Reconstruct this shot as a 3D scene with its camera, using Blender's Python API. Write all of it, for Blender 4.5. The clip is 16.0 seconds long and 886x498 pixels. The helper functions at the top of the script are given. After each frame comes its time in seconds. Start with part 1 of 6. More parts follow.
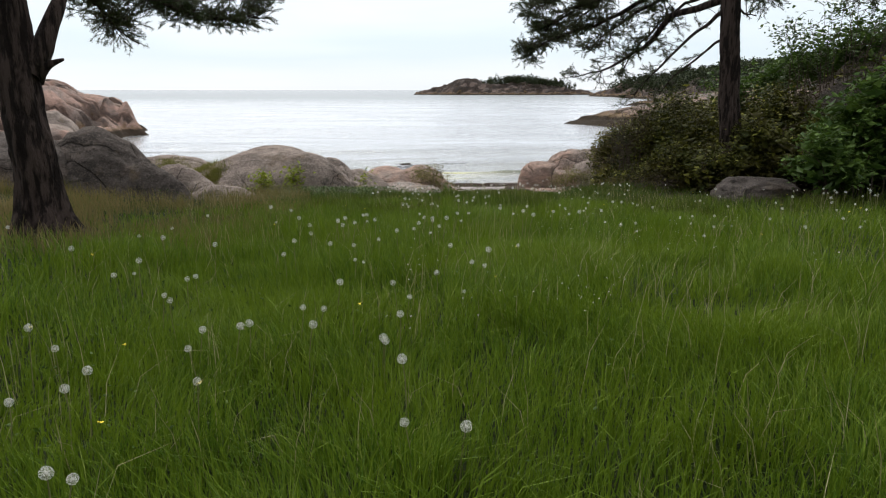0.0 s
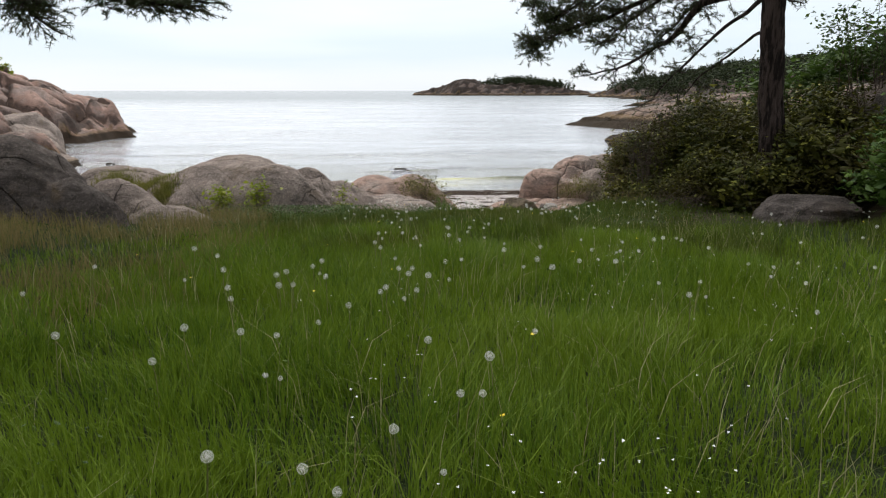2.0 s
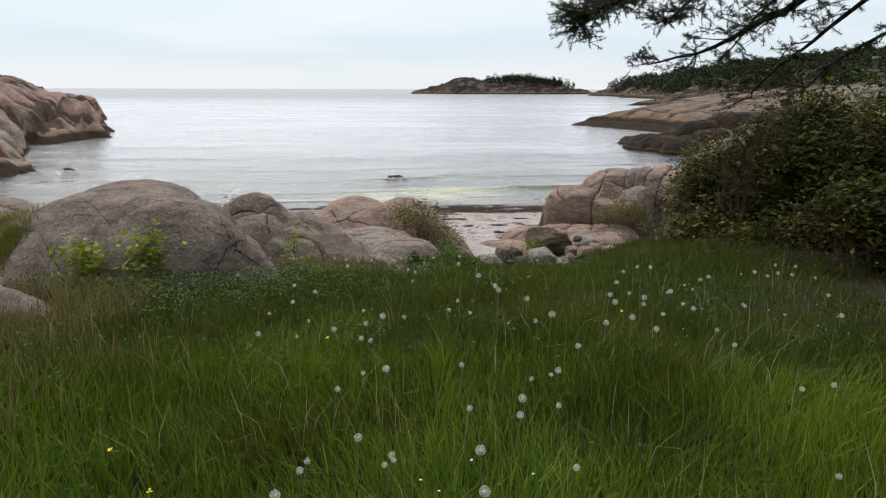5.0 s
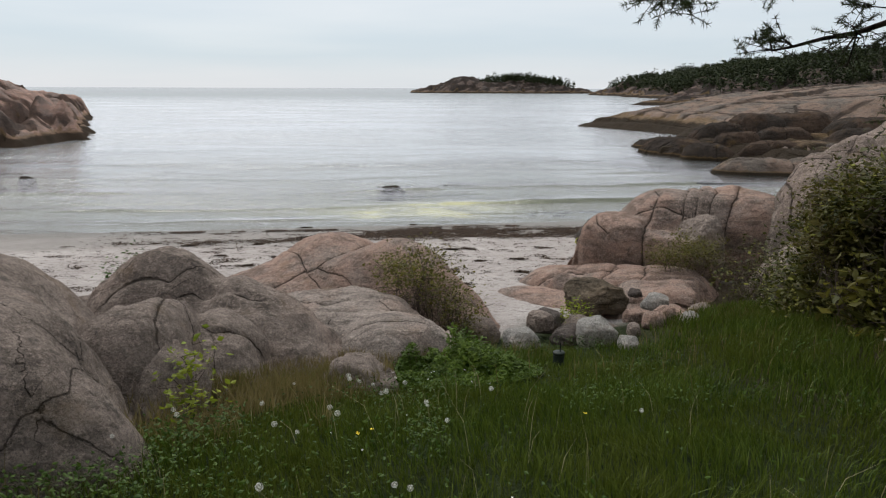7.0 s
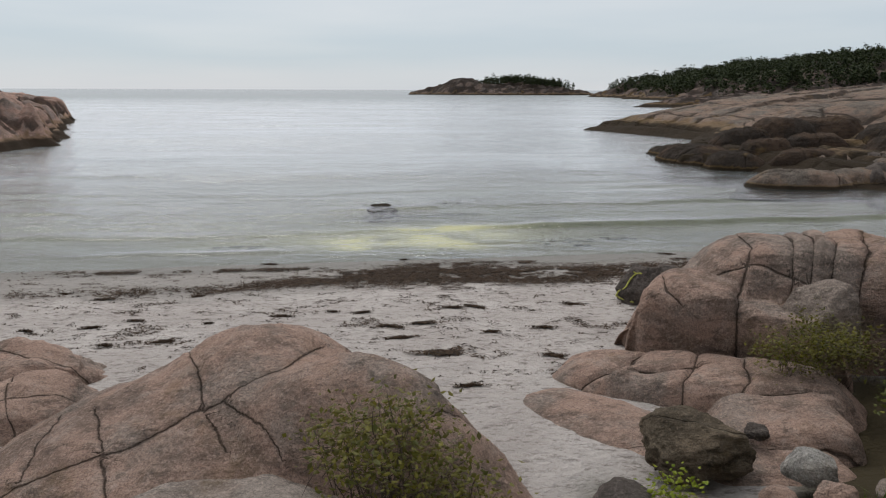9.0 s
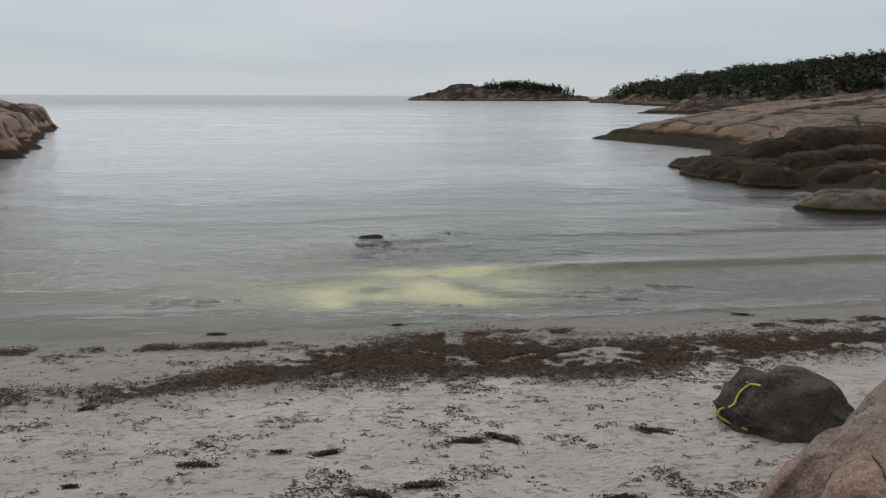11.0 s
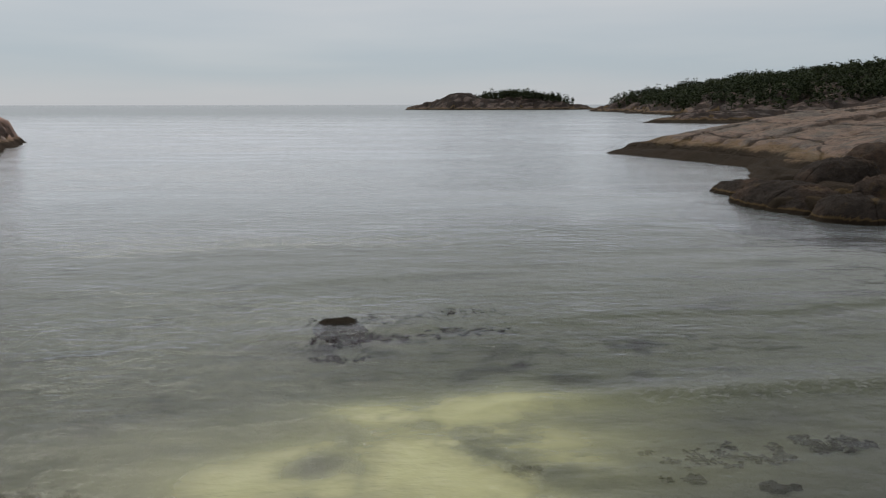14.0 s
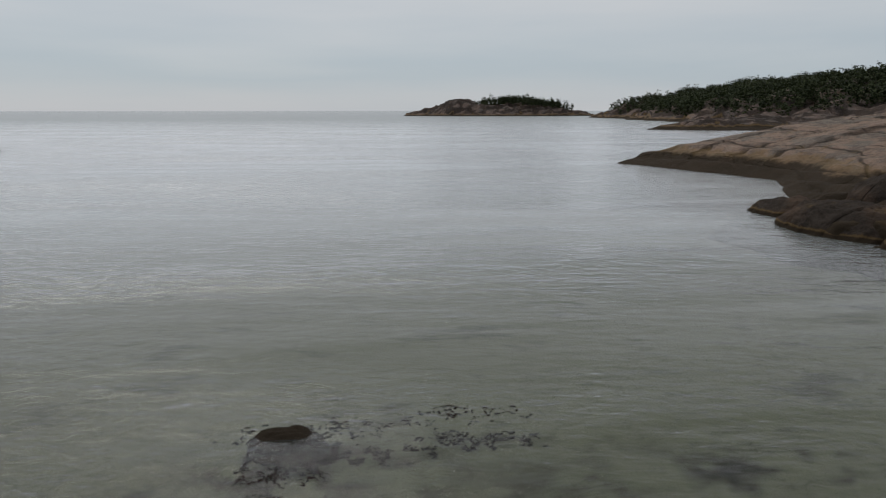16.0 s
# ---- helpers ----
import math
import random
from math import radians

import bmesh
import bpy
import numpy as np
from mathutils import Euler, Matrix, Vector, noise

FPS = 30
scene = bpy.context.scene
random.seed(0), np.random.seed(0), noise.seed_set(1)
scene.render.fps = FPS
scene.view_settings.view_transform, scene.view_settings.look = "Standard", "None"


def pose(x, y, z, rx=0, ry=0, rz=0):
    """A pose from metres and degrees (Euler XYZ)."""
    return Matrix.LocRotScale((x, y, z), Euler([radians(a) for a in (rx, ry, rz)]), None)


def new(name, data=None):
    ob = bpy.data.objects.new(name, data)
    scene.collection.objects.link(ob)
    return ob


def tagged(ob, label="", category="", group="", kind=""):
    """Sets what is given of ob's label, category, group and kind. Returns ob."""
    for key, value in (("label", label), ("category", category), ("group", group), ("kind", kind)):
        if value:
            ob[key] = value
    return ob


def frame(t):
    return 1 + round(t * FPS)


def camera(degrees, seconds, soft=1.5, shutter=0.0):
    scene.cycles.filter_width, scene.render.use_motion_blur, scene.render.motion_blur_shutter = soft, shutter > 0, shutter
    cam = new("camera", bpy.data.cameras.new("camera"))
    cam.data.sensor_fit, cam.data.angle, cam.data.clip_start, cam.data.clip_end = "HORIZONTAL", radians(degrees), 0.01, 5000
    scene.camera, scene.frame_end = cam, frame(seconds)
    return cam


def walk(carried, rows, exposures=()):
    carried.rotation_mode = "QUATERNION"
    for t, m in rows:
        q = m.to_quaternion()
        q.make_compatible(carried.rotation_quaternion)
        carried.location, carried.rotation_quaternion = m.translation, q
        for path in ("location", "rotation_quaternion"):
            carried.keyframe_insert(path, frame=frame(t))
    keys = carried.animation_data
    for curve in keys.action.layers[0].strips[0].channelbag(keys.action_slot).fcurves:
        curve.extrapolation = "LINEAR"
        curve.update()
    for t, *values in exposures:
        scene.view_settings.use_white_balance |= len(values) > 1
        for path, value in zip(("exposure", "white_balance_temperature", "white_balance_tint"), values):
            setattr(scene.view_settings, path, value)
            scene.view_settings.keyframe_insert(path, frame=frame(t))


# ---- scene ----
cam = camera(66.0, 16.0, 1.15)
METRES, EYE, TILT, LEAN, TURN = 15.0, 3.5, -13.15, 0.0, 0.0
ROWS = [
    (0.0, 0.0000, 0.0000, 0.0000, -0.00, 0.00, 0.00),
    (0.5, 0.0019, 0.0246, 0.0060, -0.02, 0.03, 0.02),
    (1.0, 0.0037, 0.0520, 0.0125, -0.04, 0.06, 0.05),
    (1.5, 0.0058, 0.0821, 0.0196, -0.07, 0.07, 0.04),
    (2.0, 0.0072, 0.1155, 0.0269, -0.09, 0.05, 0.03),
    (2.5, 0.0073, 0.1514, 0.0341, -0.12, 0.06, 0.01),
    (3.0, 0.0068, 0.1894, 0.0421, -0.14, 0.06, -0.01),
    (3.5, 0.0059, 0.2294, 0.0511, -0.16, 0.02, -0.03),
    (6.0, -0.0005, 0.4591, 0.1026, -0.26, -0.11, -0.12),
    (6.5, -0.0026, 0.5124, 0.1156, -0.27, -0.13, -0.14),
    (7.0, -0.0040, 0.5665, 0.1282, -0.31, -0.14, -0.13),
    (7.5, -0.0038, 0.6196, 0.1404, -0.33, -0.13, -0.11),
    (8.0, -0.0031, 0.6770, 0.1538, -0.37, -0.12, -0.12),
    (8.5, -0.0026, 0.7342, 0.1673, -0.40, -0.09, -0.09),
    (9.0, -0.0016, 0.7912, 0.1819, -0.42, -0.01, -0.10),
    (11.5, -0.0087, 1.0843, 0.2554, -0.50, 0.57, -0.03),
    (12.0, -0.0105, 1.1438, 0.2704, -0.52, 0.69, -0.01),
    (12.5, -0.0114, 1.2043, 0.2860, -0.54, 0.80, 0.02),
    (13.0, -0.0104, 1.2661, 0.3020, -0.56, 0.91, 0.04),
    (13.5, -0.0082, 1.3275, 0.3186, -0.56, 1.03, 0.09),
    (14.0, -0.0054, 1.3926, 0.3357, -0.56, 1.17, 0.21),
    (14.5, -0.0031, 1.4564, 0.3514, -0.55, 1.34, 0.30),
    (15.0, -0.0031, 1.5192, 0.3655, -0.60, 1.44, 0.21),
    (15.5, -0.0033, 1.5809, 0.3809, -0.64, 1.53, 0.20),
    (16.0, -0.0016, 1.6442, 0.3955, -0.66, 1.66, 0.20),
]

EXPOSURES = [(0.0, 0.46), (3.5, 0.40), (6.0, 0.20), (7.5, 0.04), (9.0, -0.12), (11.5, -0.36), (13.0, -0.45), (16.0, -0.48)]
walk(cam, [(t, pose(0, 0, EYE, TILT, LEAN, TURN) @ pose(METRES * x, METRES * y, METRES * z, 90 + pitch, roll, yaw)) for t, x, y, z, yaw, pitch, roll in ROWS], EXPOSURES)

# ---- overcast sky and the weak sun behind it ----
world = bpy.data.worlds.new("overcast_sky")
scene.world = world
world.use_nodes = True
wn, wl = world.node_tree.nodes, world.node_tree.links
wn.clear()
w_out = wn.new("ShaderNodeOutputWorld")
w_bg = wn.new("ShaderNodeBackground")
w_sky = wn.new("ShaderNodeTexSky")
w_sky.sky_type, w_sky.sun_disc = "NISHITA", False
SUN_UP, SUN_TURN = radians(52), radians(-25)
w_sky.sun_elevation, w_sky.sun_rotation = SUN_UP, SUN_TURN
w_co = wn.new("ShaderNodeTexCoord")
w_sep = wn.new("ShaderNodeSeparateXYZ")
wl.new(w_co.outputs["Generated"], w_sep.inputs[0])
w_map = wn.new("ShaderNodeMapping")
w_map.inputs["Scale"].default_value = (1.2, 1.2, 9.0)
wl.new(w_co.outputs["Generated"], w_map.inputs[0])
w_noise = wn.new("ShaderNodeTexNoise")
w_noise.inputs["Scale"].default_value, w_noise.inputs["Detail"].default_value = 1.6, 4.0
wl.new(w_map.outputs[0], w_noise.inputs["Vector"])
w_add = wn.new("ShaderNodeMath")
w_add.operation = "MULTIPLY_ADD"
wl.new(w_noise.outputs[0], w_add.inputs[0])
w_add.inputs[1].default_value = 0.15
wl.new(w_sep.outputs[2], w_add.inputs[2])
w_ramp = wn.new("ShaderNodeValToRGB")
wl.new(w_add.outputs[0], w_ramp.inputs[0])
w_ramp.color_ramp.elements[0].position, w_ramp.color_ramp.elements[0].color = 0.06, (0.635, 0.665, 0.705, 1)
w_ramp.color_ramp.elements[1].position, w_ramp.color_ramp.elements[1].color = 0.25, (0.75, 0.757, 0.772, 1)
e_mid = w_ramp.color_ramp.elements.new(0.135)
e_mid.color = (0.525, 0.60, 0.665, 1)
e_top = w_ramp.color_ramp.elements.new(0.8)
e_top.color = (0.86, 0.88, 0.92, 1)
w_mix = wn.new("ShaderNodeMix")
w_mix.data_type = "RGBA"
w_mix.blend_type = "ADD"
w_mix.inputs[0].default_value = 0.012
wl.new(w_ramp.outputs[0], w_mix.inputs[6])
wl.new(w_sky.outputs[0], w_mix.inputs[7])
wl.new(w_mix.outputs[2], w_bg.inputs[0])
w_bg.inputs[1].default_value = 1.0
wl.new(w_bg.outputs[0], w_out.inputs[0])

sun = new("sun", bpy.data.lights.new("sun", "SUN"))
sun.data.energy, sun.data.angle, sun.data.color = 2.3, radians(42), (1.0, 0.97, 0.93)
sun.matrix_world = Matrix.Translation((0, 0, 60)) @ Vector((math.cos(SUN_UP) * math.sin(SUN_TURN), math.cos(SUN_UP) * math.cos(SUN_TURN), math.sin(SUN_UP))).to_track_quat("Z", "Y").to_matrix().to_4x4()


# ---- smooth noise on arrays ----
def rnd3(ix, iy, iz, seed):
    h = (ix.astype(np.uint32) * np.uint32(374761393) + iy.astype(np.uint32) * np.uint32(668265263) + iz.astype(np.uint32) * np.uint32(2147483647) + np.uint32((seed * 974711 + 12345) & 0xFFFFFFFF))
    h = (h ^ (h >> np.uint32(13))) * np.uint32(1274126177)
    h = (h ^ (h >> np.uint32(15))) * np.uint32(2246822519)
    h = h ^ (h >> np.uint32(16))
    return h.astype(np.float64) / 4294967295.0


def vnoise(p, seed=0):
    """Value noise, -1 to 1, at the rows of p (n x 3)."""
    i = np.floor(p).astype(np.int64)
    f = p - i
    f = f * f * f * (f * (f * 6 - 15) + 10)
    i = i & 0xFFFFFF
    out = 0
    for dx in (0, 1):
        for dy in (0, 1):
            for dz in (0, 1):
                w = (f[:, 0] if dx else 1 - f[:, 0]) * (f[:, 1] if dy else 1 - f[:, 1]) * (f[:, 2] if dz else 1 - f[:, 2])
                out = out + w * rnd3(i[:, 0] + dx, i[:, 1] + dy, i[:, 2] + dz, seed)
    return out * 2 - 1


def fbm(p, octaves=4, seed=0, gain=0.5):
    out, a, q = 0, 1.0, np.array(p, float)
    for k in range(octaves):
        out = out + a * vnoise(q, seed + k * 17)
        q = q * 2.03 + 5.3
        a *= gain
    return out


def fbm2(x, y, scale, octaves=4, seed=0):
    x, y = np.asarray(x, float), np.asarray(y, float)
    p = np.stack([x.ravel() / scale, y.ravel() / scale, np.full(x.size, seed * 1.7 + 0.5)], 1)
    return fbm(p, octaves, seed).reshape(x.shape)


def step(a, b, x):
    u = np.clip((np.asarray(x, float) - a) / (b - a), 0, 1)
    return u * u * (3 - 2 * u)


def cells(x, y, seed=0):
    """Cell noise in two dimensions: a random value for each cell, and the distance to the cell's border."""
    ix, iy = np.floor(x).astype(np.int64), np.floor(y).astype(np.int64)
    d1, d2, who = np.full(x.shape, 9.0), np.full(x.shape, 9.0), np.zeros(x.shape)
    ox, oy, zero = np.zeros(x.shape), np.zeros(x.shape), np.zeros(x.shape, np.int64)
    for dx in (-1, 0, 1):
        for dy in (-1, 0, 1):
            cx, cy = (ix + dx) & 0xFFFFFF, (iy + dy) & 0xFFFFFF
            px = ix + dx + 0.15 + 0.7 * rnd3(cx, cy, zero, seed)
            py = iy + dy + 0.15 + 0.7 * rnd3(cx, cy, zero, seed + 7)
            d = np.hypot(px - x, py - y)
            val = rnd3(cx, cy, zero, seed + 13)
            near = d < d1
            d2 = np.where(near, d1, np.minimum(d2, d))
            who = np.where(near, val, who)
            d1 = np.where(near, d, d1)
            ox, oy = np.where(near, x - px, ox), np.where(near, y - py, oy)
    return who, d2 - d1, ox, oy


# ---- materials ----
class Mat:
    """A node material in the making."""

    def __init__(self, name, rough=0.7):
        self.m = bpy.data.materials.new(name)
        self.m.use_nodes = True
        self.n, self.l = self.m.node_tree.nodes, self.m.node_tree.links
        self.b = self.n["Principled BSDF"]
        self.b.inputs["Roughness"].default_value = rough
        self.b.inputs["Specular IOR Level"].default_value = 0.12
        self.co = self.n.new("ShaderNodeTexCoord").outputs["Object"]

    def put(self, socket, v):
        if isinstance(v, bpy.types.NodeSocket):
            self.l.new(v, socket)
        else:
            socket.default_value = v

    def noise(self, scale, detail=4.0, stretch=None, rough=0.55):
        vec = self.co
        if stretch:
            mp = self.n.new("ShaderNodeMapping")
            mp.inputs["Scale"].default_value = stretch
            self.l.new(vec, mp.inputs[0])
            vec = mp.outputs[0]
        t = self.n.new("ShaderNodeTexNoise")
        t.inputs["Scale"].default_value, t.inputs["Detail"].default_value, t.inputs["Roughness"].default_value = scale, detail, rough
        self.l.new(vec, t.inputs["Vector"])
        return t.outputs[0]

    def voronoi(self, scale, feature="F1"):
        t = self.n.new("ShaderNodeTexVoronoi")
        t.feature = feature
        t.inputs["Scale"].default_value = scale
        self.l.new(self.co, t.inputs["Vector"])
        return t.outputs[0]

    def attr(self, name):
        a = self.n.new("ShaderNodeAttribute")
        a.attribute_name = name
        return a.outputs["Fac"]

    def ramp(self, fac, a, b):
        """fac from a to b becomes 0 to 1."""
        r = self.n.new("ShaderNodeMapRange")
        r.interpolation_type = "SMOOTHSTEP"
        self.l.new(fac, r.inputs[0])
        r.inputs[1].default_value, r.inputs[2].default_value = a, b
        return r.outputs[0]

    def math(self, op, a, b):
        t = self.n.new("ShaderNodeMath")
        t.operation = op
        self.put(t.inputs[0], a)
        self.put(t.inputs[1], b)
        return t.outputs[0]

    def mix(self, fac, a, b, blend="MIX"):
        t = self.n.new("ShaderNodeMix")
        t.data_type, t.blend_type = "RGBA", blend
        self.put(t.inputs[0], fac)
        for s, c in ((t.inputs[6], a), (t.inputs[7], b)):
            self.put(s, c if isinstance(c, bpy.types.NodeSocket) else (*c, 1))
        return t.outputs[2]

    def random(self, island=True):
        if island:
            return self.n.new("ShaderNodeNewGeometry").outputs["Random Per Island"]
        return self.n.new("ShaderNodeObjectInfo").outputs["Random"]

    def bump(self, height, strength=0.4, distance=0.02):
        t = self.n.new("ShaderNodeBump")
        t.inputs["Strength"].default_value, t.inputs["Distance"].default_value = strength, distance
        self.l.new(height, t.inputs["Height"])
        self.l.new(t.outputs[0], self.b.inputs["Normal"])

    def done(self, colour):
        self.put(self.b.inputs["Base Color"], colour)
        return self.m


def granite(name, grey, pink, share, dark=1.0, size=1.0, stain=(0.075, 0.07, 0.063)):
    """Coastal granite: grey weathered skin, pink where it is worn, mica specks, streaks, lichen and sharp joints; size stretches its pattern."""
    k = Mat(name, 0.9)
    k.b.inputs["Specular IOR Level"].default_value = 0.04
    n, l = k.n, k.l
    s = 1.0 / size
    big = k.ramp(k.noise(0.75 * s, 6, rough=0.62), 0.58 - share * 0.30, 0.66 - share * 0.24)
    c = k.mix(big, grey, pink)
    c = k.mix(k.math("MULTIPLY", k.ramp(k.noise(1.3 * s, 8, (1, 1, 2.2), 0.68), 0.45, 0.60), 0.70 * dark), c, tuple(v * 0.40 for v in grey))
    c = k.mix(k.math("MULTIPLY", k.ramp(k.noise(4.0 * s, 8, rough=0.74), 0.50, 0.64), 0.50), c, tuple(min(1, v * 1.55) for v in grey))
    streak = k.noise(2.2 * s, 7, (1.0, 3.2, 5.0), 0.7)
    c = k.mix(k.math("MULTIPLY", k.ramp(streak, 0.52, 0.63), 0.50 * dark), c, tuple(v * 0.5 for v in stain))
    grain = k.noise(75 * s ** 0.5, 3, rough=0.85)
    c = k.mix(k.math("MULTIPLY", k.ramp(grain, 0.47, 0.58), 0.42), c, (0.055, 0.048, 0.043))
    c = k.mix(k.math("MULTIPLY", k.ramp(k.noise(30 * s ** 0.5, 4, rough=0.8), 0.51, 0.61), 0.40), c, tuple(min(0.6, (v + u) * 0.80) for v, u in zip(grey, pink)))
    c = k.mix(k.math("MULTIPLY", k.ramp(k.noise(5.0 * s, 9, rough=0.8), 0.55, 0.65), 0.70 * dark), c, stain)
    # joints: the distance to each, in metres, roughened
    jag = k.math("MULTIPLY", k.math("SUBTRACT", k.noise(11 * s, 6, rough=0.75), 0.5), 0.035 * size ** 0.6)
    fade = k.ramp(k.noise(1.6 * s, 4), 0.30, 0.55)
    split = None
    for key in ("joint_a", "joint_b"):
        a = n.new("ShaderNodeAttribute")
        a.attribute_name = key
        sep = n.new("ShaderNodeSeparateXYZ")
        l.new(a.outputs["Vector"], sep.inputs[0])
        end = n.new("ShaderNodeAttribute")
        end.attribute_name = key + "_end"
        end_sep = n.new("ShaderNodeSeparateXYZ")
        l.new(end.outputs["Vector"], end_sep.inputs[0])
        for o, e in zip(sep.outputs, end_sep.outputs):
            d = k.math("ADD", k.math("ABSOLUTE", k.math("ADD", o, jag), 0), e)
            split = d if split is None else k.math("MINIMUM", split, d)
    wide = k.math("MULTIPLY", k.attr("joint_width"), k.math("ADD", 0.25, fade))
    thin = k.math("DIVIDE", split, wide)
    line = k.math("SUBTRACT", 1.0, k.ramp(thin, 0.25, 1.1))
    halo = k.math("SUBTRACT", 1.0, k.ramp(thin, 0.5, 4.0))
    c = k.mix(k.math("MULTIPLY", halo, 0.16), c, tuple(v * 0.8 for v in stain))
    c = k.mix(k.math("MULTIPLY", line, 0.70), c, (0.022, 0.018, 0.015))
    tide = k.attr("tide")
    shore = k.math("ADD", tide, k.math("MULTIPLY", k.math("SUBTRACT", k.noise(1.4 * s ** 0.5, 6, rough=0.7), 0.5), 0.9))
    c = k.mix(k.math("MULTIPLY", k.ramp(shore, 0.04, 0.22), 0.50), c, (0.150, 0.098, 0.038))
    c = k.mix(k.math("MULTIPLY", k.ramp(shore, 0.22, 0.55), 0.88), c, (0.022, 0.018, 0.014))
    h = k.math("ADD", k.noise(12 * s ** 0.7, 9, rough=0.75), k.math("MULTIPLY", grain, 0.34))
    h = k.math("ADD", h, k.math("MULTIPLY", streak, 0.8))
    h = k.math("SUBTRACT", k.math("ADD", h, k.math("MULTIPLY", k.noise(3.0 * s ** 0.7, 6, rough=0.62), 1.3)), k.math("MULTIPLY", line, 1.0))
    k.bump(h, 1.0, 0.06 * size ** 0.7)
    return k.done(c)


GREY = (0.305, 0.252, 0.216)
m_rock_grey = granite("grey_granite", GREY, (0.325, 0.256, 0.215), 0.35, 0.85)
m_rock_pink = granite("pinkish_granite", (0.300, 0.245, 0.210), (0.425, 0.292, 0.232), 0.70, 0.85)
m_rock_slab = granite("light_grey_granite", (0.36, 0.308, 0.27), (0.40, 0.312, 0.262), 0.35, 0.8)
m_rock_brown = granite("brown_granite", (0.125, 0.102, 0.074), (0.20, 0.155, 0.11), 0.4, 1.0, 0.7, (0.04, 0.036, 0.028))
m_rock_dark = granite("lichened_granite", (0.125, 0.107, 0.096), (0.185, 0.150, 0.128), 0.25, stain=(0.045, 0.041, 0.038))
m_rock_pale = granite("pale_granite", (0.36, 0.345, 0.32), (0.42, 0.375, 0.33), 0.4, 0.6, stain=(0.15, 0.14, 0.125))
m_rock_head = granite("headland_granite", (0.155, 0.135, 0.116), (0.238, 0.170, 0.132), 0.55, 0.85, 1.6, (0.060, 0.052, 0.044))
m_rock_red = granite("reddish_granite", (0.275, 0.215, 0.188), (0.41, 0.265, 0.21), 0.55, 0.75, 1.5, (0.11, 0.09, 0.078))
m_rock_tidal = granite("tidal_granite", (0.036, 0.030, 0.025), (0.080, 0.054, 0.038), 0.45, 0.8, 1.8, (0.022, 0.018, 0.015))
m_rock_weed = granite("weedy_wet_rock", (0.030, 0.026, 0.020), (0.05, 0.042, 0.03), 0.3)
m_rock_far = granite("far_granite", (0.095, 0.080, 0.073), (0.165, 0.120, 0.100), 0.5, 0.8, 5.0, (0.02, 0.018, 0.016))


def leafy(name, a, b, c=None, rough=0.55, through_light=0.25, strand=None, strand_from=0.955):
    k = Mat(name, rough)
    col = k.mix(k.random(), a, b)
    if c:
        col = k.mix(k.math("MULTIPLY", k.ramp(k.noise(0.9, 5, rough=0.65), 0.42, 0.62), 0.75), col, c)
    if strand:
        col = k.mix(k.ramp(k.random(), strand_from, min(0.99, strand_from + 0.06)), col, strand)
    k.b.inputs["Specular IOR Level"].default_value = 0.15
    t = k.n.new("ShaderNodeBsdfTranslucent")
    k.put(t.inputs[0], col)
    s = k.n.new("ShaderNodeMixShader")
    s.inputs[0].default_value = through_light
    k.l.new(k.b.outputs[0], s.inputs[1])
    k.l.new(t.outputs[0], s.inputs[2])
    k.l.new(s.outputs[0], k.n["Material Output"].inputs[0])
    return k.done(col)


m_grass = leafy("meadow_grass_blade", (0.054, 0.107, 0.009), (0.160, 0.230, 0.021), (0.130, 0.192, 0.013), 0.5, 0.25, (0.20, 0.25, 0.045))
# Darker copy of the meadow green: vignette and shade put into the colour.
m_turf_shaded = leafy("shaded_turf_blade", (0.034, 0.062, 0.008), (0.104, 0.142, 0.017), (0.086, 0.104, 0.015), 0.55, 0.22)
m_dry = leafy("dry_grass_blade", (0.19, 0.145, 0.06), (0.12, 0.125, 0.035), (0.24, 0.185, 0.085), 0.7, 0.3)
m_stalk = leafy("pale_dry_stalk", (0.28, 0.25, 0.13), (0.40, 0.36, 0.21), None, 0.7, 0.2)
m_ledge = leafy("ledge_grass_blade", (0.12, 0.125, 0.025), (0.23, 0.21, 0.06), (0.14, 0.15, 0.028), 0.6, 0.3)
m_herb = leafy("herb_leaf", (0.024, 0.050, 0.006), (0.058, 0.100, 0.011), None, 0.55)
m_needle = leafy("pine_needle", (0.022, 0.038, 0.012), (0.060, 0.078, 0.026), (0.060, 0.066, 0.024), 0.5, 0.15)
m_leaf = leafy("shrub_leaf", (0.022, 0.030, 0.005), (0.095, 0.098, 0.014), (0.066, 0.054, 0.015), 0.55, 0.22, (0.22, 0.22, 0.04), 0.88)
m_leaf_bright = leafy("young_leaf", (0.034, 0.070, 0.014), (0.100, 0.160, 0.028), (0.046, 0.080, 0.016), 0.5, 0.3)
m_leaf_fresh = leafy("fresh_leaf", (0.15, 0.20, 0.02), (0.28, 0.31, 0.03), None, 0.5, 0.4)
m_leaf_yellow = leafy("yellowing_leaf", (0.062, 0.068, 0.013), (0.185, 0.165, 0.028), (0.10, 0.082, 0.026), 0.5, 0.35)
m_herb_fresh = leafy("fresh_herb_leaf", (0.062, 0.112, 0.012), (0.115, 0.165, 0.020), (0.045, 0.080, 0.010), 0.6, 0.25)
m_wood_far = leafy("far_crown", (0.012, 0.020, 0.008), (0.040, 0.050, 0.018), None, 0.8, 0.08)


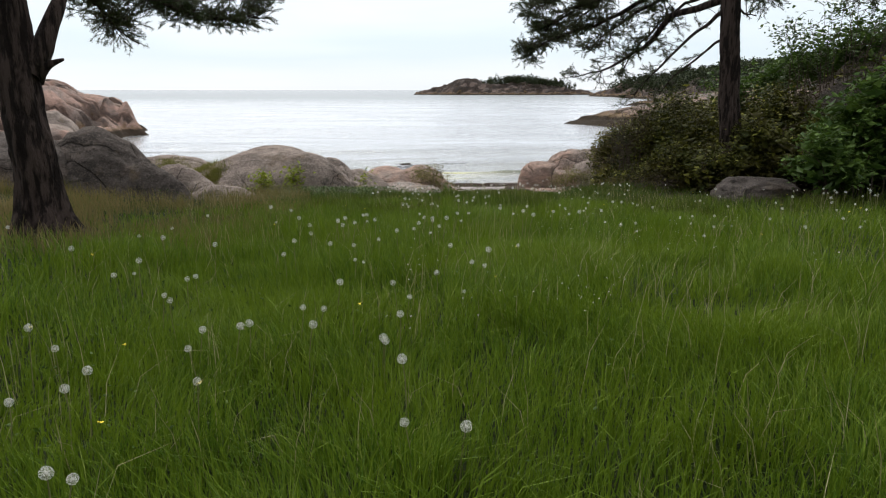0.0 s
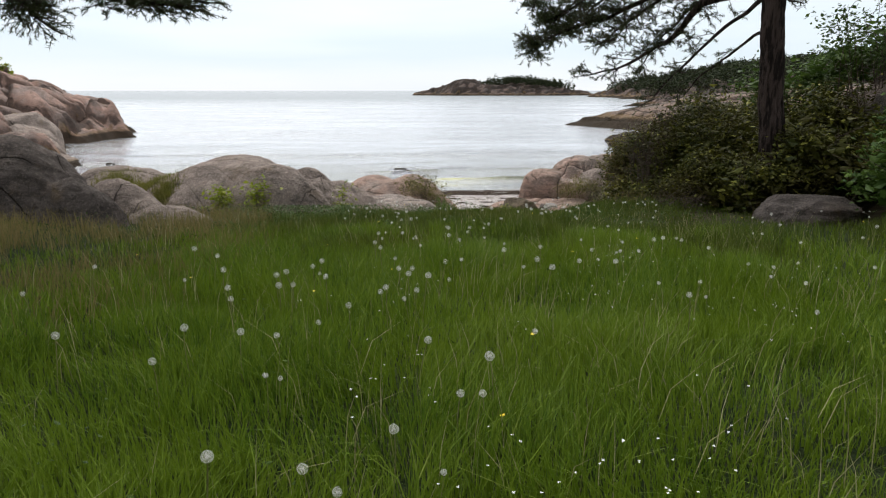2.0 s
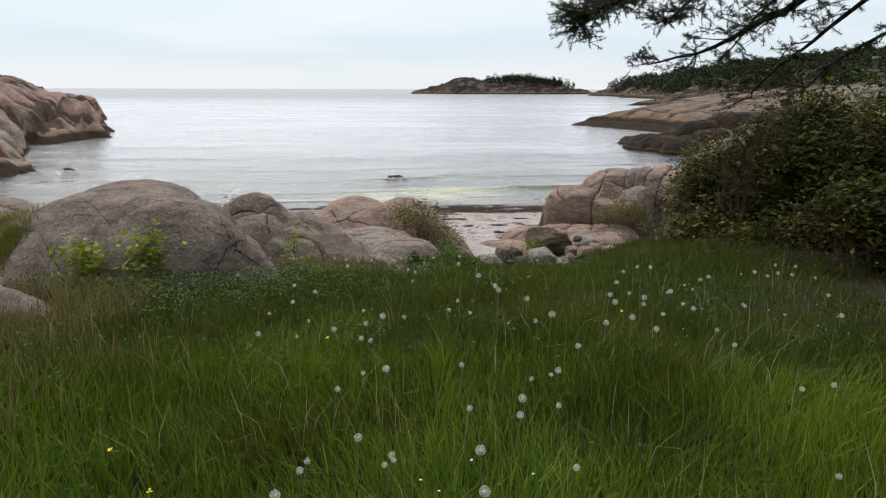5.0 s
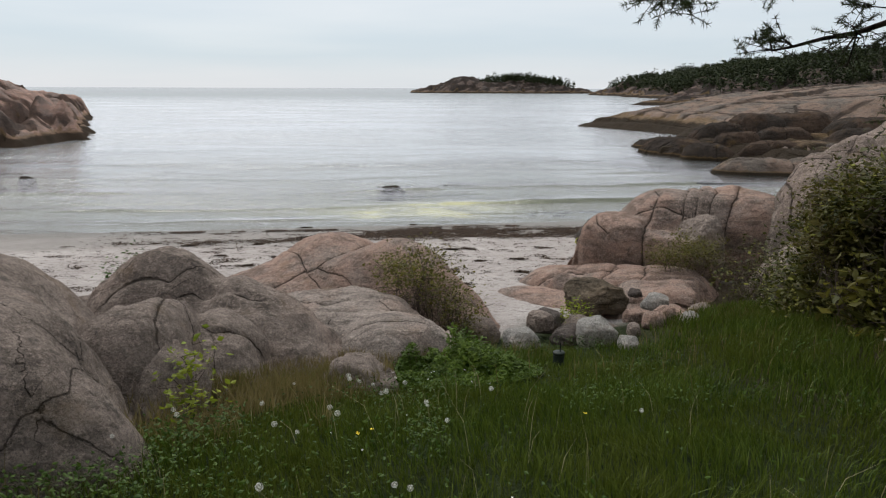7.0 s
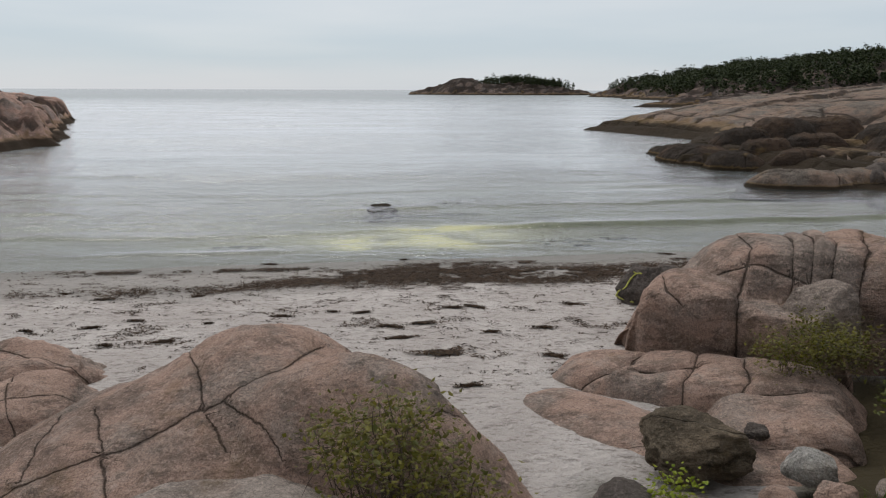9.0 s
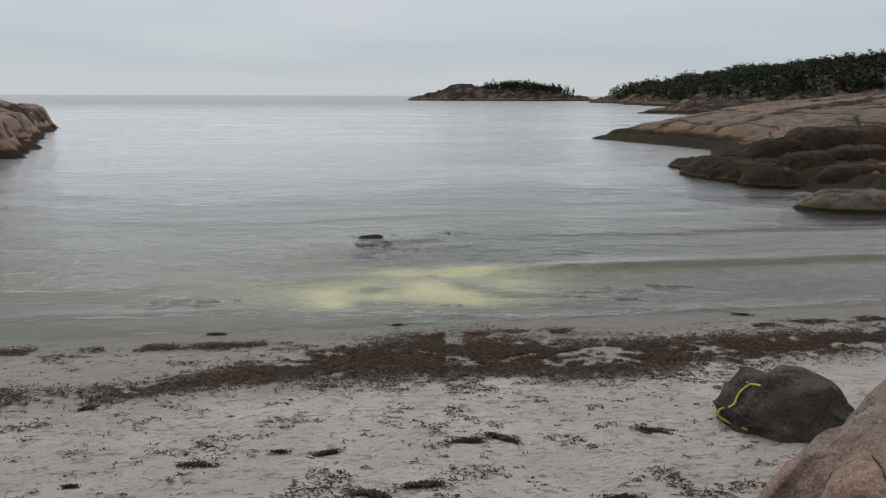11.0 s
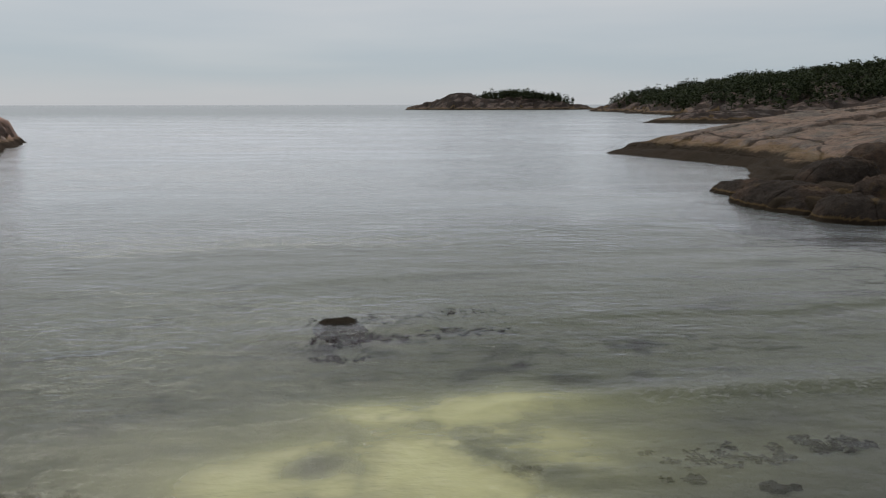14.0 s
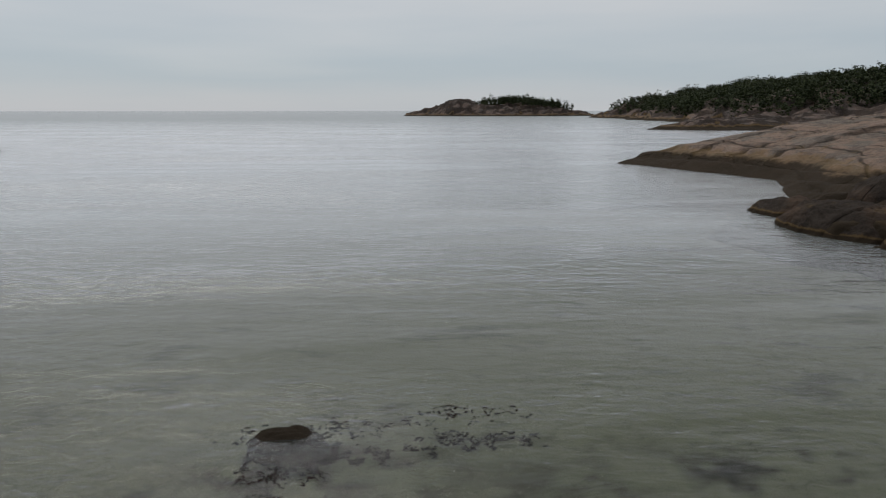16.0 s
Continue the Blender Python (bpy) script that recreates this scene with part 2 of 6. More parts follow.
def bark_material():
    k = Mat("pine_bark", 0.9)
    plates = k.noise(15, 5, (1.0, 1.0, 0.16), 0.6)
    c = k.mix(k.ramp(plates, 0.43, 0.56), (0.009, 0.006, 0.005), (0.066, 0.047, 0.040))
    c = k.mix(k.math("MULTIPLY", k.noise(40, 4), 0.3), c, (0.05, 0.040, 0.036))
    c = k.mix(k.attr("crack"), c, (0.010, 0.007, 0.006))
    k.bump(k.math("ADD", plates, k.math("MULTIPLY", k.noise(45, 5, (1, 1, 0.4)), 0.3)), 1.0, 0.09)
    return k.done(c)


m_bark = bark_material()
k = Mat("dead_twig", 0.85)
m_twig = k.done(k.mix(k.noise(6, 4), (0.05, 0.036, 0.028), (0.11, 0.085, 0.068)))


def ground_material():
    k = Mat("meadow_soil_and_sand", 0.92)
    soil = k.mix(k.ramp(k.noise(3.0, 6), 0.4, 0.65), (0.016, 0.027, 0.007), (0.030, 0.042, 0.012))
    soil = k.mix(k.math("MULTIPLY", k.ramp(k.noise(25, 5), 0.5, 0.7), 0.6), soil, (0.050, 0.050, 0.020))
    litter = k.mix(k.noise(30, 6, rough=0.8), (0.026, 0.022, 0.012), (0.080, 0.062, 0.034))
    soil = k.mix(k.attr("litter"), soil, litter)
    sand = k.mix(k.ramp(k.noise(1.1, 5), 0.35, 0.7), (0.41, 0.372, 0.348), (0.505, 0.468, 0.44))
    sand = k.mix(k.math("MULTIPLY", k.ramp(k.noise(22, 6, rough=0.8), 0.52, 0.66), 0.55), sand, (0.33, 0.285, 0.255))
    sand = k.mix(k.math("MULTIPLY", k.ramp(k.noise(6, 9, (1, 2.0, 1), 0.78), 0.515, 0.61), 0.80), sand, (0.16, 0.135, 0.118))
    sand = k.mix(k.math("MULTIPLY", k.noise(220, 2), 0.3), sand, (0.42, 0.38, 0.35))
    wet = k.attr("wet")
    sand = k.mix(wet, sand, (0.20, 0.185, 0.165))
    bed = k.mix(k.math("MAXIMUM", k.attr("weed"), k.math("MULTIPLY", k.ramp(k.noise(0.6, 8, (1, 1.7, 1), 0.72), 0.53, 0.67), 0.60)), (0.215, 0.210, 0.165), (0.016, 0.013, 0.010))
    bed = k.mix(k.math("MULTIPLY", k.ramp(k.noise(4.0, 7, rough=0.7), 0.5, 0.65), 0.4), bed, (0.07, 0.065, 0.045))
    sand = k.mix(k.attr("bed"), sand, bed)
    c = k.mix(k.attr("sand"), soil, sand)
    k.put(k.b.inputs["Roughness"], k.math("SUBTRACT", 0.95, k.math("MULTIPLY", wet, 0.55)))
    k.bump(k.math("ADD", k.noise(14, 7, rough=0.65), k.math("MULTIPLY", k.noise(3.2, 5), 1.6)), 1.0, 0.10)
    return k.done(c)


m_ground = ground_material()


def water_material():
    """Clear over the sand, greyer and opaquer with depth, a pollen bloom by the shore; it mirrors the sky by Fresnel."""
    k = Mat("sea_water", 0.05)
    n, l = k.n, k.l
    chop = k.math("MULTIPLY", k.noise(1.1, 3, (0.60, 1.5, 1), 0.5), 0.085)
    ripple = k.math("MULTIPLY", k.noise(2.9, 3, (0.95, 1.7, 1), 0.5), 0.064)
    fine = k.math("MULTIPLY", k.noise(9.0, 2, (0.8, 1.3, 1), 0.45), 0.012)
    swell = k.math("MULTIPLY", k.noise(0.17, 2, (0.35, 1.8, 1), 0.4), 0.20)
    patch = k.math("ADD", 0.35, k.ramp(k.noise(0.09, 5, (0.4, 1.3, 1), 0.6), 0.40, 0.60))
    height = k.math("ADD", k.math("MULTIPLY", patch, k.math("ADD", k.math("ADD", chop, ripple), fine)), swell)
    bp = n.new("ShaderNodeBump")
    bp.inputs["Strength"].default_value, bp.inputs["Distance"].default_value = 0.8, 1.0
    l.new(height, bp.inputs["Height"])
    clear = n.new("ShaderNodeBsdfTransparent")
    clear.inputs[0].default_value = (0.68, 0.75, 0.65, 1)
    murk = n.new("ShaderNodeBsdfDiffuse")
    pollen = k.attr("pollen")
    cloud = k.math("MULTIPLY", pollen, k.ramp(k.noise(0.8, 5, (0.8, 1.2, 1), 0.5), 0.14, 0.60))
    k.put(murk.inputs[0], k.mix(k.ramp(cloud, 0.35, 0.85), k.mix(k.ramp(cloud, 0.02, 0.35), (0.240, 0.262, 0.262), (0.36, 0.37, 0.24)), (0.62, 0.61, 0.32)))
    l.new(bp.outputs[0], murk.inputs["Normal"])
    body = n.new("ShaderNodeMixShader")
    k.put(body.inputs[0], k.math("MAXIMUM", k.attr("murk"), k.math("MULTIPLY", cloud, 0.54)))
    l.new(clear.outputs[0], body.inputs[1])
    l.new(murk.outputs[0], body.inputs[2])
    gl = n.new("ShaderNodeBsdfGlossy")
    gl.inputs["Roughness"].default_value = 0.15
    gl.inputs["Color"].default_value = (0.97, 0.96, 0.98, 1)
    l.new(bp.outputs[0], gl.inputs["Normal"])
    fr = n.new("ShaderNodeFresnel")
    fr.inputs[0].default_value = 1.29
    l.new(bp.outputs[0], fr.inputs["Normal"])
    fr_mean = n.new("ShaderNodeFresnel")
    fr_mean.inputs[0].default_value = 1.31
    whole = n.new("ShaderNodeMixShader")
    l.new(k.math("MULTIPLY", k.math("POWER", k.math("ADD", k.math("MULTIPLY", fr.outputs[0], 0.98), k.math("MULTIPLY", fr_mean.outputs[0], 0.26)), 1.32), k.math("SUBTRACT", 1.14, k.math("MULTIPLY", k.attr("offshore"), 0.78))), whole.inputs[0])
    l.new(body.outputs[0], whole.inputs[1])
    l.new(gl.outputs[0], whole.inputs[2])
    foam = n.new("ShaderNodeBsdfDiffuse")
    foam.inputs[0].default_value = (0.8, 0.8, 0.8, 1)
    froth = n.new("ShaderNodeMixShader")
    k.put(froth.inputs[0], k.math("MULTIPLY", k.attr("foam"), k.ramp(k.noise(17, 7, (0.6, 1.1, 1), 0.8), 0.50, 0.62)))
    l.new(whole.outputs[0], froth.inputs[1])
    l.new(foam.outputs[0], froth.inputs[2])
    l.new(froth.outputs[0], n["Material Output"].inputs[0])
    return k.m


m_water = water_material()

k = Mat("dandelion_fluff", 0.9)
m_fluff = k.done(k.mix(k.random(), (0.52, 0.52, 0.46), (0.76, 0.75, 0.70)))
k = Mat("flower_stem", 0.6)
m_stem = k.done(k.mix(k.noise(5, 3), (0.13, 0.16, 0.045), (0.22, 0.19, 0.10)))
k = Mat("white_petal", 0.7)
m_petal = k.done(k.mix(k.random(), (0.72, 0.72, 0.68), (0.82, 0.81, 0.78)))
k = Mat("yellow_petal", 0.6)
m_yellow_petal = k.done(k.mix(k.random(), (0.66, 0.50, 0.03), (0.75, 0.60, 0.05)))
k = Mat("dried_seaweed", 0.75)
m_weed = k.done(k.mix(k.random(), (0.012, 0.008, 0.006), (0.078, 0.048, 0.028)))
k = Mat("wet_weed", 0.95)
k.b.inputs["Specular IOR Level"].default_value = 0.0
m_weed_wet = k.done(k.mix(k.random(), (0.008, 0.006, 0.005), (0.022, 0.014, 0.010)))
k = Mat("dark_green_paint", 0.45)
m_canister = k.done(k.mix(k.noise(18, 4), (0.010, 0.015, 0.012), (0.020, 0.027, 0.021)))
k = Mat("yellow_webbing", 0.6)
m_strap = k.done(k.mix(k.noise(60, 3), (0.34, 0.34, 0.07), (0.44, 0.43, 0.11)))


# ---- mesh helpers ----
def mesh_of(name, verts, faces, material=None, smooth=True, attrs=None):
    """A mesh from an array of places and an array of triangles or of quads."""
    verts, faces = np.asarray(verts, np.float32), np.asarray(faces, np.int32)
    me = bpy.data.meshes.new(name)
    n, s = faces.shape
    me.vertices.add(len(verts))
    me.vertices.foreach_set("co", verts.ravel())
    me.loops.add(n * s)
    me.loops.foreach_set("vertex_index", faces.ravel())
    me.polygons.add(n)
    me.polygons.foreach_set("loop_start", np.arange(0, n * s, s, dtype=np.int32))
    me.polygons.foreach_set("use_smooth", np.full(n, smooth))
    for key, val in (attrs or {}).items():
        val = np.asarray(val, np.float32)
        if val.ndim == 2 and val.shape[1] == 3:
            me.attributes.new(key, "FLOAT_VECTOR", "POINT").data.foreach_set("vector", val.ravel())
        else:
            me.attributes.new(key, "FLOAT", "POINT").data.foreach_set("value", val.ravel())
    me.update(calc_edges=True)
    if material:
        me.materials.append(material)
    return me


def part(name, me, parent, label=""):
    """A mesh as one part of a thing, or of a part."""
    ob = new(name, me)
    ob.parent = parent
    return tagged(ob, label)


def grid_faces(nu, nv):
    i = np.arange(nu * nv).reshape(nv, nu)
    return np.stack([i[:-1, :-1], i[:-1, 1:], i[1:, 1:], i[1:, :-1]], -1).reshape(-1, 4)


def kept(verts, faces, keep):
    """The faces for which keep holds, with the places that they use."""
    faces = faces[keep]
    used = np.zeros(len(verts), bool)
    used[faces.ravel()] = True
    where = np.cumsum(used) - 1
    return verts[used], where[faces], used


SPHERES = {}


def ball(level):
    if level not in SPHERES:
        bm = bmesh.new()
        bmesh.ops.create_icosphere(bm, subdivisions=level, radius=1.0)
        v = np.array([x.co[:] for x in bm.verts])
        f = np.array([[x.index for x in p.verts] for p in bm.faces])
        bm.free()
        SPHERES[level] = (v, f)
    return SPHERES[level]


def tube(points, radii, sides=8, wobble=0.0, seed=0):
    """A tapered tube along a line of places."""
    pts, radii = np.asarray(points, float), np.asarray(radii, float)
    t = np.gradient(pts, axis=0)
    t /= np.linalg.norm(t, axis=1)[:, None] + 1e-9
    u = np.empty_like(t)
    last = np.cross(t[0], [1.0, 0, 0] if abs(t[0][2]) > 0.8 else [0, 0, 1.0])
    for k in range(len(t)):
        last = last - t[k] * (last @ t[k])
        last = last / (np.linalg.norm(last) + 1e-9)
        u[k] = last
    w = np.cross(t, u)
    a = np.linspace(0, 2 * np.pi, sides, endpoint=False)
    ring = np.cos(a)[None, :, None] * u[:, None, :] + np.sin(a)[None, :, None] * w[:, None, :]
    r = np.repeat(radii[:, None], sides, 1)
    if wobble:
        q = (pts[:, None, :] + ring * 0.3).reshape(-1, 3)
        r = r * (1 + wobble * fbm(q * np.array([9, 9, 2.5]), 3, seed).reshape(r.shape))
    v = (pts[:, None, :] + ring * r[:, :, None]).reshape(-1, 3)
    i = np.arange(len(v)).reshape(len(pts), sides)
    j = np.roll(i, -1, 1)
    f = np.stack([i[:-1], j[:-1], j[1:], i[1:]], -1).reshape(-1, 4)
    return v, f


def joined(pieces):
    vs, fs, n = [], [], 0
    for v, f in pieces:
        vs.append(v)
        fs.append(np.asarray(f) + n)
        n += len(v)
    return np.concatenate(vs), np.concatenate(fs)


def curve_line(points, n=10, bend=0.0, seed=0):
    """A smooth line through a few places, with a little wander."""
    p = np.asarray(points, float)
    s = np.linspace(0, len(p) - 1, n)
    out = np.empty((n, 3))
    for k, u in enumerate(s):
        i = min(int(u), len(p) - 2)
        f = u - i
        a, b, c, d = p[max(i - 1, 0)], p[i], p[i + 1], p[min(i + 2, len(p) - 1)]
        out[k] = 0.5 * ((2 * b) + (c - a) * f + (2 * a - 5 * b + 4 * c - d) * f * f + (3 * b - a - 3 * c + d) * f ** 3)
    if bend:
        for ax in range(3):
            out[1:-1, ax] += bend * vnoise(out[1:-1] * 2.1 + ax * 31.7, seed + ax)
    return out


# ---- the ground: meadow, beach and sea bed in one sheet ----
PROFILE_Y = [-60, 0, 5, 8, 10.5, 11.7, 13, 14.2, 15.2, 16.2, 18, 21, 24, 26, 30, 36, 50, 90, 200, 5000]
PROFILE_Z = [2.9, 2.32, 2.15, 2.04, 1.86, 1.68, 1.38, 1.08, 0.86, 0.74, 0.60, 0.42, 0.17, 0.0, -0.24, -0.48, -1.2, -4.0, -12.0, -30.0]


def ground_z(x, y):
    x, y = np.asarray(x, float), np.asarray(y, float)
    ye = y - 0.13 * np.clip(x, -12, 12) * step(18, 24, y)
    z = np.interp(ye, PROFILE_Y, PROFILE_Z)
    land = 1 - step(14, 20, y)
    z = z + land * (0.030 * fbm2(x, y, 1.3, 3, 3) + 0.05 * fbm2(x, y, 4.0, 2, 5))
    z = z + (1 - land) * (0.018 * fbm2(x, y, 0.8, 3, 9) + 0.016 * fbm2(x, y, 0.27, 2, 10)) * step(25.5, 22.5, y)
    z = z + 0.30 * step(-3.0, -8.0, x) * (1 - step(14, 22, y))
    z = z + 2.3 * step(5.3, 9.5, x) * step(7.0, 11.5, y) * (1 - step(17, 27, y))
    z = z + 3.5 * step(10, 40, x) * (1 - step(20, 34, y))
    z = z + 2.5 * step(-9, -40, x) * (1 - step(14, 30, y))
    z = z + 0.35 * step(1.5, 3.6, x) * step(11.0, 13.5, y) * (1 - step(15.5, 17, y))
    return z


def spaced(lo, hi, fine, a, b, grow=1.16):
    """Grid lines: fine steps between a and b, growing ones out to lo and hi."""
    v = list(np.arange(a, b, fine))
    s, w = fine, b
    while w < hi:
        v.append(w)
        s *= grow
        w += s
    v.append(hi)
    s, w = fine * grow, a - fine * grow
    left = []
    while w > lo:
        left.append(w)
        s *= grow
        w -= s
    left.append(lo)
    return np.array(left[::-1] + v)


gx, gy = spaced(-4900, 4900, 0.14, -7, 8), spaced(-120, 4900, 0.13, 10, 34)
X, Y = np.meshgrid(gx, gy)
Z = ground_z(X, Y)
edge_wobble = 0.35 * fbm2(X, Y, 1.2, 3, 21)
# where the turf ends and the sand begins
turf_y = np.interp(X, [-8, -4, -2.4, -1.6, 0.3, 1.0, 2.2, 3.0, 3.5, 5, 8], [15.5, 15.5, 15.6, 15.6, 15.7, 16.1, 16.5, 17.2, 18.6, 18.8, 18.8])
sand = step(-0.25, 0.35, Y - turf_y + edge_wobble)
shore = Y - 0.13 * np.clip(X, -12, 12)
wet = 0.62 * step(22.6, 23.8, shore + 0.5 * fbm2(X, Y, 1.6, 3, 31)) + 0.38 * step(24.8, 25.4, shore + 0.2 * fbm2(X, Y, 1.6, 3, 33))
bed = step(26.6, 31.5, shore)
litter = np.clip(step(1.9, 3.1, X + 0.5 * fbm2(X, Y, 1.0, 3, 41)) * step(9.2, 10.8, Y) + step(1.1, 0.4, np.hypot(X + 3.7, Y - 6.4) + 0.3 * fbm2(X, Y, 0.5, 3, 43)), 0, 1)
weed = np.clip(2.2 * np.exp(-(((X + 1.6) / 0.80) ** 2 + ((Y - 32.6) / 0.45) ** 2)) + np.exp(-(((X + 1.0) / 1.5) ** 2 + ((Y - 32.4) / 0.5) ** 2)) + 1.5 * np.exp(-(((X - 2.8) / 3.0) ** 2 + ((Y - 31.0 - 0.25 * X) / 1.0) ** 2)) * step(-0.1, 0.45, fbm2(X, Y, 0.9, 4, 67)), 0, 1) * step(-0.6, 0.2, fbm2(X, Y, 0.5, 4, 61))
weed = np.clip(weed + 0.8 * step(-1.2, -3.0, X) * step(26.4, 27.0, shore) * step(28.9, 28.0, shore) * step(-0.35, 0.25, fbm2(X, Y * 1.8, 0.9, 4, 69)) + 0.9 * step(26.2, 26.8, shore) * step(29.6, 28.2, shore) * step(0.05, 0.55, fbm2(X, Y * 1.8, 0.75, 5, 63)), 0, 1)
me = mesh_of("ground", np.stack([X.ravel(), Y.ravel(), Z.ravel()], 1), grid_faces(len(gx), len(gy)), m_ground, True, {"sand": sand, "wet": wet, "bed": bed, "litter": litter, "weed": weed})
ground = tagged(new("ground", me), "grassy meadow soil running down to a pale sandy beach", "ground", kind="structure")

# ---- the sea ----
wx, wy = spaced(-4900, 4900, 0.15, -10, 13, 1.12), spaced(23.5, 4900, 0.08, 24.6, 36, 1.07)
X, Y = np.meshgrid(wx, wy)
shore = Y - 0.13 * np.clip(X, -12, 12)
bow = 0.45 * fbm2(X, Y * 0 + 3.0, 6.0, 3, 51)
Z = np.zeros(X.shape) + 0.004 * fbm2(X, Y, 0.5, 2, 53)
foam = np.zeros(X.shape)
for y0, high, wide, froth in ((27.3, 0.055, 0.14, 0.30), (29.1, 0.100, 0.24, 0.22), (32.4, 0.070, 0.36, 0.0), (36.0, 0.05, 0.6, 0.0), (41.0, 0.05, 0.8, 0.0), (48.0, 0.05, 1.1, 0.0)):
    along = np.clip(0.55 + 0.9 * fbm2(X, Y * 0 + y0, 4.5, 2, int(y0 * 3)), 0.12, 1)
    if y0 == 29.1:
        along = np.clip(0.55 * along + step(1.5, 3.0, X), 0, 1)
    d = shore - y0 - 0.6 * bow * (1.0 + 0.1 * (y0 - 26)) - 0.10 * fbm2(X, Y, 1.5, 2, int(y0))
    face = np.where(d < 0, np.exp(-(d / (wide * 0.5)) ** 2), np.exp(-(d / (wide * 2.2)) ** 2))
    Z += high * along * face
    foam = np.maximum(foam, froth * step(0.5, 2.5, X) * step(0.5, 0.9, along) * np.exp(-((d + 0.05) / (wide * 0.8)) ** 2))
swash = shore - 26.22 - 0.35 * bow - 0.10 * fbm2(X, Y * 0, 0.9, 3, 58)
foam = np.maximum(foam, (0.16 + 0.50 * step(-0.6, 1.0, X)) * np.exp(-(swash / np.where(swash > 0, 0.26, 0.05)) ** 2) * step(-0.5, 0.3, fbm2(X, Y * 0, 2.0, 3, 57)))
depth = Z - ground_z(X, Y)
crest_line = 29.1 + 0.6 * bow * 1.31
murk = 1 - np.exp(-(np.clip(depth, 0, 50) / 0.95) ** 2.8)
veil = fbm2(X, Y, 1.1, 5, 65)
blot = np.exp(-((X + 0.25 + 0.5 * veil) / 1.6) ** 2 - ((shore - 27.9 + 0.4 * veil) / 1.05) ** 2)
rim = 0.65 * np.exp(-((X - 0.2 + 0.6 * veil) / 2.2) ** 2 - ((shore - crest_line - 0.05 + 0.25 * veil) / np.where(shore > crest_line, 0.7, 0.3)) ** 2)
haze = 0.62 * np.exp(-((X + 1.0) / 5.0) ** 2 - ((shore - 28.0) / 1.5) ** 2)
pollen = np.clip(0.95 * blot * np.clip(0.95 + 0.6 * veil, 0, 1.4) + 1.0 * rim + haze, 0, 1) * step(26.0, 26.7, shore)
v = np.stack([X.ravel(), Y.ravel(), Z.ravel()], 1)
f = grid_faces(len(wx), len(wy))
keep = (depth.ravel()[f] > -0.12).any(1)
v, f, used = kept(v, f, keep)
me = mesh_of("water", v, f, m_water, True, {"murk": murk.ravel()[used], "pollen": pollen.ravel()[used], "foam": foam.ravel()[used], "offshore": step(40, 320, Y).ravel()[used]})
water = tagged(new("water", me), "calm grey sea with small ripples and yellow pollen by the shore", "sea", kind="structure")
water.visible_shadow = False


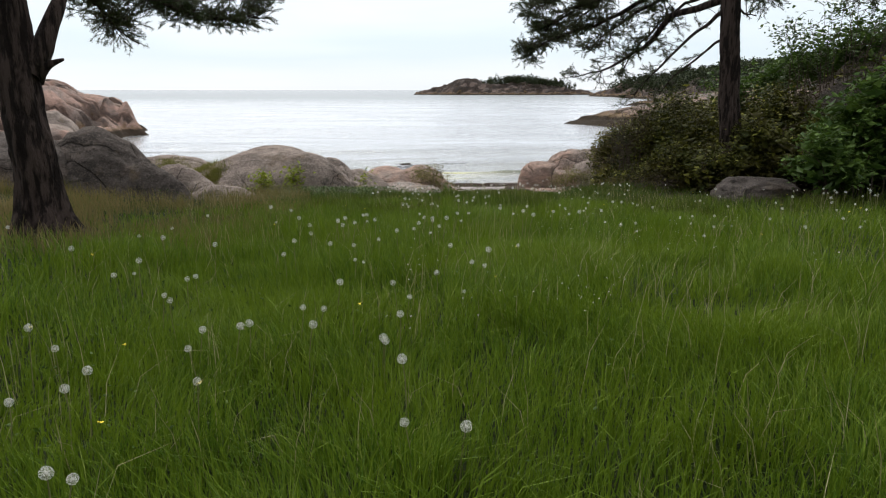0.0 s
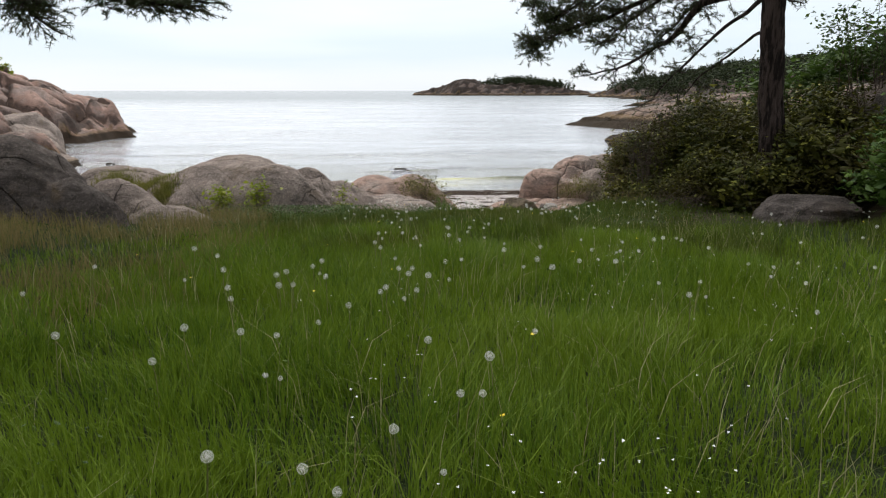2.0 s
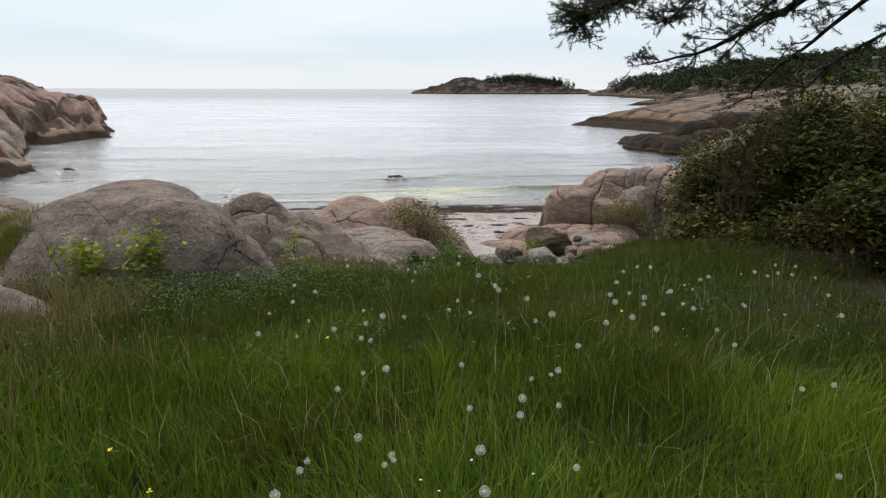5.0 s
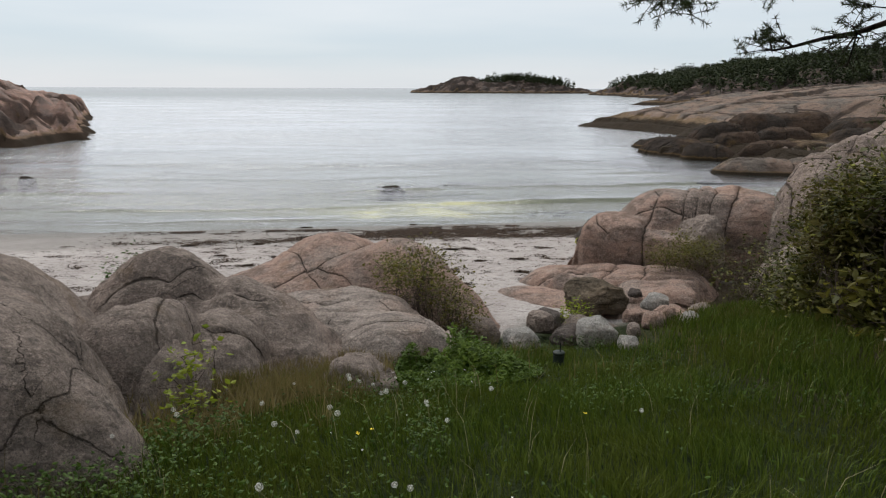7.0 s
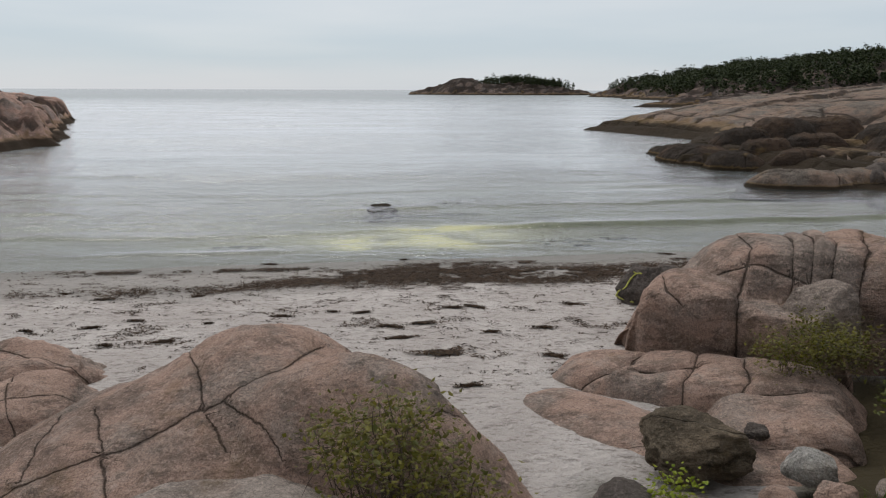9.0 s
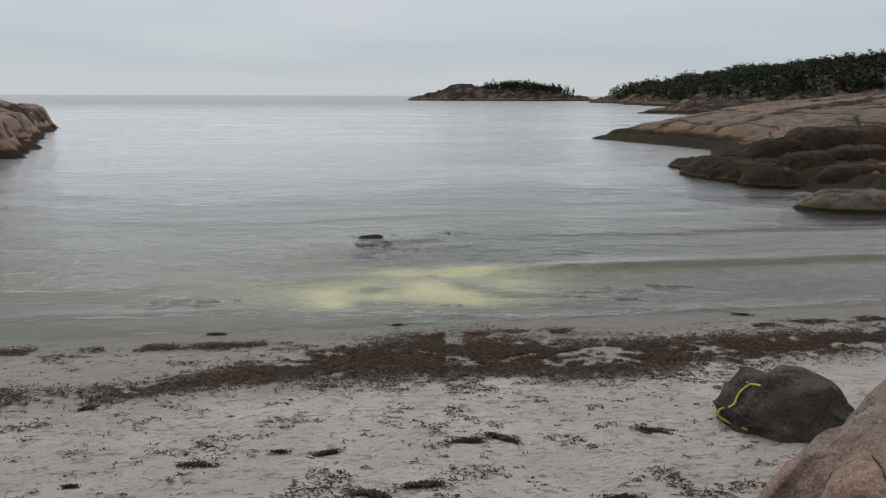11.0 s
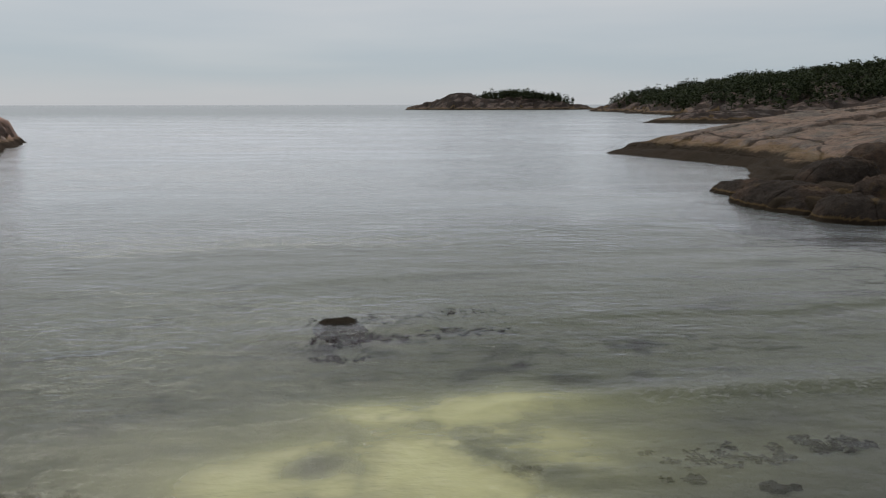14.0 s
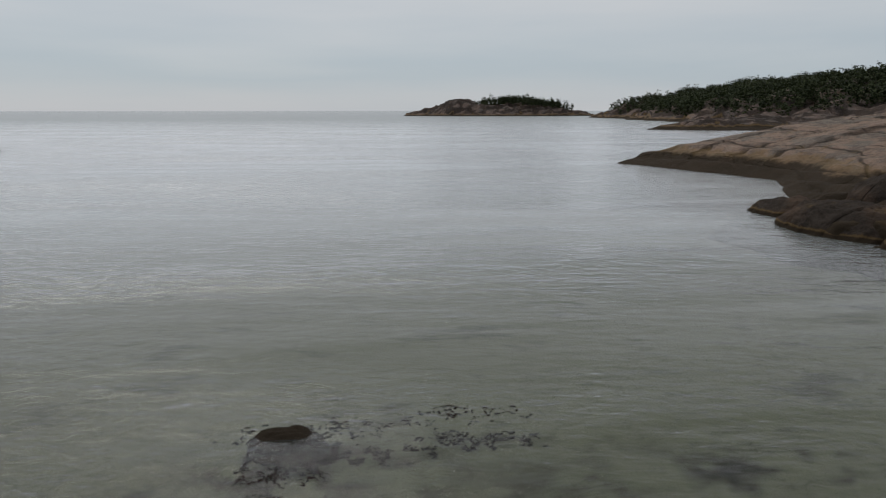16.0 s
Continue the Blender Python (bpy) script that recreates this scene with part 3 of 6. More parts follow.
# ---- rocks ----
def rock(label, x, y, top, rx, ry, base, yaw=0.0, e=2.3, seed=1, material=None, level=5, cracks=(), lump=0.16, name="rock", tilt=(0, 0), group="", gap=0.007, flats=12, tide_top=0.22):
    """A rounded mass of granite with its widest part at the height base: rx, ry half widths in metres; cracks: joints across it, each (degrees, offset, lean) of a plane or a list of places."""
    u, f = ball(level)
    r = (np.abs(u) ** e).sum(1) ** (-1 / e)
    p = u * r[:, None]
    rz = max(top - base, 0.05)
    size = (rx + ry + rz) / 3
    q = p + seed * 3.17
    p = p * (1 + lump * fbm(q * 1.15, 3, seed))[:, None]
    rng = np.random.RandomState(seed)
    for _ in range(flats):
        nrm = rng.normal(size=3)
        nrm[2] = abs(nrm[2]) * 0.8
        nrm /= np.linalg.norm(nrm)
        along = p @ nrm
        over = along - (along.max() - rng.uniform(0.04, 0.20))
        p = p - np.where(over > 0, over * 0.93, 0)[:, None] * nrm
    ridged = 1 - 2 * np.abs(fbm(q * np.array([1.8, 1.8, 3.2]) + 4.0, 4, seed + 3))
    p = p * (1 + lump * 0.30 * ridged + lump * 0.12 * fbm(q * 6.0, 3, seed + 4))[:, None]
    lo, hi = p[:, :2].min(0), p[:, :2].max(0)
    p[:, :2] = (p[:, :2] - (lo + hi) / 2) * (2 / (hi - lo))
    p[:, 2] /= p[:, 2].max()
    p = p * np.array([rx, ry, rz])
    p[:, 2] += p[:, 0] * math.tan(radians(tilt[0])) + p[:, 1] * math.tan(radians(tilt[1]))
    c, s = math.cos(radians(yaw)), math.sin(radians(yaw))
    turn = np.array([[c, s, 0], [-s, c, 0], [0, 0, 1]])
    p = p @ turn
    out = u * np.array([1 / rx, 1 / ry, 1 / rz])
    out = (out / np.linalg.norm(out, axis=1)[:, None]) @ turn
    w = p + np.array([x, y, base])
    p = p + out * (0.022 * min(1, size) * fbm(w * np.array([2.2, 3.6, 4.2]), 4, seed + 5, 0.58) + 0.006 * fbm(w * 13.0, 2, seed + 9))[:, None]
    if level > 4:
        tip = np.array([math.sin(seed * 1.3) * 0.45, 0.30 + 0.25 * math.cos(seed * 2.1), 1.0])
        lay = (w @ (tip / np.linalg.norm(tip))) / (0.16 + 0.16 * size) + 0.7 * fbm(w * 0.8, 3, seed + 13)
        rest = lay - np.floor(lay)
        saw = np.where(rest < 0.86, rest / 0.86, (1 - rest) / 0.14)
        where = step(-0.15, 0.45, fbm(w * 0.9 + 7.0, 3, seed + 14))
        p = p + out * (0.034 * min(1.2, size) * (saw - 0.5) * where)[:, None]
        side = np.array([math.cos(seed * 0.9), math.sin(seed * 0.9), 0.35])
        lay = (w @ side) / (0.35 + 0.3 * size) + 0.8 * fbm(w * 0.7 + 3.0, 3, seed + 15)
        rest = lay - np.floor(lay)
        saw = np.where(rest < 0.88, rest / 0.88, (1 - rest) / 0.12)
        where = step(-0.05, 0.5, fbm(w * 0.8 + 2.0, 3, seed + 16))
        p = p + out * (0.030 * min(1.2, size) * (saw - 0.5) * where)[:, None]
    joints, ends = np.full((len(p), 6), 9.0), np.zeros((len(p), 6))
    cell = 1.1 * size / (2 ** (level - 1))
    for k, crack in enumerate(cracks[:6]):
        if isinstance(crack, list):
            c0, c1 = np.array(crack[0][:2], float), np.array(crack[-1][:2], float)
            way = (c1 - c0) / np.linalg.norm(c1 - c0)
            aside = np.array([-way[1], way[0]])
            nodes = np.array([c[:2] for c in crack], float) - c0
            run, off = (p[:, :2] - c0) @ way, (p[:, :2] - c0) @ aside
            joints[:, k] = off - np.interp(run, nodes @ way, nodes @ aside) + 0.03 * fbm(w * 2.3, 4, seed + 31)
            ends[:, k] = np.maximum(0, np.maximum(-run, run - np.linalg.norm(c1 - c0))) * 1.5
            dist = np.abs(joints[:, k]) + ends[:, k]
            p = p - out * (np.exp(-(dist / max(gap * 3, cell)) ** 2) * gap * 1.6)[:, None]
            continue
        ang, off, lean = crack
        nrm = np.array([math.cos(radians(ang)), math.sin(radians(ang)), lean])
        nrm /= np.linalg.norm(nrm)
        dist = p @ nrm - off + 0.055 * size * fbm(w * (0.9 / size), 3, seed + int(ang))
        joints[:, k] = dist
        p = p - out * (np.exp(-(dist / max(gap * 3, cell)) ** 2) * gap * 0.9)[:, None]
        p = p + out * (0.013 * size * np.tanh(dist / max(gap * 2, cell)))[:, None]
    keep = (u[f][:, :, 2] > -0.5).any(1)
    w = p + np.array([x, y, base])
    tide = step(tide_top, 0.0, w[:, 2])
    p2, f2, used = kept(p, f, keep)
    me = mesh_of(name, p2, f2, material or m_rock_grey, True, {"joint_a": joints[used, :3], "joint_b": joints[used, 3:], "joint_a_end": ends[used, :3], "joint_b_end": ends[used, 3:], "joint_width": np.full(used.sum(), gap), "tide": tide[used]})
    ob = new(name, me)
    ob.location = (x, y, base)
    return tagged(ob, label, "rock", group)


def outcrop(label, lobes, cracks=(), material=None, seed=1, cell=0.028, soft=0.05, gap=0.010, relief=1.0, sheets=1.0, name="rock", category="rock", lean=(0.0, 0.0), crest=0.0, plan=2.3):
    """Ice-worn bedrock: rounded lobes (x, y, top, half width, half depth, degrees, power, drop at the rim, slopes along both) that flow into one another, with joints along the lines in cracks; faces turned against lean are undercut below the crest."""
    lb = np.asarray(lobes, float)
    reach = lb[:, 3:5].max(1) * 1.25
    xs = np.arange((lb[:, 0] - reach).min(), (lb[:, 0] + reach).max(), cell)
    ys = np.arange((lb[:, 1] - reach).min(), (lb[:, 1] + reach).max(), cell)
    x, y = np.meshgrid(xs, ys)
    warp = 0.05 * min(1.0, float(reach.min()))
    wx_, wy_ = x + warp * fbm2(x, y, 0.55, 2, seed), y + warp * fbm2(x, y, 0.55, 2, seed + 1)
    tops = []
    for cx, cy, top, ax, ay, yaw, power, drop, sx, sy in lb:
        c, q = math.cos(radians(yaw)), math.sin(radians(yaw))
        u, v = ((wx_ - cx) * c + (wy_ - cy) * q) / ax, ((wy_ - cy) * c - (wx_ - cx) * q) / ay
        tops.append(np.maximum(top + sx * u + sy * v - drop * (np.abs(u) ** plan + np.abs(v) ** plan) ** (power / plan), -9))
    tops = np.array(tops)
    z = tops.max(0)
    z = z + soft * np.log(np.exp((tops - z) / soft).sum(0))
    # joints: the signed distance to the nearest line, and how far past its end
    joint, end = np.full(x.shape, 9.0), np.zeros(x.shape)
    wob = 0.010 * fbm2(x, y, 0.16, 3, seed + 31)
    for k, line in enumerate(cracks):
        p = np.asarray(line, float)
        best, side = np.full(x.shape, 9.0), np.ones(x.shape)
        for (ax, ay), (bx, by) in zip(p[:-1], p[1:]):
            ln = (bx - ax) ** 2 + (by - ay) ** 2 + 1e-9
            t = np.clip(((x - ax) * (bx - ax) + (y - ay) * (by - ay)) / ln, 0, 1)
            d = np.hypot(x - ax - t * (bx - ax), y - ay - t * (by - ay))
            turn = np.sign((bx - ax) * (y - ay) - (by - ay) * (x - ax))
            side = np.where(d < best, turn, side)
            best = np.minimum(best, d)
        signed = side * best + wob
        nearer = np.abs(signed) < np.abs(joint)
        joint = np.where(nearer, signed, joint)
        z = z + 0.010 * (-1) ** k * np.tanh(signed / 0.03) * np.exp(-(best / 0.22) ** 2)
    z = z - np.exp(-(joint / max(gap * 1.6, cell * 0.8)) ** 2) * gap * 1.5 - np.exp(-(joint / 0.06) ** 2) * gap * 0.5
    gyz, gxz = np.gradient(z, cell)
    n = np.stack([-gxz.ravel(), -gyz.ravel(), np.ones(x.size)], 1)
    n /= np.linalg.norm(n, axis=1)[:, None]
    v = np.stack([x.ravel(), y.ravel(), z.ravel()], 1)
    tip = np.array([math.sin(seed * 1.3) * 0.45, 0.35 + 0.2 * math.cos(seed * 2.1), 1.0])
    lay = (v @ (tip / np.linalg.norm(tip))) / 0.24 + 0.8 * fbm(v * 0.9, 3, seed + 13)
    rest = lay - np.floor(lay)
    saw = np.where(rest < 0.9, rest / 0.9, (1 - rest) / 0.1)
    where = step(0.0, 0.5, fbm(v * 0.8 + 7.0, 3, seed + 14))
    v = v + n * (relief * (0.030 * fbm(v * 1.5, 3, seed + 3) + 0.012 * fbm(v * 5.0, 3, seed + 5, 0.6) + 0.004 * fbm(v * 17.0, 2, seed + 9)) + sheets * 0.020 * (saw - 0.5) * where)[:, None]
    if crest:
        aim = np.array(lean) / math.hypot(*lean)
        v[:, :2] += np.array(lean) * (np.clip(crest - v[:, 2], 0, 1.2) * step(0.25, 0.7, -(n[:, :2] @ aim)))[:, None]
    f = grid_faces(len(xs), len(ys))
    over = v[:, 2] - ground_z(v[:, 0], v[:, 1])
    v, f, used = kept(v, f, (over[f] > -0.14).any(1))
    m = used.sum()
    nine = np.full(m, 9.0)
    at = np.array([(v[:, 0].min() + v[:, 0].max()) / 2, (v[:, 1].min() + v[:, 1].max()) / 2, 0.0])
    me = mesh_of(name, v - at, f, material or m_rock_grey, True, {"joint_a": np.stack([joint.ravel()[used], nine, nine], 1), "joint_b": np.full((m, 3), 9.0), "joint_a_end": np.zeros((m, 3)), "joint_b_end": np.zeros((m, 3)),
                                                              "joint_width": np.full(m, gap * 0.55), "tide": step(0.22, 0.0, v[:, 2])})
    ob = new(name, me)
    ob.location = at
    return tagged(ob, label, category)


G, P_, D_, W_ = m_rock_grey, m_rock_pink, m_rock_dark, m_rock_pale
# beside the meadow
rock("dark layered granite rock at the meadow's edge", -6.4, 10.1, 2.85, 1.35, 1.1, 1.7, -5, 2.4, 12, D_, 5, [(85, 0.1, 1.2), (80, -0.3, 1.2)], lump=0.08, flats=4)
# between dome and beach
rock("low grey rock at the dome's foot", -2.95, 14.55, 1.78, 0.5, 0.45, 1.1, 0, 2.2, 22, G, 5)
rock("small lump of grey rock in the grass", -1.82, 12.62, 1.94, 0.34, 0.36, 1.3, 30, 2.3, 28, G, 5, flats=10)
rock("small rounded grey rock in dry grass", -0.66, 13.42, 1.55, 0.34, 0.30, 1.15, 20, 2.4, 24, G, 5)
rock("pale pinkish granite rock at the edge of the sand", -3.6, 17.5, 1.02, 0.75, 0.65, 0.4, 10, 2.5, 26, P_, 5, [(30, 0.1, 0.2), (110, 0.1, 0.4)])
rock("pale pinkish low rock on the sand", -4.15, 18.7, 0.90, 0.85, 0.7, 0.3, 0, 2.5, 27, P_, 5, [(70, 0.1, 0.3)])
# the ledges and the outcrop at the beach's end
rock("grey smooth rock slab beside the stones", 1.6, 16.15, 0.86, 0.6, 0.45, 0.5, 10, 2.4, 35, G, 5, [], 0.1)
rock("grey weathered stone wedged in a cleft", 3.85, 18.7, 1.62, 0.36, 0.34, 1.1, 0, 2.4, 38, G, 5, flats=8)
rock("brown rough boulder lying on the ledge", 1.83, 16.66, 1.20, 0.37, 0.34, 0.95, 10, 2.7, 39, m_rock_brown, 5, [(70, 0.05, 0.6)], 0.15, name="boulder", flats=20)
rock("dark wet rock with a strap over it, on the sand", 3.35, 22.0, 0.92, 0.72, 0.5, 0.12, 10, 2.5, 40, D_, 5, [], 0.14)
rock("low grey stone slab at the foot of the bushes", 4.8, 10.35, 2.22, 0.70, 0.45, 1.9, 0, 2.4, 41, D_, 5, [], 0.1)
rock("dark rock just awash in the shallows", -1.72, 32.62, 0.085, 0.48, 0.28, -0.12, 10, 2.0, 42, m_rock_weed, 5, [], 0.22, flats=8)
rock("small dark rock showing above the water", -15.9, 34.9, 0.10, 0.35, 0.3, -0.4, 0, 2.2, 43, D_, 4)
rock("dark overgrown rock face of the bank", 8.8, 12.9, 4.3, 2.6, 1.3, 2.2, 8, 2.6, 44, D_, 5, [(80, 0.1, 0.4)], 0.2)
rock("dark overgrown rock at the foot of the bank", 7.0, 12.6, 3.3, 1.3, 1.0, 2.0, 0, 2.6, 45, D_, 5, [], 0.2)
# ice-worn bedrock above and beside the beach
outcrop("big dark lichened rock with a steep flank beside the meadow", [(-5.19, 10.27, 2.99, 1.17, 0.89, -2.2, 1.8, 1.25, -0.1, -0.02), (-4.23, 9.85, 2.48, 0.74, 0.36, -16, 1.96, 0.65, -0.14, 0.06)], [[(-4.9, 10.5), (-4.6, 10.24), (-4.15, 9.95), (-3.8, 9.8)], [(-5.9, 9.8), (-5.3, 9.75), (-4.7, 9.6)], [(-5.7, 10.0), (-5.2, 9.9), (-4.8, 9.95)]], D_, 11, 0.028, 0.05, 0.012, 1.3)
outcrop("grey rounded granite lump at the meadow's edge", [(-4.24, 10.82, 2.36, 0.87, 0.45, -21, 1.8, 0.6, 0.03, 0.02), (-3.75, 10.55, 2.12, 0.5, 0.4, -10, 2.2, 0.5, 0, 0)], [[(-4.2, 10.3), (-4.1, 10.7), (-3.9, 11.0)], [(-3.9, 10.3), (-3.7, 10.7)]], G, 13, 0.026, 0.05, 0.010)
outcrop("low brownish grey rock running out into the turf", [(-3.32, 10.12, 2.10, 0.81, 0.4, -10, 2.3, 0.4, -0.03, 0.02)], [[(-3.7, 9.8), (-3.4, 10.1), (-3.2, 10.5)]], G, 15, 0.024, 0.05, 0.008)
outcrop("broad grey granite shoulder beside the dome, with a grassy ledge", [(-5.0, 12.88, 2.29, 1.29, 1.04, 0.7, 2.69, 0.79, -0.05, -0.01), (-4.6, 12.1, 2.05, 0.9, 0.6, 0, 2.6, 0.6, 0, 0)], [[(-5.4, 12.4), (-4.9, 12.7), (-4.2, 12.8)]], G, 17, 0.03, 0.06, 0.009)
outcrop("great smooth granite dome split by long cracks", [(-3.12, 12.34, 2.48, 1.17, 1.32, -1, 3.09, 1.14, 0.07, 0.08), (-2.1, 11.57, 2.19, 0.81, 0.52, -0.6, 3.2, 1.02, 0.02, 0.03), (-3.77, 12.14, 2.25, 1.05, 0.95, -0.8, 2.47, 0.93, -0.01, -0.01), (-3.3, 11.55, 2.08, 0.85, 0.6, 0, 2.6, 0.6, 0, 0), (-2.41, 11.8, 2.43, 0.8, 0.82, -2.8, 2.74, 0.96, -0.01, -0.04)],
        [[(-2.4, 12.02), (-2.21, 11.93), (-2.07, 11.87), (-1.96, 11.91), (-1.84, 12.0)], [(-1.93, 12.1), (-1.85, 11.94), (-1.7, 11.53), (-1.76, 11.4)], [(-1.76, 11.4), (-1.64, 11.4), (-1.53, 11.44), (-1.35, 11.53)], [(-1.76, 11.4), (-1.83, 11.33), (-1.98, 11.1)], [(-2.02, 11.74), (-1.92, 11.52), (-1.83, 11.43), (-1.76, 11.4)],
         [(-2.8, 11.78), (-2.62, 11.92), (-2.45, 11.96), (-2.2, 11.80), (-1.98, 11.66), (-1.86, 11.49)], [(-4.1, 11.9), (-3.6, 11.6), (-3.2, 11.15)], [(-3.9, 12.3), (-3.4, 12.0), (-2.9, 11.5)]], G, 16, 0.026, 0.13, 0.006, 0.8, 0.6)
outcrop("humped grey granite rock running down into a smooth ridge", [(-2.38, 14.36, 2.13, 0.93, 0.77, 0, 1.8, 1.08, -0.03, -0.04), (-1.65, 14.18, 1.84, 1.05, 0.64, -26.4, 1.8, 0.55, -0.24, -0.02), (-2.9, 14.45, 1.80, 0.42, 0.4, 0, 2.4, 0.8, 0, 0)],
        [[(-2.75, 14.0), (-2.57, 14.04), (-2.25, 14.04), (-2.11, 14.18)], [(-2.15, 13.98), (-2.07, 14.03), (-1.82, 14.06), (-1.49, 14.02)], [(-2.66, 14.2), (-2.62, 14.45), (-2.7, 14.8)]], G, 18, 0.024, 0.025, 0.016, 1.0)
outcrop("grey rounded rock among dry grass", [(-2.08, 13.0, 2.05, 0.49, 0.81, 0, 3.86, 0.77, 0.15, -0.15), (-2.3, 13.35, 1.9, 0.45, 0.5, 0, 3, 0.7, 0, 0)], [[(-2.5, 13.3), (-2.2, 13.25), (-1.9, 13.3), (-1.7, 13.1)], [(-1.95, 13.2), (-1.85, 12.9), (-1.75, 12.6)]], G, 20, 0.022, 0.05, 0.010, 0.9)
outcrop("small grey rock with a hollow, among dry grass", [(-1.66, 13.44, 1.80, 0.38, 0.75, 4.5, 2.73, 0.55, -0.12, 0.01), (-1.48, 13.05, 1.52, 0.26, 0.36, 10, 2.8, 0.5, 0, 0)], [[(-1.95, 13.35), (-1.66, 13.22), (-1.40, 13.42)], [(-1.66, 13.22), (-1.55, 12.95), (-1.5, 12.7)]], G, 21, 0.018, 0.03, 0.012, 1.3)
outcrop("flat-topped grey granite slab cut by fine cracks", [(-1.04, 14.88, 1.45, 1.07, 0.91, -10.3, 4.36, 0.62, -0.01, 0.07), (-0.41, 14.27, 1.53, 0.66, 0.56, -1.8, 3.23, 0.64, 0.04, -0.01)],
        [[(-1.8, 15.35), (-1.63, 15.26), (-1.34, 14.96), (-1.14, 14.91), (-0.96, 14.95)], [(-1.55, 14.9), (-1.39, 14.75), (-1.2, 14.56), (-1.1, 14.2)], [(-1.04, 14.46), (-1.0, 14.61), (-1.12, 14.81)], [(-1.1, 14.5), (-0.99, 14.56), (-0.75, 14.56), (-0.53, 14.78), (-0.2, 14.85)], [(-0.8, 14.2), (-0.58, 14.14), (-0.31, 14.15), (-0.05, 14.14)], [(-1.33, 14.92), (-1.09, 15.02), (-0.6, 15.03)], [(-0.63, 14.96), (-0.46, 14.75), (-0.15, 14.18)]], m_rock_slab, 23, 0.024, 0.045, 0.006)
outcrop("long pinkish granite whaleback crossed by deep cracks", [(-1.46, 17.17, 1.61, 1.14, 1.56, 13.4, 1.85, 1.0, 0.17, 0.05), (-0.53, 16.38, 1.75, 1.23, 0.8, -19.5, 1.82, 1.01, -0.08, 0.02), (-2.26, 16.75, 1.22, 1.23, 1.1, 17.8, 2.16, 0.26, 0.26, 0.0)],
        [[(-3.0, 15.9), (-2.72, 16.05), (-2.52, 16.14), (-2.26, 16.23), (-1.86, 16.38), (-1.63, 16.48), (-1.48, 16.54), (-1.31, 16.65), (-1.12, 16.74), (-0.95, 17.3)], [(-2.2, 17.8), (-2.09, 17.52), (-1.78, 16.84), (-1.62, 16.48), (-1.38, 16.16)], [(-1.48, 16.51), (-1.26, 16.29), (-1.0, 16.0)], [(-2.57, 16.87), (-2.22, 16.23), (-2.0, 15.8)], [(-0.14, 15.96), (0.07, 16.28), (0.2, 16.5)], [(-2.95, 17.2), (-2.89, 16.91), (-2.83, 16.56), (-2.69, 16.1)]], P_, 25, 0.028, 0.09, 0.011, 0.8, 0.6)
outcrop("flat pinkish granite ledge crossed by cracks", [(2.42, 18.38, 0.86, 1.45, 0.52, -28, 6, 0.28, 0.15, 0.02), (2.74, 17.22, 0.94, 0.58, 0.48, -12, 6, 0.30, 0.06, 0.02), (2.42, 16.62, 0.84, 0.62, 0.36, -4, 5, 0.26, 0.05, 0.02), (3.1, 17.85, 0.93, 0.55, 0.45, -20, 5, 0.3, 0.05, 0)],
        [[(2.3, 19.1), (2.24, 18.93), (2.0, 18.72), (1.86, 18.5), (1.65, 18.43), (1.4, 18.42)], [(2.66, 18.75), (2.58, 18.6), (2.45, 18.32), (2.25, 18.04), (2.2, 17.9)], [(2.98, 18.4), (2.92, 18.26), (2.82, 17.92), (2.58, 17.7), (2.2, 17.62)], [(2.62, 17.72), (2.9, 17.66), (3.2, 17.62), (3.5, 17.5)], [(2.2, 16.95), (2.4, 16.88), (2.7, 16.80), (3.1, 16.78)], [(2.5, 18.35), (2.2, 18.3), (1.95, 18.35)]], P_, 32, 0.022, 0.02, 0.024, 0.7, 0.4, plan=3.6)
outcrop("low pinkish granite ledge sinking into the sand", [(1.40, 17.66, 0.71, 1.0, 0.62, -50, 3.2, 0.20, 0.03, 0.01), (1.85, 17.15, 0.74, 0.55, 0.5, -30, 3, 0.25, 0, 0)], [[(1.35, 17.1), (1.6, 17.05), (1.9, 16.9)], [(1.0, 18.1), (1.25, 17.75), (1.6, 17.6)]], P_, 31, 0.028, 0.05, 0.006, 0.5, 0.3)
outcrop("blocky pinkish granite outcrop with a sheer face", [(2.86, 19.32, 1.49, 0.66, 0.72, -42, 6, 0.85, -0.02, 0.02), (3.42, 18.86, 1.30, 0.80, 0.52, -22, 7, 0.75, -0.06, 0.03), (4.32, 19.68, 1.84, 1.62, 1.02, -12.5, 4.6, 1.03, 0.03, 0.0), (3.10, 20.02, 1.46, 0.76, 0.66, 1.6, 2.29, 0.74, 0.25, -0.01), (2.36, 19.65, 0.78, 0.28, 0.3, 0, 3, 0.3, 0, 0)],
        [[(3.6, 20.2), (3.48, 19.58), (3.29, 19.26), (3.1, 18.95), (2.9, 18.5)], [(2.5, 19.9), (2.75, 19.62), (3.1, 19.42), (3.5, 19.2), (3.8, 19.0)], [(4.15, 20.4), (4.08, 19.91), (3.71, 19.08), (3.57, 18.79)], [(4.6, 20.3), (4.41, 19.56), (4.04, 18.93), (3.89, 18.7)], [(4.35, 20.3), (4.25, 19.74), (3.88, 19.02), (3.71, 18.85)], [(4.9, 19.9), (4.57, 19.2), (4.33, 18.88), (4.1, 18.6)], [(2.45, 19.35), (2.4, 19.1), (2.5, 18.9)]], P_, 36, 0.020, 0.012, 0.020, 1.0, 0.8, lean=(0.17, 0.23), crest=1.35, plan=3.6)
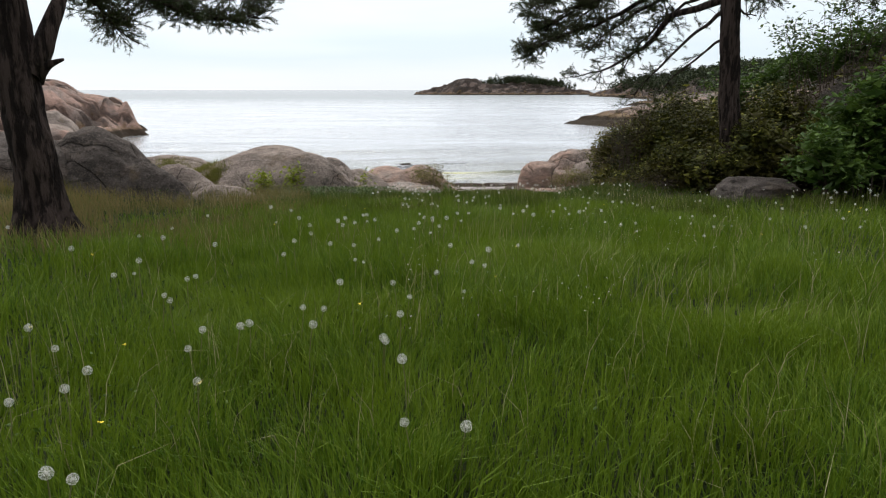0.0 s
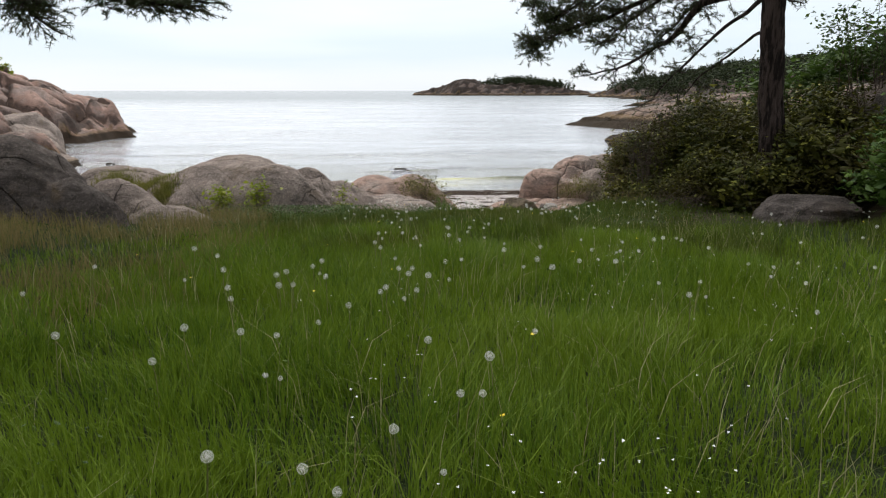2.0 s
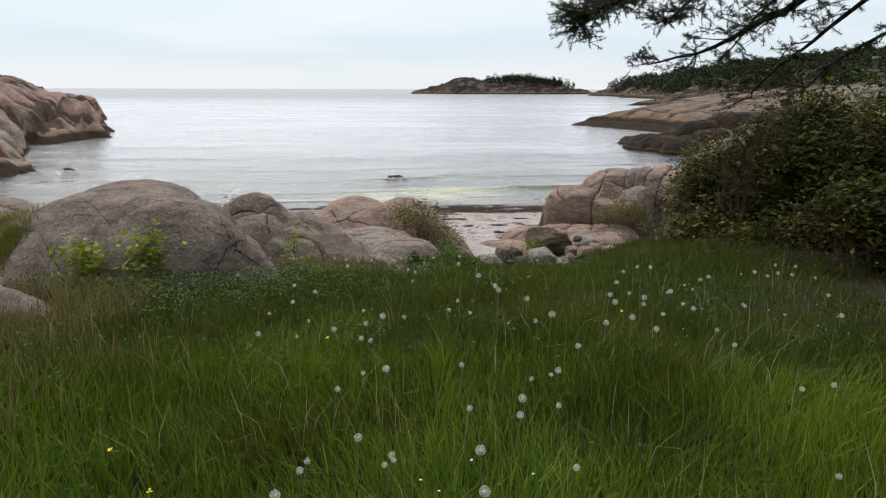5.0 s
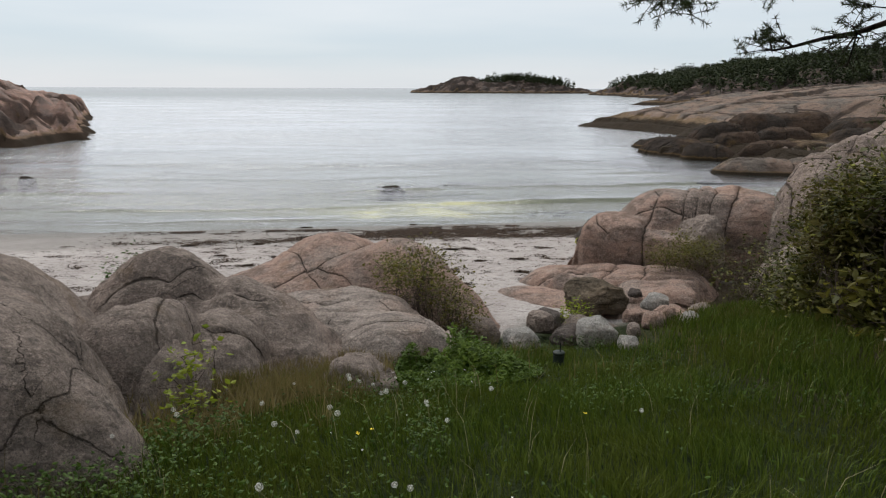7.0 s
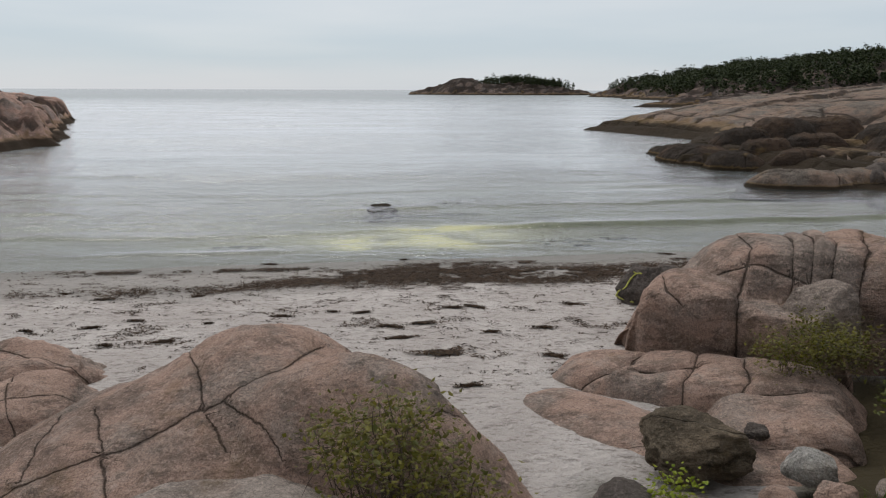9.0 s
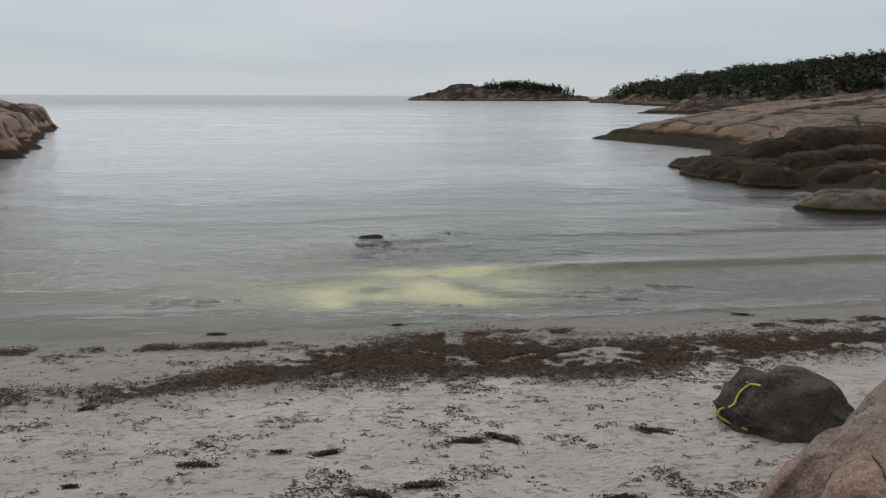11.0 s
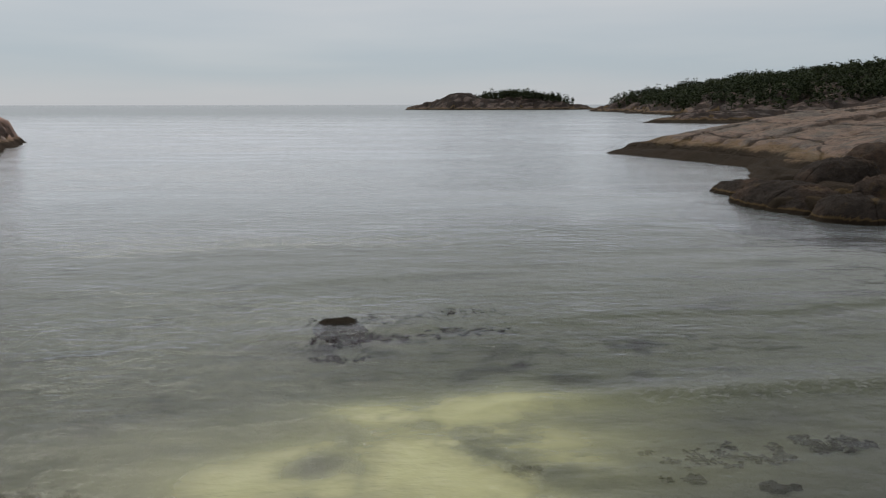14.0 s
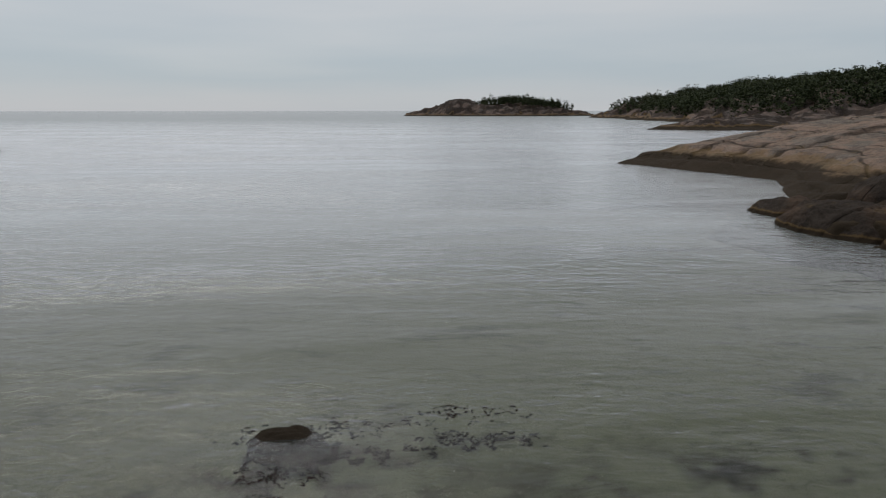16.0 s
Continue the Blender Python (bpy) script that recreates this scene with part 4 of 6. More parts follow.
outcrop("pinkish grey granite slope rising from the beach", [(6.92, 20.14, 2.68, 1.39, 2.37, -30, 1.85, 1.87, 0.03, -0.02), (5.68, 18.92, 2.51, 0.66, 1.22, -24.7, 3.72, 1.34, 0.06, 0.03), (9.5, 22.47, 2.91, 1.97, 2.16, -1.8, 1.98, 2.03, 0.01, -0.02), (4.95, 17.62, 1.44, 0.79, 0.73, -0.8, 2.92, 0.82, 0.1, -0.02)],
        [[(5.0, 19.5), (5.3, 19.1), (5.6, 18.6), (5.9, 18.2)], [(4.6, 18.3), (4.96, 18.24), (5.3, 18.1), (5.6, 17.7)], [(5.0, 18.3), (5.14, 18.89), (5.4, 19.6), (5.8, 20.3)], [(5.4, 18.3), (5.9, 19.0), (6.43, 19.6), (7.2, 20.3)], [(5.6, 20.9), (6.2, 20.2), (6.7, 19.3)], [(4.5, 17.5), (5.0, 17.6), (5.5, 17.4)], [(6.3, 21.9), (7.0, 21.2), (7.6, 20.2)], [(4.8, 17.1), (4.95, 17.6), (5.0, 18.2)], [(5.2, 18.9), (5.8, 18.6), (6.4, 18.5)], [(5.5, 20.2), (6.0, 19.7), (6.2, 19.2), (6.6, 18.9)], [(6.0, 21.2), (6.6, 20.7), (7.3, 20.6)], [(6.8, 22.4), (7.2, 21.6), (7.3, 20.6), (7.0, 19.8)]], G, 72, 0.032, 0.03, 0.018, 1.6, 1.6)
# loose stones where the turf ends
for i, (sx, sy, st, sr, mat, what) in enumerate((
        (1.55, 15.30, 1.16, 0.21, W_, "whitish rounded stone"), (0.76, 15.18, 1.10, 0.21, W_, "whitish rounded stone"), (1.80, 15.02, 1.08, 0.14, W_, "small whitish stone"),
        (0.36, 15.48, 1.12, 0.24, G, "pale grey stone"), (1.24, 15.38, 1.02, 0.15, D_, "dark brown stone"), (1.02, 15.62, 1.13, 0.15, G, "pointed grey stone"),
        (1.16, 16.02, 1.00, 0.28, D_, "dark mossy stone"), (1.52, 15.85, 1.02, 0.27, G, "bluish grey stone"), (1.33, 15.68, 0.98, 0.17, D_, "dark grey stone"),
        (2.28, 15.75, 1.08, 0.14, P_, "pinkish stone"), (2.46, 15.92, 1.10, 0.15, P_, "pinkish stone"), (2.62, 15.62, 1.14, 0.13, W_, "pale stone"),
        (2.44, 16.22, 1.16, 0.17, W_, "pale flat stone"), (2.12, 15.98, 1.04, 0.12, P_, "reddish stone"), (2.85, 15.95, 1.12, 0.14, G, "grey stone"),
        (1.05, 14.85, 0.98, 0.12, D_, "dark wet stone"), (2.0, 15.55, 1.02, 0.10, G, "small grey stone"), (2.38, 16.85, 1.02, 0.09, D_, "small dark stone"))):
    rock(what + " at the edge of the turf", sx, sy, st, sr, sr * 0.8, st - sr * 0.75, i * 40, 2.9, 60 + i, mat, 4, [], 0.13, "stone", flats=22, group="stones where the turf ends")


# ---- rocky shores as height fields ----
def polygon_depth(x, y, poly):
    """The distance to the outline of a polygon, positive inside."""
    p = np.asarray(poly, float)
    best, inside = np.full(x.shape, 1e9), np.zeros(x.shape, bool)
    for (ax, ay), (bx, by) in zip(p, np.roll(p, -1, 0)):
        t = np.clip(((x - ax) * (bx - ax) + (y - ay) * (by - ay)) / ((bx - ax) ** 2 + (by - ay) ** 2), 0, 1)
        best = np.minimum(best, np.hypot(x - ax - t * (bx - ax), y - ay - t * (by - ay)))
        cross = ((ay > y) != (by > y)) & (x < (bx - ax) * (y - ay) / (by - ay + 1e-12) + ax)
        inside ^= cross
    return np.where(inside, best, -best)


def shore_rock(name, label, poly, xs, ys, height, block, lift, gap, seed, material, category="headland", turn=20.0, wob=1.0, tide_top=0.55, width=0.06, rough=0.3, seams=(), pillow=0.0, tip=1.3, bed=0.0):
    """Bare rock inside an outline; height(x, y, d) gives the rounded mass, and joints cut it into blocks of the sizes in block."""
    x, y = np.meshgrid(xs, ys)
    n1, n2 = fbm2(x, y, block[0] * 0.7, 4, seed), fbm2(x, y, block[0] * 0.7, 4, seed + 1)
    d = polygon_depth(x + wob * n1, y + wob * n2, poly)
    z = np.where(d > 0, height(x, y, d), np.maximum(d * 0.8, -2.5))
    c, s = math.cos(radians(turn)), math.sin(radians(turn))
    u = ((x * c + y * s) + 0.22 * block[0] * n1) / block[0]
    w = ((y * c - x * s) + 0.22 * block[1] * n2) / block[1]
    who, rim, ox, oy = cells(u, w, seed)
    rise = step(0, 1.2 * block[1], d)
    edge = np.exp(-(rim / gap) ** 2)
    lean = (np.mod(who * 7.31, 1) - 0.5) * 2 * ox + (np.mod(who * 3.77, 1) - 0.5) * 2 * oy
    z = z + rise * lift * ((who - 0.5) * 1.4 + lean * tip + pillow * (1 - np.exp(-rim / 0.22)) - edge * 0.8 + rough * fbm2(x, y, block[0] * 0.5, 4, seed + 2))
    z = z + 0.6 * rough * lift * (1 - 2 * np.abs(fbm2(x, y, block[1] * 0.35, 3, seed + 4))) * step(-1, 1, d)
    if bed:
        lay = (z + 0.10 * x + 0.05 * y + 0.25 * n1 + 0.3 * n2) / bed
        rest = lay - np.floor(lay)
        z = z + step(0.2, 1.5, d) * step(2.0, 0.9, z) * bed * 0.75 * (step(0.25, 0.75, rest) - rest)
    seam, across, near = np.full(x.shape, 90.0), np.full(x.shape, 90.0), np.full(x.shape, 1e9)
    fade = np.zeros(x.shape)
    for j, deep in enumerate(seams):
        away = d + 0.9 * n1 + 0.12 * deep * n2 - deep
        here = np.abs(away) < near
        near = np.where(here, np.abs(away), near)
        seam = np.where(here, away * (-1) ** j, seam)
        z = z + 0.035 * np.tanh(away / 0.3) * (-1) ** j
    if seams:
        run = np.mod(x * 0.5 + y * 0.86 + 1.6 * n2 + 0.55 * d, 13.0)
        across = np.where(run < 6.5, run - 3.25, 9.75 - run)
        fade = 2.0 * step(-0.1, 0.2, fbm2(x, y, 9.0, 2, seed + 6))
        z = z - 0.05 * np.exp(-(seam / 0.30) ** 2) - 0.04 * np.exp(-((np.abs(across) + fade) / 0.35) ** 2)
    tide = step(tide_top, 0.10, z)
    v = np.stack([x.ravel(), y.ravel(), z.ravel()], 1)
    f = grid_faces(len(xs), len(ys))
    keep = (z.ravel()[f] > -1.2).any(1) & (d.ravel()[f] > -3.5).any(1)
    v, f, used = kept(v, f, keep)
    m = used.sum()
    joint = np.full((m, 3), 90.0)
    fine = min(np.diff(xs).min(), np.diff(ys).min())
    joint[:, 0] = (np.clip(rim * block[1] * 0.5 - 0.45 * fine, 0, 9) + 3 * (1 - np.clip(rise * 3, 0, 1))).ravel()[used]
    joint[:, 1], joint[:, 2] = seam.ravel()[used], across.ravel()[used]
    me = mesh_of(name, v, f, material, True, {"joint_a": joint, "joint_b": np.full((m, 3), 90.0), "joint_a_end": np.stack([0 * joint[:, 0], 0 * joint[:, 0], fade.ravel()[used]], 1), "joint_width": np.full(m, width), "tide": tide.ravel()[used]})
    return tagged(new(name, me), label, category, kind="structure")


RIGHT_SHORE = [(13.2, 74.4), (15.4, 66.5), (18.4, 61), (17.2, 57.5), (15, 53), (11.0, 50.2), (10.8, 46), (12, 43.6), (13.2, 41.8), (13.0, 39.5), (14.5, 38), (15.8, 36.5), (15.2, 34.5),
               (22, 30), (60, 26), (170, 60), (170, 140), (60, 120), (28, 92)]


def right_height(x, y, d):
    ridge = 3.9 * (1 - np.exp(-d / 9.0))
    low = 0.75 * (1 - np.exp(-d / 2.2))
    back = step(53, 58, y + 0.35 * (x - 16)) + step(22, 34, x) * 0.8
    return np.where(back > 0, low * (1 - np.clip(back, 0, 1)) + ridge * np.clip(back, 0, 1), low) + 0.03 * np.clip(x - 30, 0, 60)


shore_rock("headland", "long sloping pinkish grey granite headland above dark tidal rock", RIGHT_SHORE, np.concatenate([np.arange(8, 45, 0.26), np.arange(45, 172, 1.5)]), np.concatenate([np.arange(33, 80, 0.26), np.arange(80, 142, 1.5)]),
           right_height, (15.0, 3.2), 0.22, 0.05, 71, m_rock_head, turn=14, tide_top=1.5, width=0.11, seams=(1.6, 4.4, 8.2, 13.0), bed=0.55)

NEAR_SHORE = [(6.6, 19.0), (7.2, 21.5), (8.6, 23.8), (10.2, 26.2), (12.2, 28.6), (14.2, 30.6), (17.0, 33.8), (20, 34), (24, 30), (24, 14), (8, 14.5)]
shore_rock("rocky_slope", "pinkish grey granite slope broken into blocks", NEAR_SHORE, np.arange(5.8, 22, 0.12), np.arange(14, 35, 0.12),
           lambda x, y, d: 0.1 + 1.75 * (1 - np.exp(-d / 1.5)) + 0.04 * x - 0.5 * step(25, 32, y), (3.0, 1.4), 0.12, 0.05, 72, m_rock_pink, "rock slope", 35, 0.25, 0.35, 0.014)

LEFT_SHORE = [(-39.8, 88.6), (-33, 73), (-25.2, 57.5), (-23.6, 50), (-25.2, 46.6), (-23.3, 43.5), (-21.5, 39), (-17.3, 34.6), (-17.5, 32.8), (-20.5, 31), (-45, 26), (-95, 40), (-95, 125), (-58, 104)]
shore_rock("headland", "blocky pink granite headland running out into the sea", LEFT_SHORE, np.concatenate([np.arange(-95, -50, 1.2), np.arange(-50, -14, 0.24)]), np.concatenate([np.arange(28, 92, 0.24), np.arange(92, 126, 1.5)]),
           lambda x, y, d: 1.0 * (1 - np.exp(-d / 1.5)) + (4.9 * (1 - np.exp(-d / 10.5))) * step(38, 50, y - 0.6 * (x + 20)) * (1 - 0.72 * step(62, 88, y)), (3.4, 1.5), 0.80, 0.05, 73, m_rock_red, turn=16, tide_top=0.8, width=0.15, pillow=1.1, tip=0.9, rough=0.12)

shore_rock("island", "low rocky island with a wooded back, far out", [(-20, 488), (10, 470), (60, 468), (108, 486), (90, 525), (30, 530), (0, 515)], np.arange(-26, 114, 1.2), np.arange(460, 536, 1.2),
           lambda x, y, d: 4.6 * (1 - np.exp(-d / 7.0)) + 5.5 * np.exp(-((x - 16) / 14) ** 2) * step(0, 14, d) + 3.0 * np.exp(-((x - 60) / 26) ** 2) * step(0, 16, d), (10, 4), 1.5, 0.10, 74, m_rock_far, "island", 25, 3.0, 1.3, 0.35)

FAR_SHORE = [(77, 374), (84, 332), (74, 272), (79, 236), (98, 205), (240, 150), (420, 180), (420, 520), (190, 470), (110, 420)]


def far_height(x, y, d):
    return 2.2 * (1 - np.exp(-d / 5)) + 19 * (1 - np.exp(-np.clip(d - 6, 0, 999) / 70)) + 1.2 * fbm2(x, y, 18, 3, 81) * step(0, 20, d)


shore_rock("wooded_coast", "wooded rocky coast across the bay", FAR_SHORE, np.arange(66, 330, 1.6), np.arange(160, 480, 1.6), far_height, (12, 5), 1.5, 0.10, 75, m_rock_far, "coast", 25, 4.0, 1.3, 0.3)
shore_rock("skerry", "low dark skerry in front of the wooded coast", [(40, 158), (52, 151), (95, 160), (100, 190), (60, 180), (46, 168)], np.arange(36, 102, 0.8), np.arange(147, 194, 0.8),
           lambda x, y, d: 3.0 * (1 - np.exp(-d / 9)), (6, 2.5), 0.5, 0.10, 76, m_rock_far, "skerry", 15, 1.5, 1.0, 0.15)

outcrop("low flat rock at the water below the headland", [(13.2, 37.1, 0.66, 2.2, 0.9, -5, 3, 0.9, 0.05, 0), (15.8, 37.7, 0.62, 1.9, 1.0, 4, 3, 0.9, 0, 0)], [[(11.6, 37.2), (13.0, 37.0), (14.6, 37.4)], [(14.4, 36.4), (14.6, 37.2), (14.9, 38.2)]], m_rock_head, 131, 0.05, 0.08, 0.03, 2.0, 2.0)
outcrop("dark tidal shelf of layered rock below the headland", [(12.7, 46.0, 0.85, 1.9, 2.6, 12, 4.0, 1.4, 0.1, 0), (13.3, 42.9, 0.78, 1.6, 1.1, -8, 4.0, 1.3, 0.05, 0), (12.7, 49.6, 0.6, 1.5, 1.9, 20, 2.4, 1.1, 0.1, 0), (15.4, 44.6, 1.20, 1.6, 1.0, 10, 5.0, 1.4, 0.2, 0), (16.2, 42.0, 0.95, 1.9, 0.9, -6, 5.0, 1.3, 0, 0)],
        [[(11.2, 45.0), (13.0, 45.2), (15.2, 45.8), (17.0, 45.6)], [(11.6, 47.4), (13.2, 47.6), (14.6, 47.2)], [(12.0, 43.6), (13.8, 43.9), (15.2, 43.3), (17.4, 43.2)], [(13.4, 41.8), (13.6, 43.0), (14.3, 44.2), (14.2, 46.0)], [(15.6, 41.0), (15.9, 42.4), (16.6, 43.4)]], m_rock_tidal, 132, 0.055, 0.06, 0.035, 2.6, 4.0)
outcrop("dark blocky rock above the tidal shelf", [(15.9, 48.6, 1.55, 1.8, 1.4, -10, 4.5, 1.8, 0.2, 0), (18.4, 46.0, 1.4, 2.1, 1.3, 6, 4.5, 1.6, 0.15, 0), (19.0, 50.2, 2.0, 2.2, 1.5, 0, 4.5, 1.9, 0, 0)], [[(14.4, 48.2), (16.0, 48.4), (17.6, 47.6), (20.0, 47.4)], [(16.4, 47.0), (16.8, 48.6), (17.4, 50.2)], [(18.2, 44.8), (18.6, 46.2), (19.2, 48.0)]], m_rock_tidal, 133, 0.06, 0.06, 0.035, 2.6, 4.0)
outcrop("brown layered rock at the back of the cove", [(21.5, 44.0, 1.5, 2.6, 1.5, 8, 2.8, 1.8, 0.1, 0), (24.0, 47.2, 1.9, 3.0, 2.0, -6, 4.5, 2.0, 0.05, 0), (22.0, 52.5, 1.95, 3.4, 1.8, 0, 4.5, 1.9, 0.2, 0)], [[(19.4, 44.2), (21.4, 44.4), (24.0, 45.2)], [(22.0, 46.6), (24.0, 47.6), (26.4, 47.8)]], m_rock_tidal, 134, 0.07, 0.06, 0.035, 2.6, 4.0)
for i, (bx, by, bt, ax, ay, yaw) in enumerate(((-20.3, 36.0, 1.25, 1.9, 1.5, 20), (-18.4, 34.2, 0.62, 1.5, 0.9, -10), (-21.9, 34.6, 1.35, 1.8, 1.3, 5), (-22.4, 38.6, 1.7, 2.0, 1.6, 35), (-24.4, 41.5, 2.2, 2.3, 2.0, 15))):
    rock("grey-pink rounded rock at the foot of the blocky headland", bx, by, bt, ax, ay, -0.2, yaw, 2.3, 330 + i, m_rock_grey, 5, [(60, 0.2, 0.5), (-30, 0.4, 0.3), (10, -0.5, 0.2)], 0.12, gap=0.03, flats=9, tide_top=0.45, group="rocks at the foot of the blocky headland")
rg = np.random.RandomState(25)
for i in range(9):
    by = rg.uniform(40.5, 52)
    bx = np.interp(by, [40.5, 43, 46, 50, 52], [14.2, 12.4, 11.4, 12.2, 15.5]) + abs(rg.normal()) * 2.6
    r = rg.uniform(0.28, 0.75)
    rock("dark brown boulder at the water below the headland", float(bx), by, 0.25 + 0.06 * (float(bx) - 11) + 0.45 * r, r * 1.4, r * 0.7, 0.0 + 0.06 * (float(bx) - 11), i * 53, 2.5, 230 + i, m_rock_tidal if i % 6 else m_rock_brown, 4, [], 0.16, "boulder", tide_top=1.1, group="boulders below the headland", flats=30)
rg = np.random.RandomState(15)
for i in range(64):
    bx, by = rg.uniform(16.0, 24), rg.uniform(36.5, 43)
    r = rg.uniform(0.18, 0.48)
    rock("dark loose stone on the shore of the cove", bx, by, 0.55 + 0.06 * (bx - 16) + r * 0.5, r, r * 0.8, 0.35 + 0.06 * (bx - 16), i * 37, 2.5, 170 + i, (D_, m_rock_tidal, m_rock_head)[i % 3], 3, [], 0.2, "stone", group="loose stones in the cove")


# ---- grass ----
ROCK_SPOTS = [(o.location.x, o.location.y, o.dimensions.x * 0.5, o.dimensions.y * 0.5) for o in scene.objects if o.name.split(".")[0] in ("rock", "stone", "boulder") and o.location.y < 20]


def open_ground(x, y, margin=0.85):
    ok = np.ones(x.shape, bool)
    for cx, cy, ax, ay in ROCK_SPOTS:
        ok &= ((x - cx) / (ax * margin)) ** 2 + ((y - cy) / (ay * margin)) ** 2 > 1
    return ok


def blades(x, y, length, width, lean, rng, sink=0.02, bend=1.0):
    """Bent, tapering blades of grass as strips of three triangles."""
    n = len(x)
    z = ground_z(x, y) - sink
    face = rng.uniform(0, 2 * np.pi, n)
    go = rng.normal(0, 1, (n, 2)) * 0.36 + lean
    sx, sy = np.cos(face) * width * 0.5, np.sin(face) * width * 0.5
    root = np.stack([x, y, z], 1)
    side = np.stack([sx, sy, np.zeros(n)], 1)
    mid = root + np.stack([go[:, 0] * length * 0.22, go[:, 1] * length * 0.22, length * 0.55], 1)
    tip = root + np.stack([go[:, 0] * length * 0.75 * bend, go[:, 1] * length * 0.75 * bend, length * (1.0 - 0.25 * np.minimum(1, (go ** 2).sum(1)))], 1)
    v = np.stack([root - side, root + side, mid - side * 0.8, mid + side * 0.8, tip], 1).reshape(-1, 3)
    b = np.arange(n)[:, None] * 5
    f = np.concatenate([b + [[0, 1, 3]], b + [[0, 3, 2]], b + [[2, 3, 4]]], 1).reshape(-1, 3)
    return v, f


def turf_end(x):
    return np.interp(x, [-9, -4.0, -2.6, -1.5, -0.8, 0.0, 0.9, 1.9, 2.4, 2.9, 3.5, 7], [10.6, 10.6, 11.4, 12.0, 12.8, 14.4, 14.9, 15.0, 14.4, 12.8, 10.6, 10.2])


rng = np.random.RandomState(4)


def scatter(n, x0, x1, y0, y1, shape):
    """Random places, thinned by the density that shape(x, y) gives."""
    x, y = rng.uniform(x0, x1, n), rng.uniform(y0, y1, n)
    ok = rng.uniform(0, 1, n) < shape(x, y)
    return x[ok], y[ok]


def meadow(x, y):
    d = step(0.25, -0.25, y - turf_end(x) + 0.3 * fbm2(x, y, 0.7, 2, 91))
    # Thinned at the right so that dark soil there stands in for shade.
    return d * open_ground(x, y) * (0.6 + 0.4 * step(-0.4, 0.3, fbm2(x, y, 0.35, 2, 92))) * (1 - 0.8 * step(0.9, 0.5, np.hypot(x + 3.8, y - 6.4))) * (1 - 0.25 * step(1.4, 2.4, x) * step(8.0, 10.0, y))


def near_line(x, y):
    """Denser where one looks down on the turf, thinner to the sides."""
    return (0.16 + 0.84 * step(3.6, 1.4, np.abs(x - 0.2))) * step(-2.5, 1.5, y) * meadow(x, y)


def sward(n, shape, width):
    x, y = scatter(n, -9, 10, -2.5, 15.6, shape)
    tuft = fbm2(x, y, 0.8, 3, 93)
    worn = step(-1.6, -3.2, x + 0.5 * fbm2(x, y, 1.5, 2, 97)) * step(5.5, 8.0, y)
    length = (0.15 + 0.09 * tuft + 0.10 * rng.rand(len(x))) * (1 - 0.55 * worn) * (1 - 0.45 * step(8.2, 10.8, y))
    length = np.clip(length, 0.05, 0.36)
    side = np.abs(x - 0.2)
    lean = np.stack([fbm2(x, y, 0.5, 2, 94), fbm2(x, y, 0.5, 2, 95)], 1) * 0.38
    v, f = blades(x, y, length, width * (0.6 + 0.7 * rng.rand(len(x))) * (1 + 0.45 * step(1.4, 3.6, side)), lean, rng)
    # Blades past about 8.9 m go to the shade-darkened green.
    rank = y + 0.25 * np.abs(x) + 1.3 * fbm2(x, y, 0.9, 3, 98) + rng.normal(size=len(x)) * 0.5
    return v.reshape(-1, 5, 3), rank > 8.9


def sward_mesh(name, label, v, material):
    b = np.arange(len(v))[:, None] * 5
    f = np.concatenate([b + [[0, 1, 3]], b + [[0, 3, 2]], b + [[2, 3, 4]]], 1).reshape(-1, 3)
    tagged(new(name, mesh_of(name, v.reshape(-1, 3), f, material, True)), label, "grass", kind="stuff")


v, short = sward(1120000, near_line, 0.0060)
sward_mesh("meadow_grass", "lush long green meadow grass", v[~short], m_grass)
sward_mesh("short_turf", "short turf towards the rocks, its green darkened for shade", v[short], m_turf_shaded)


# Turf by the stones, in the same green with shade painted in.
x, y = scatter(85000, 1.9, 5.6, 11.0, 16.2, lambda x, y: step(2.0, 2.8, x) * step(11.2, 12.2, y) * step(16.1, 15.5, y + 0.3 * fbm2(x, y, 0.6, 2, 99)) * open_ground(x, y, 0.8) * (0.45 + 0.55 * step(-0.3, 0.3, fbm2(x, y, 0.5, 2, 100))))
v, f = blades(x, y, 0.07 + 0.11 * rng.rand(len(x)), 0.009 * (0.6 + 0.7 * rng.rand(len(x))), rng.normal(size=(len(x), 2)) * 0.12, rng)
tagged(new("turf_edge", mesh_of("turf_edge", v, f, m_turf_shaded, True)), "turf running up to the stones, its green darkened for shade", "grass", kind="stuff")


def dry_spots(x, y):
    among = step(-3.4, -3.0, x) * step(-0.4, -0.9, x) * step(11.7, 12.2, y) * step(14.6, 13.9, y + 0.25 * x)
    shelf = step(1.1, 0.6, np.hypot(x + 4.6, (y - 11.9) * 1.1))
    strip = step(2.6, 3.2, x) * step(11.2, 12.4, y) * step(15.8, 15.2, y) * 0.05
    worn = 0.45 * step(-1.2, -2.4, x) * step(4.6, 7.0, y) * step(11.6, 10.9, y)
    seam = 0.03 * step(12.6, 14.0, y) * step(-0.3, 0.4, x) * step(3.3, 2.5, x) * step(15.4, 15.0, y)
    return np.clip(among + shelf + strip + worn + seam, 0, 1) * open_ground(x, y, 0.8) * step(-0.45, 0.25, fbm2(x, y, 0.45, 2, 96))


x, y = scatter(380000, -8, 6, 4.5, 17, dry_spots)
v, f = blades(x, y, 0.12 + 0.18 * rng.rand(len(x)), 0.006 * (0.7 + 0.6 * rng.rand(len(x))), np.zeros((len(x), 2)), rng)
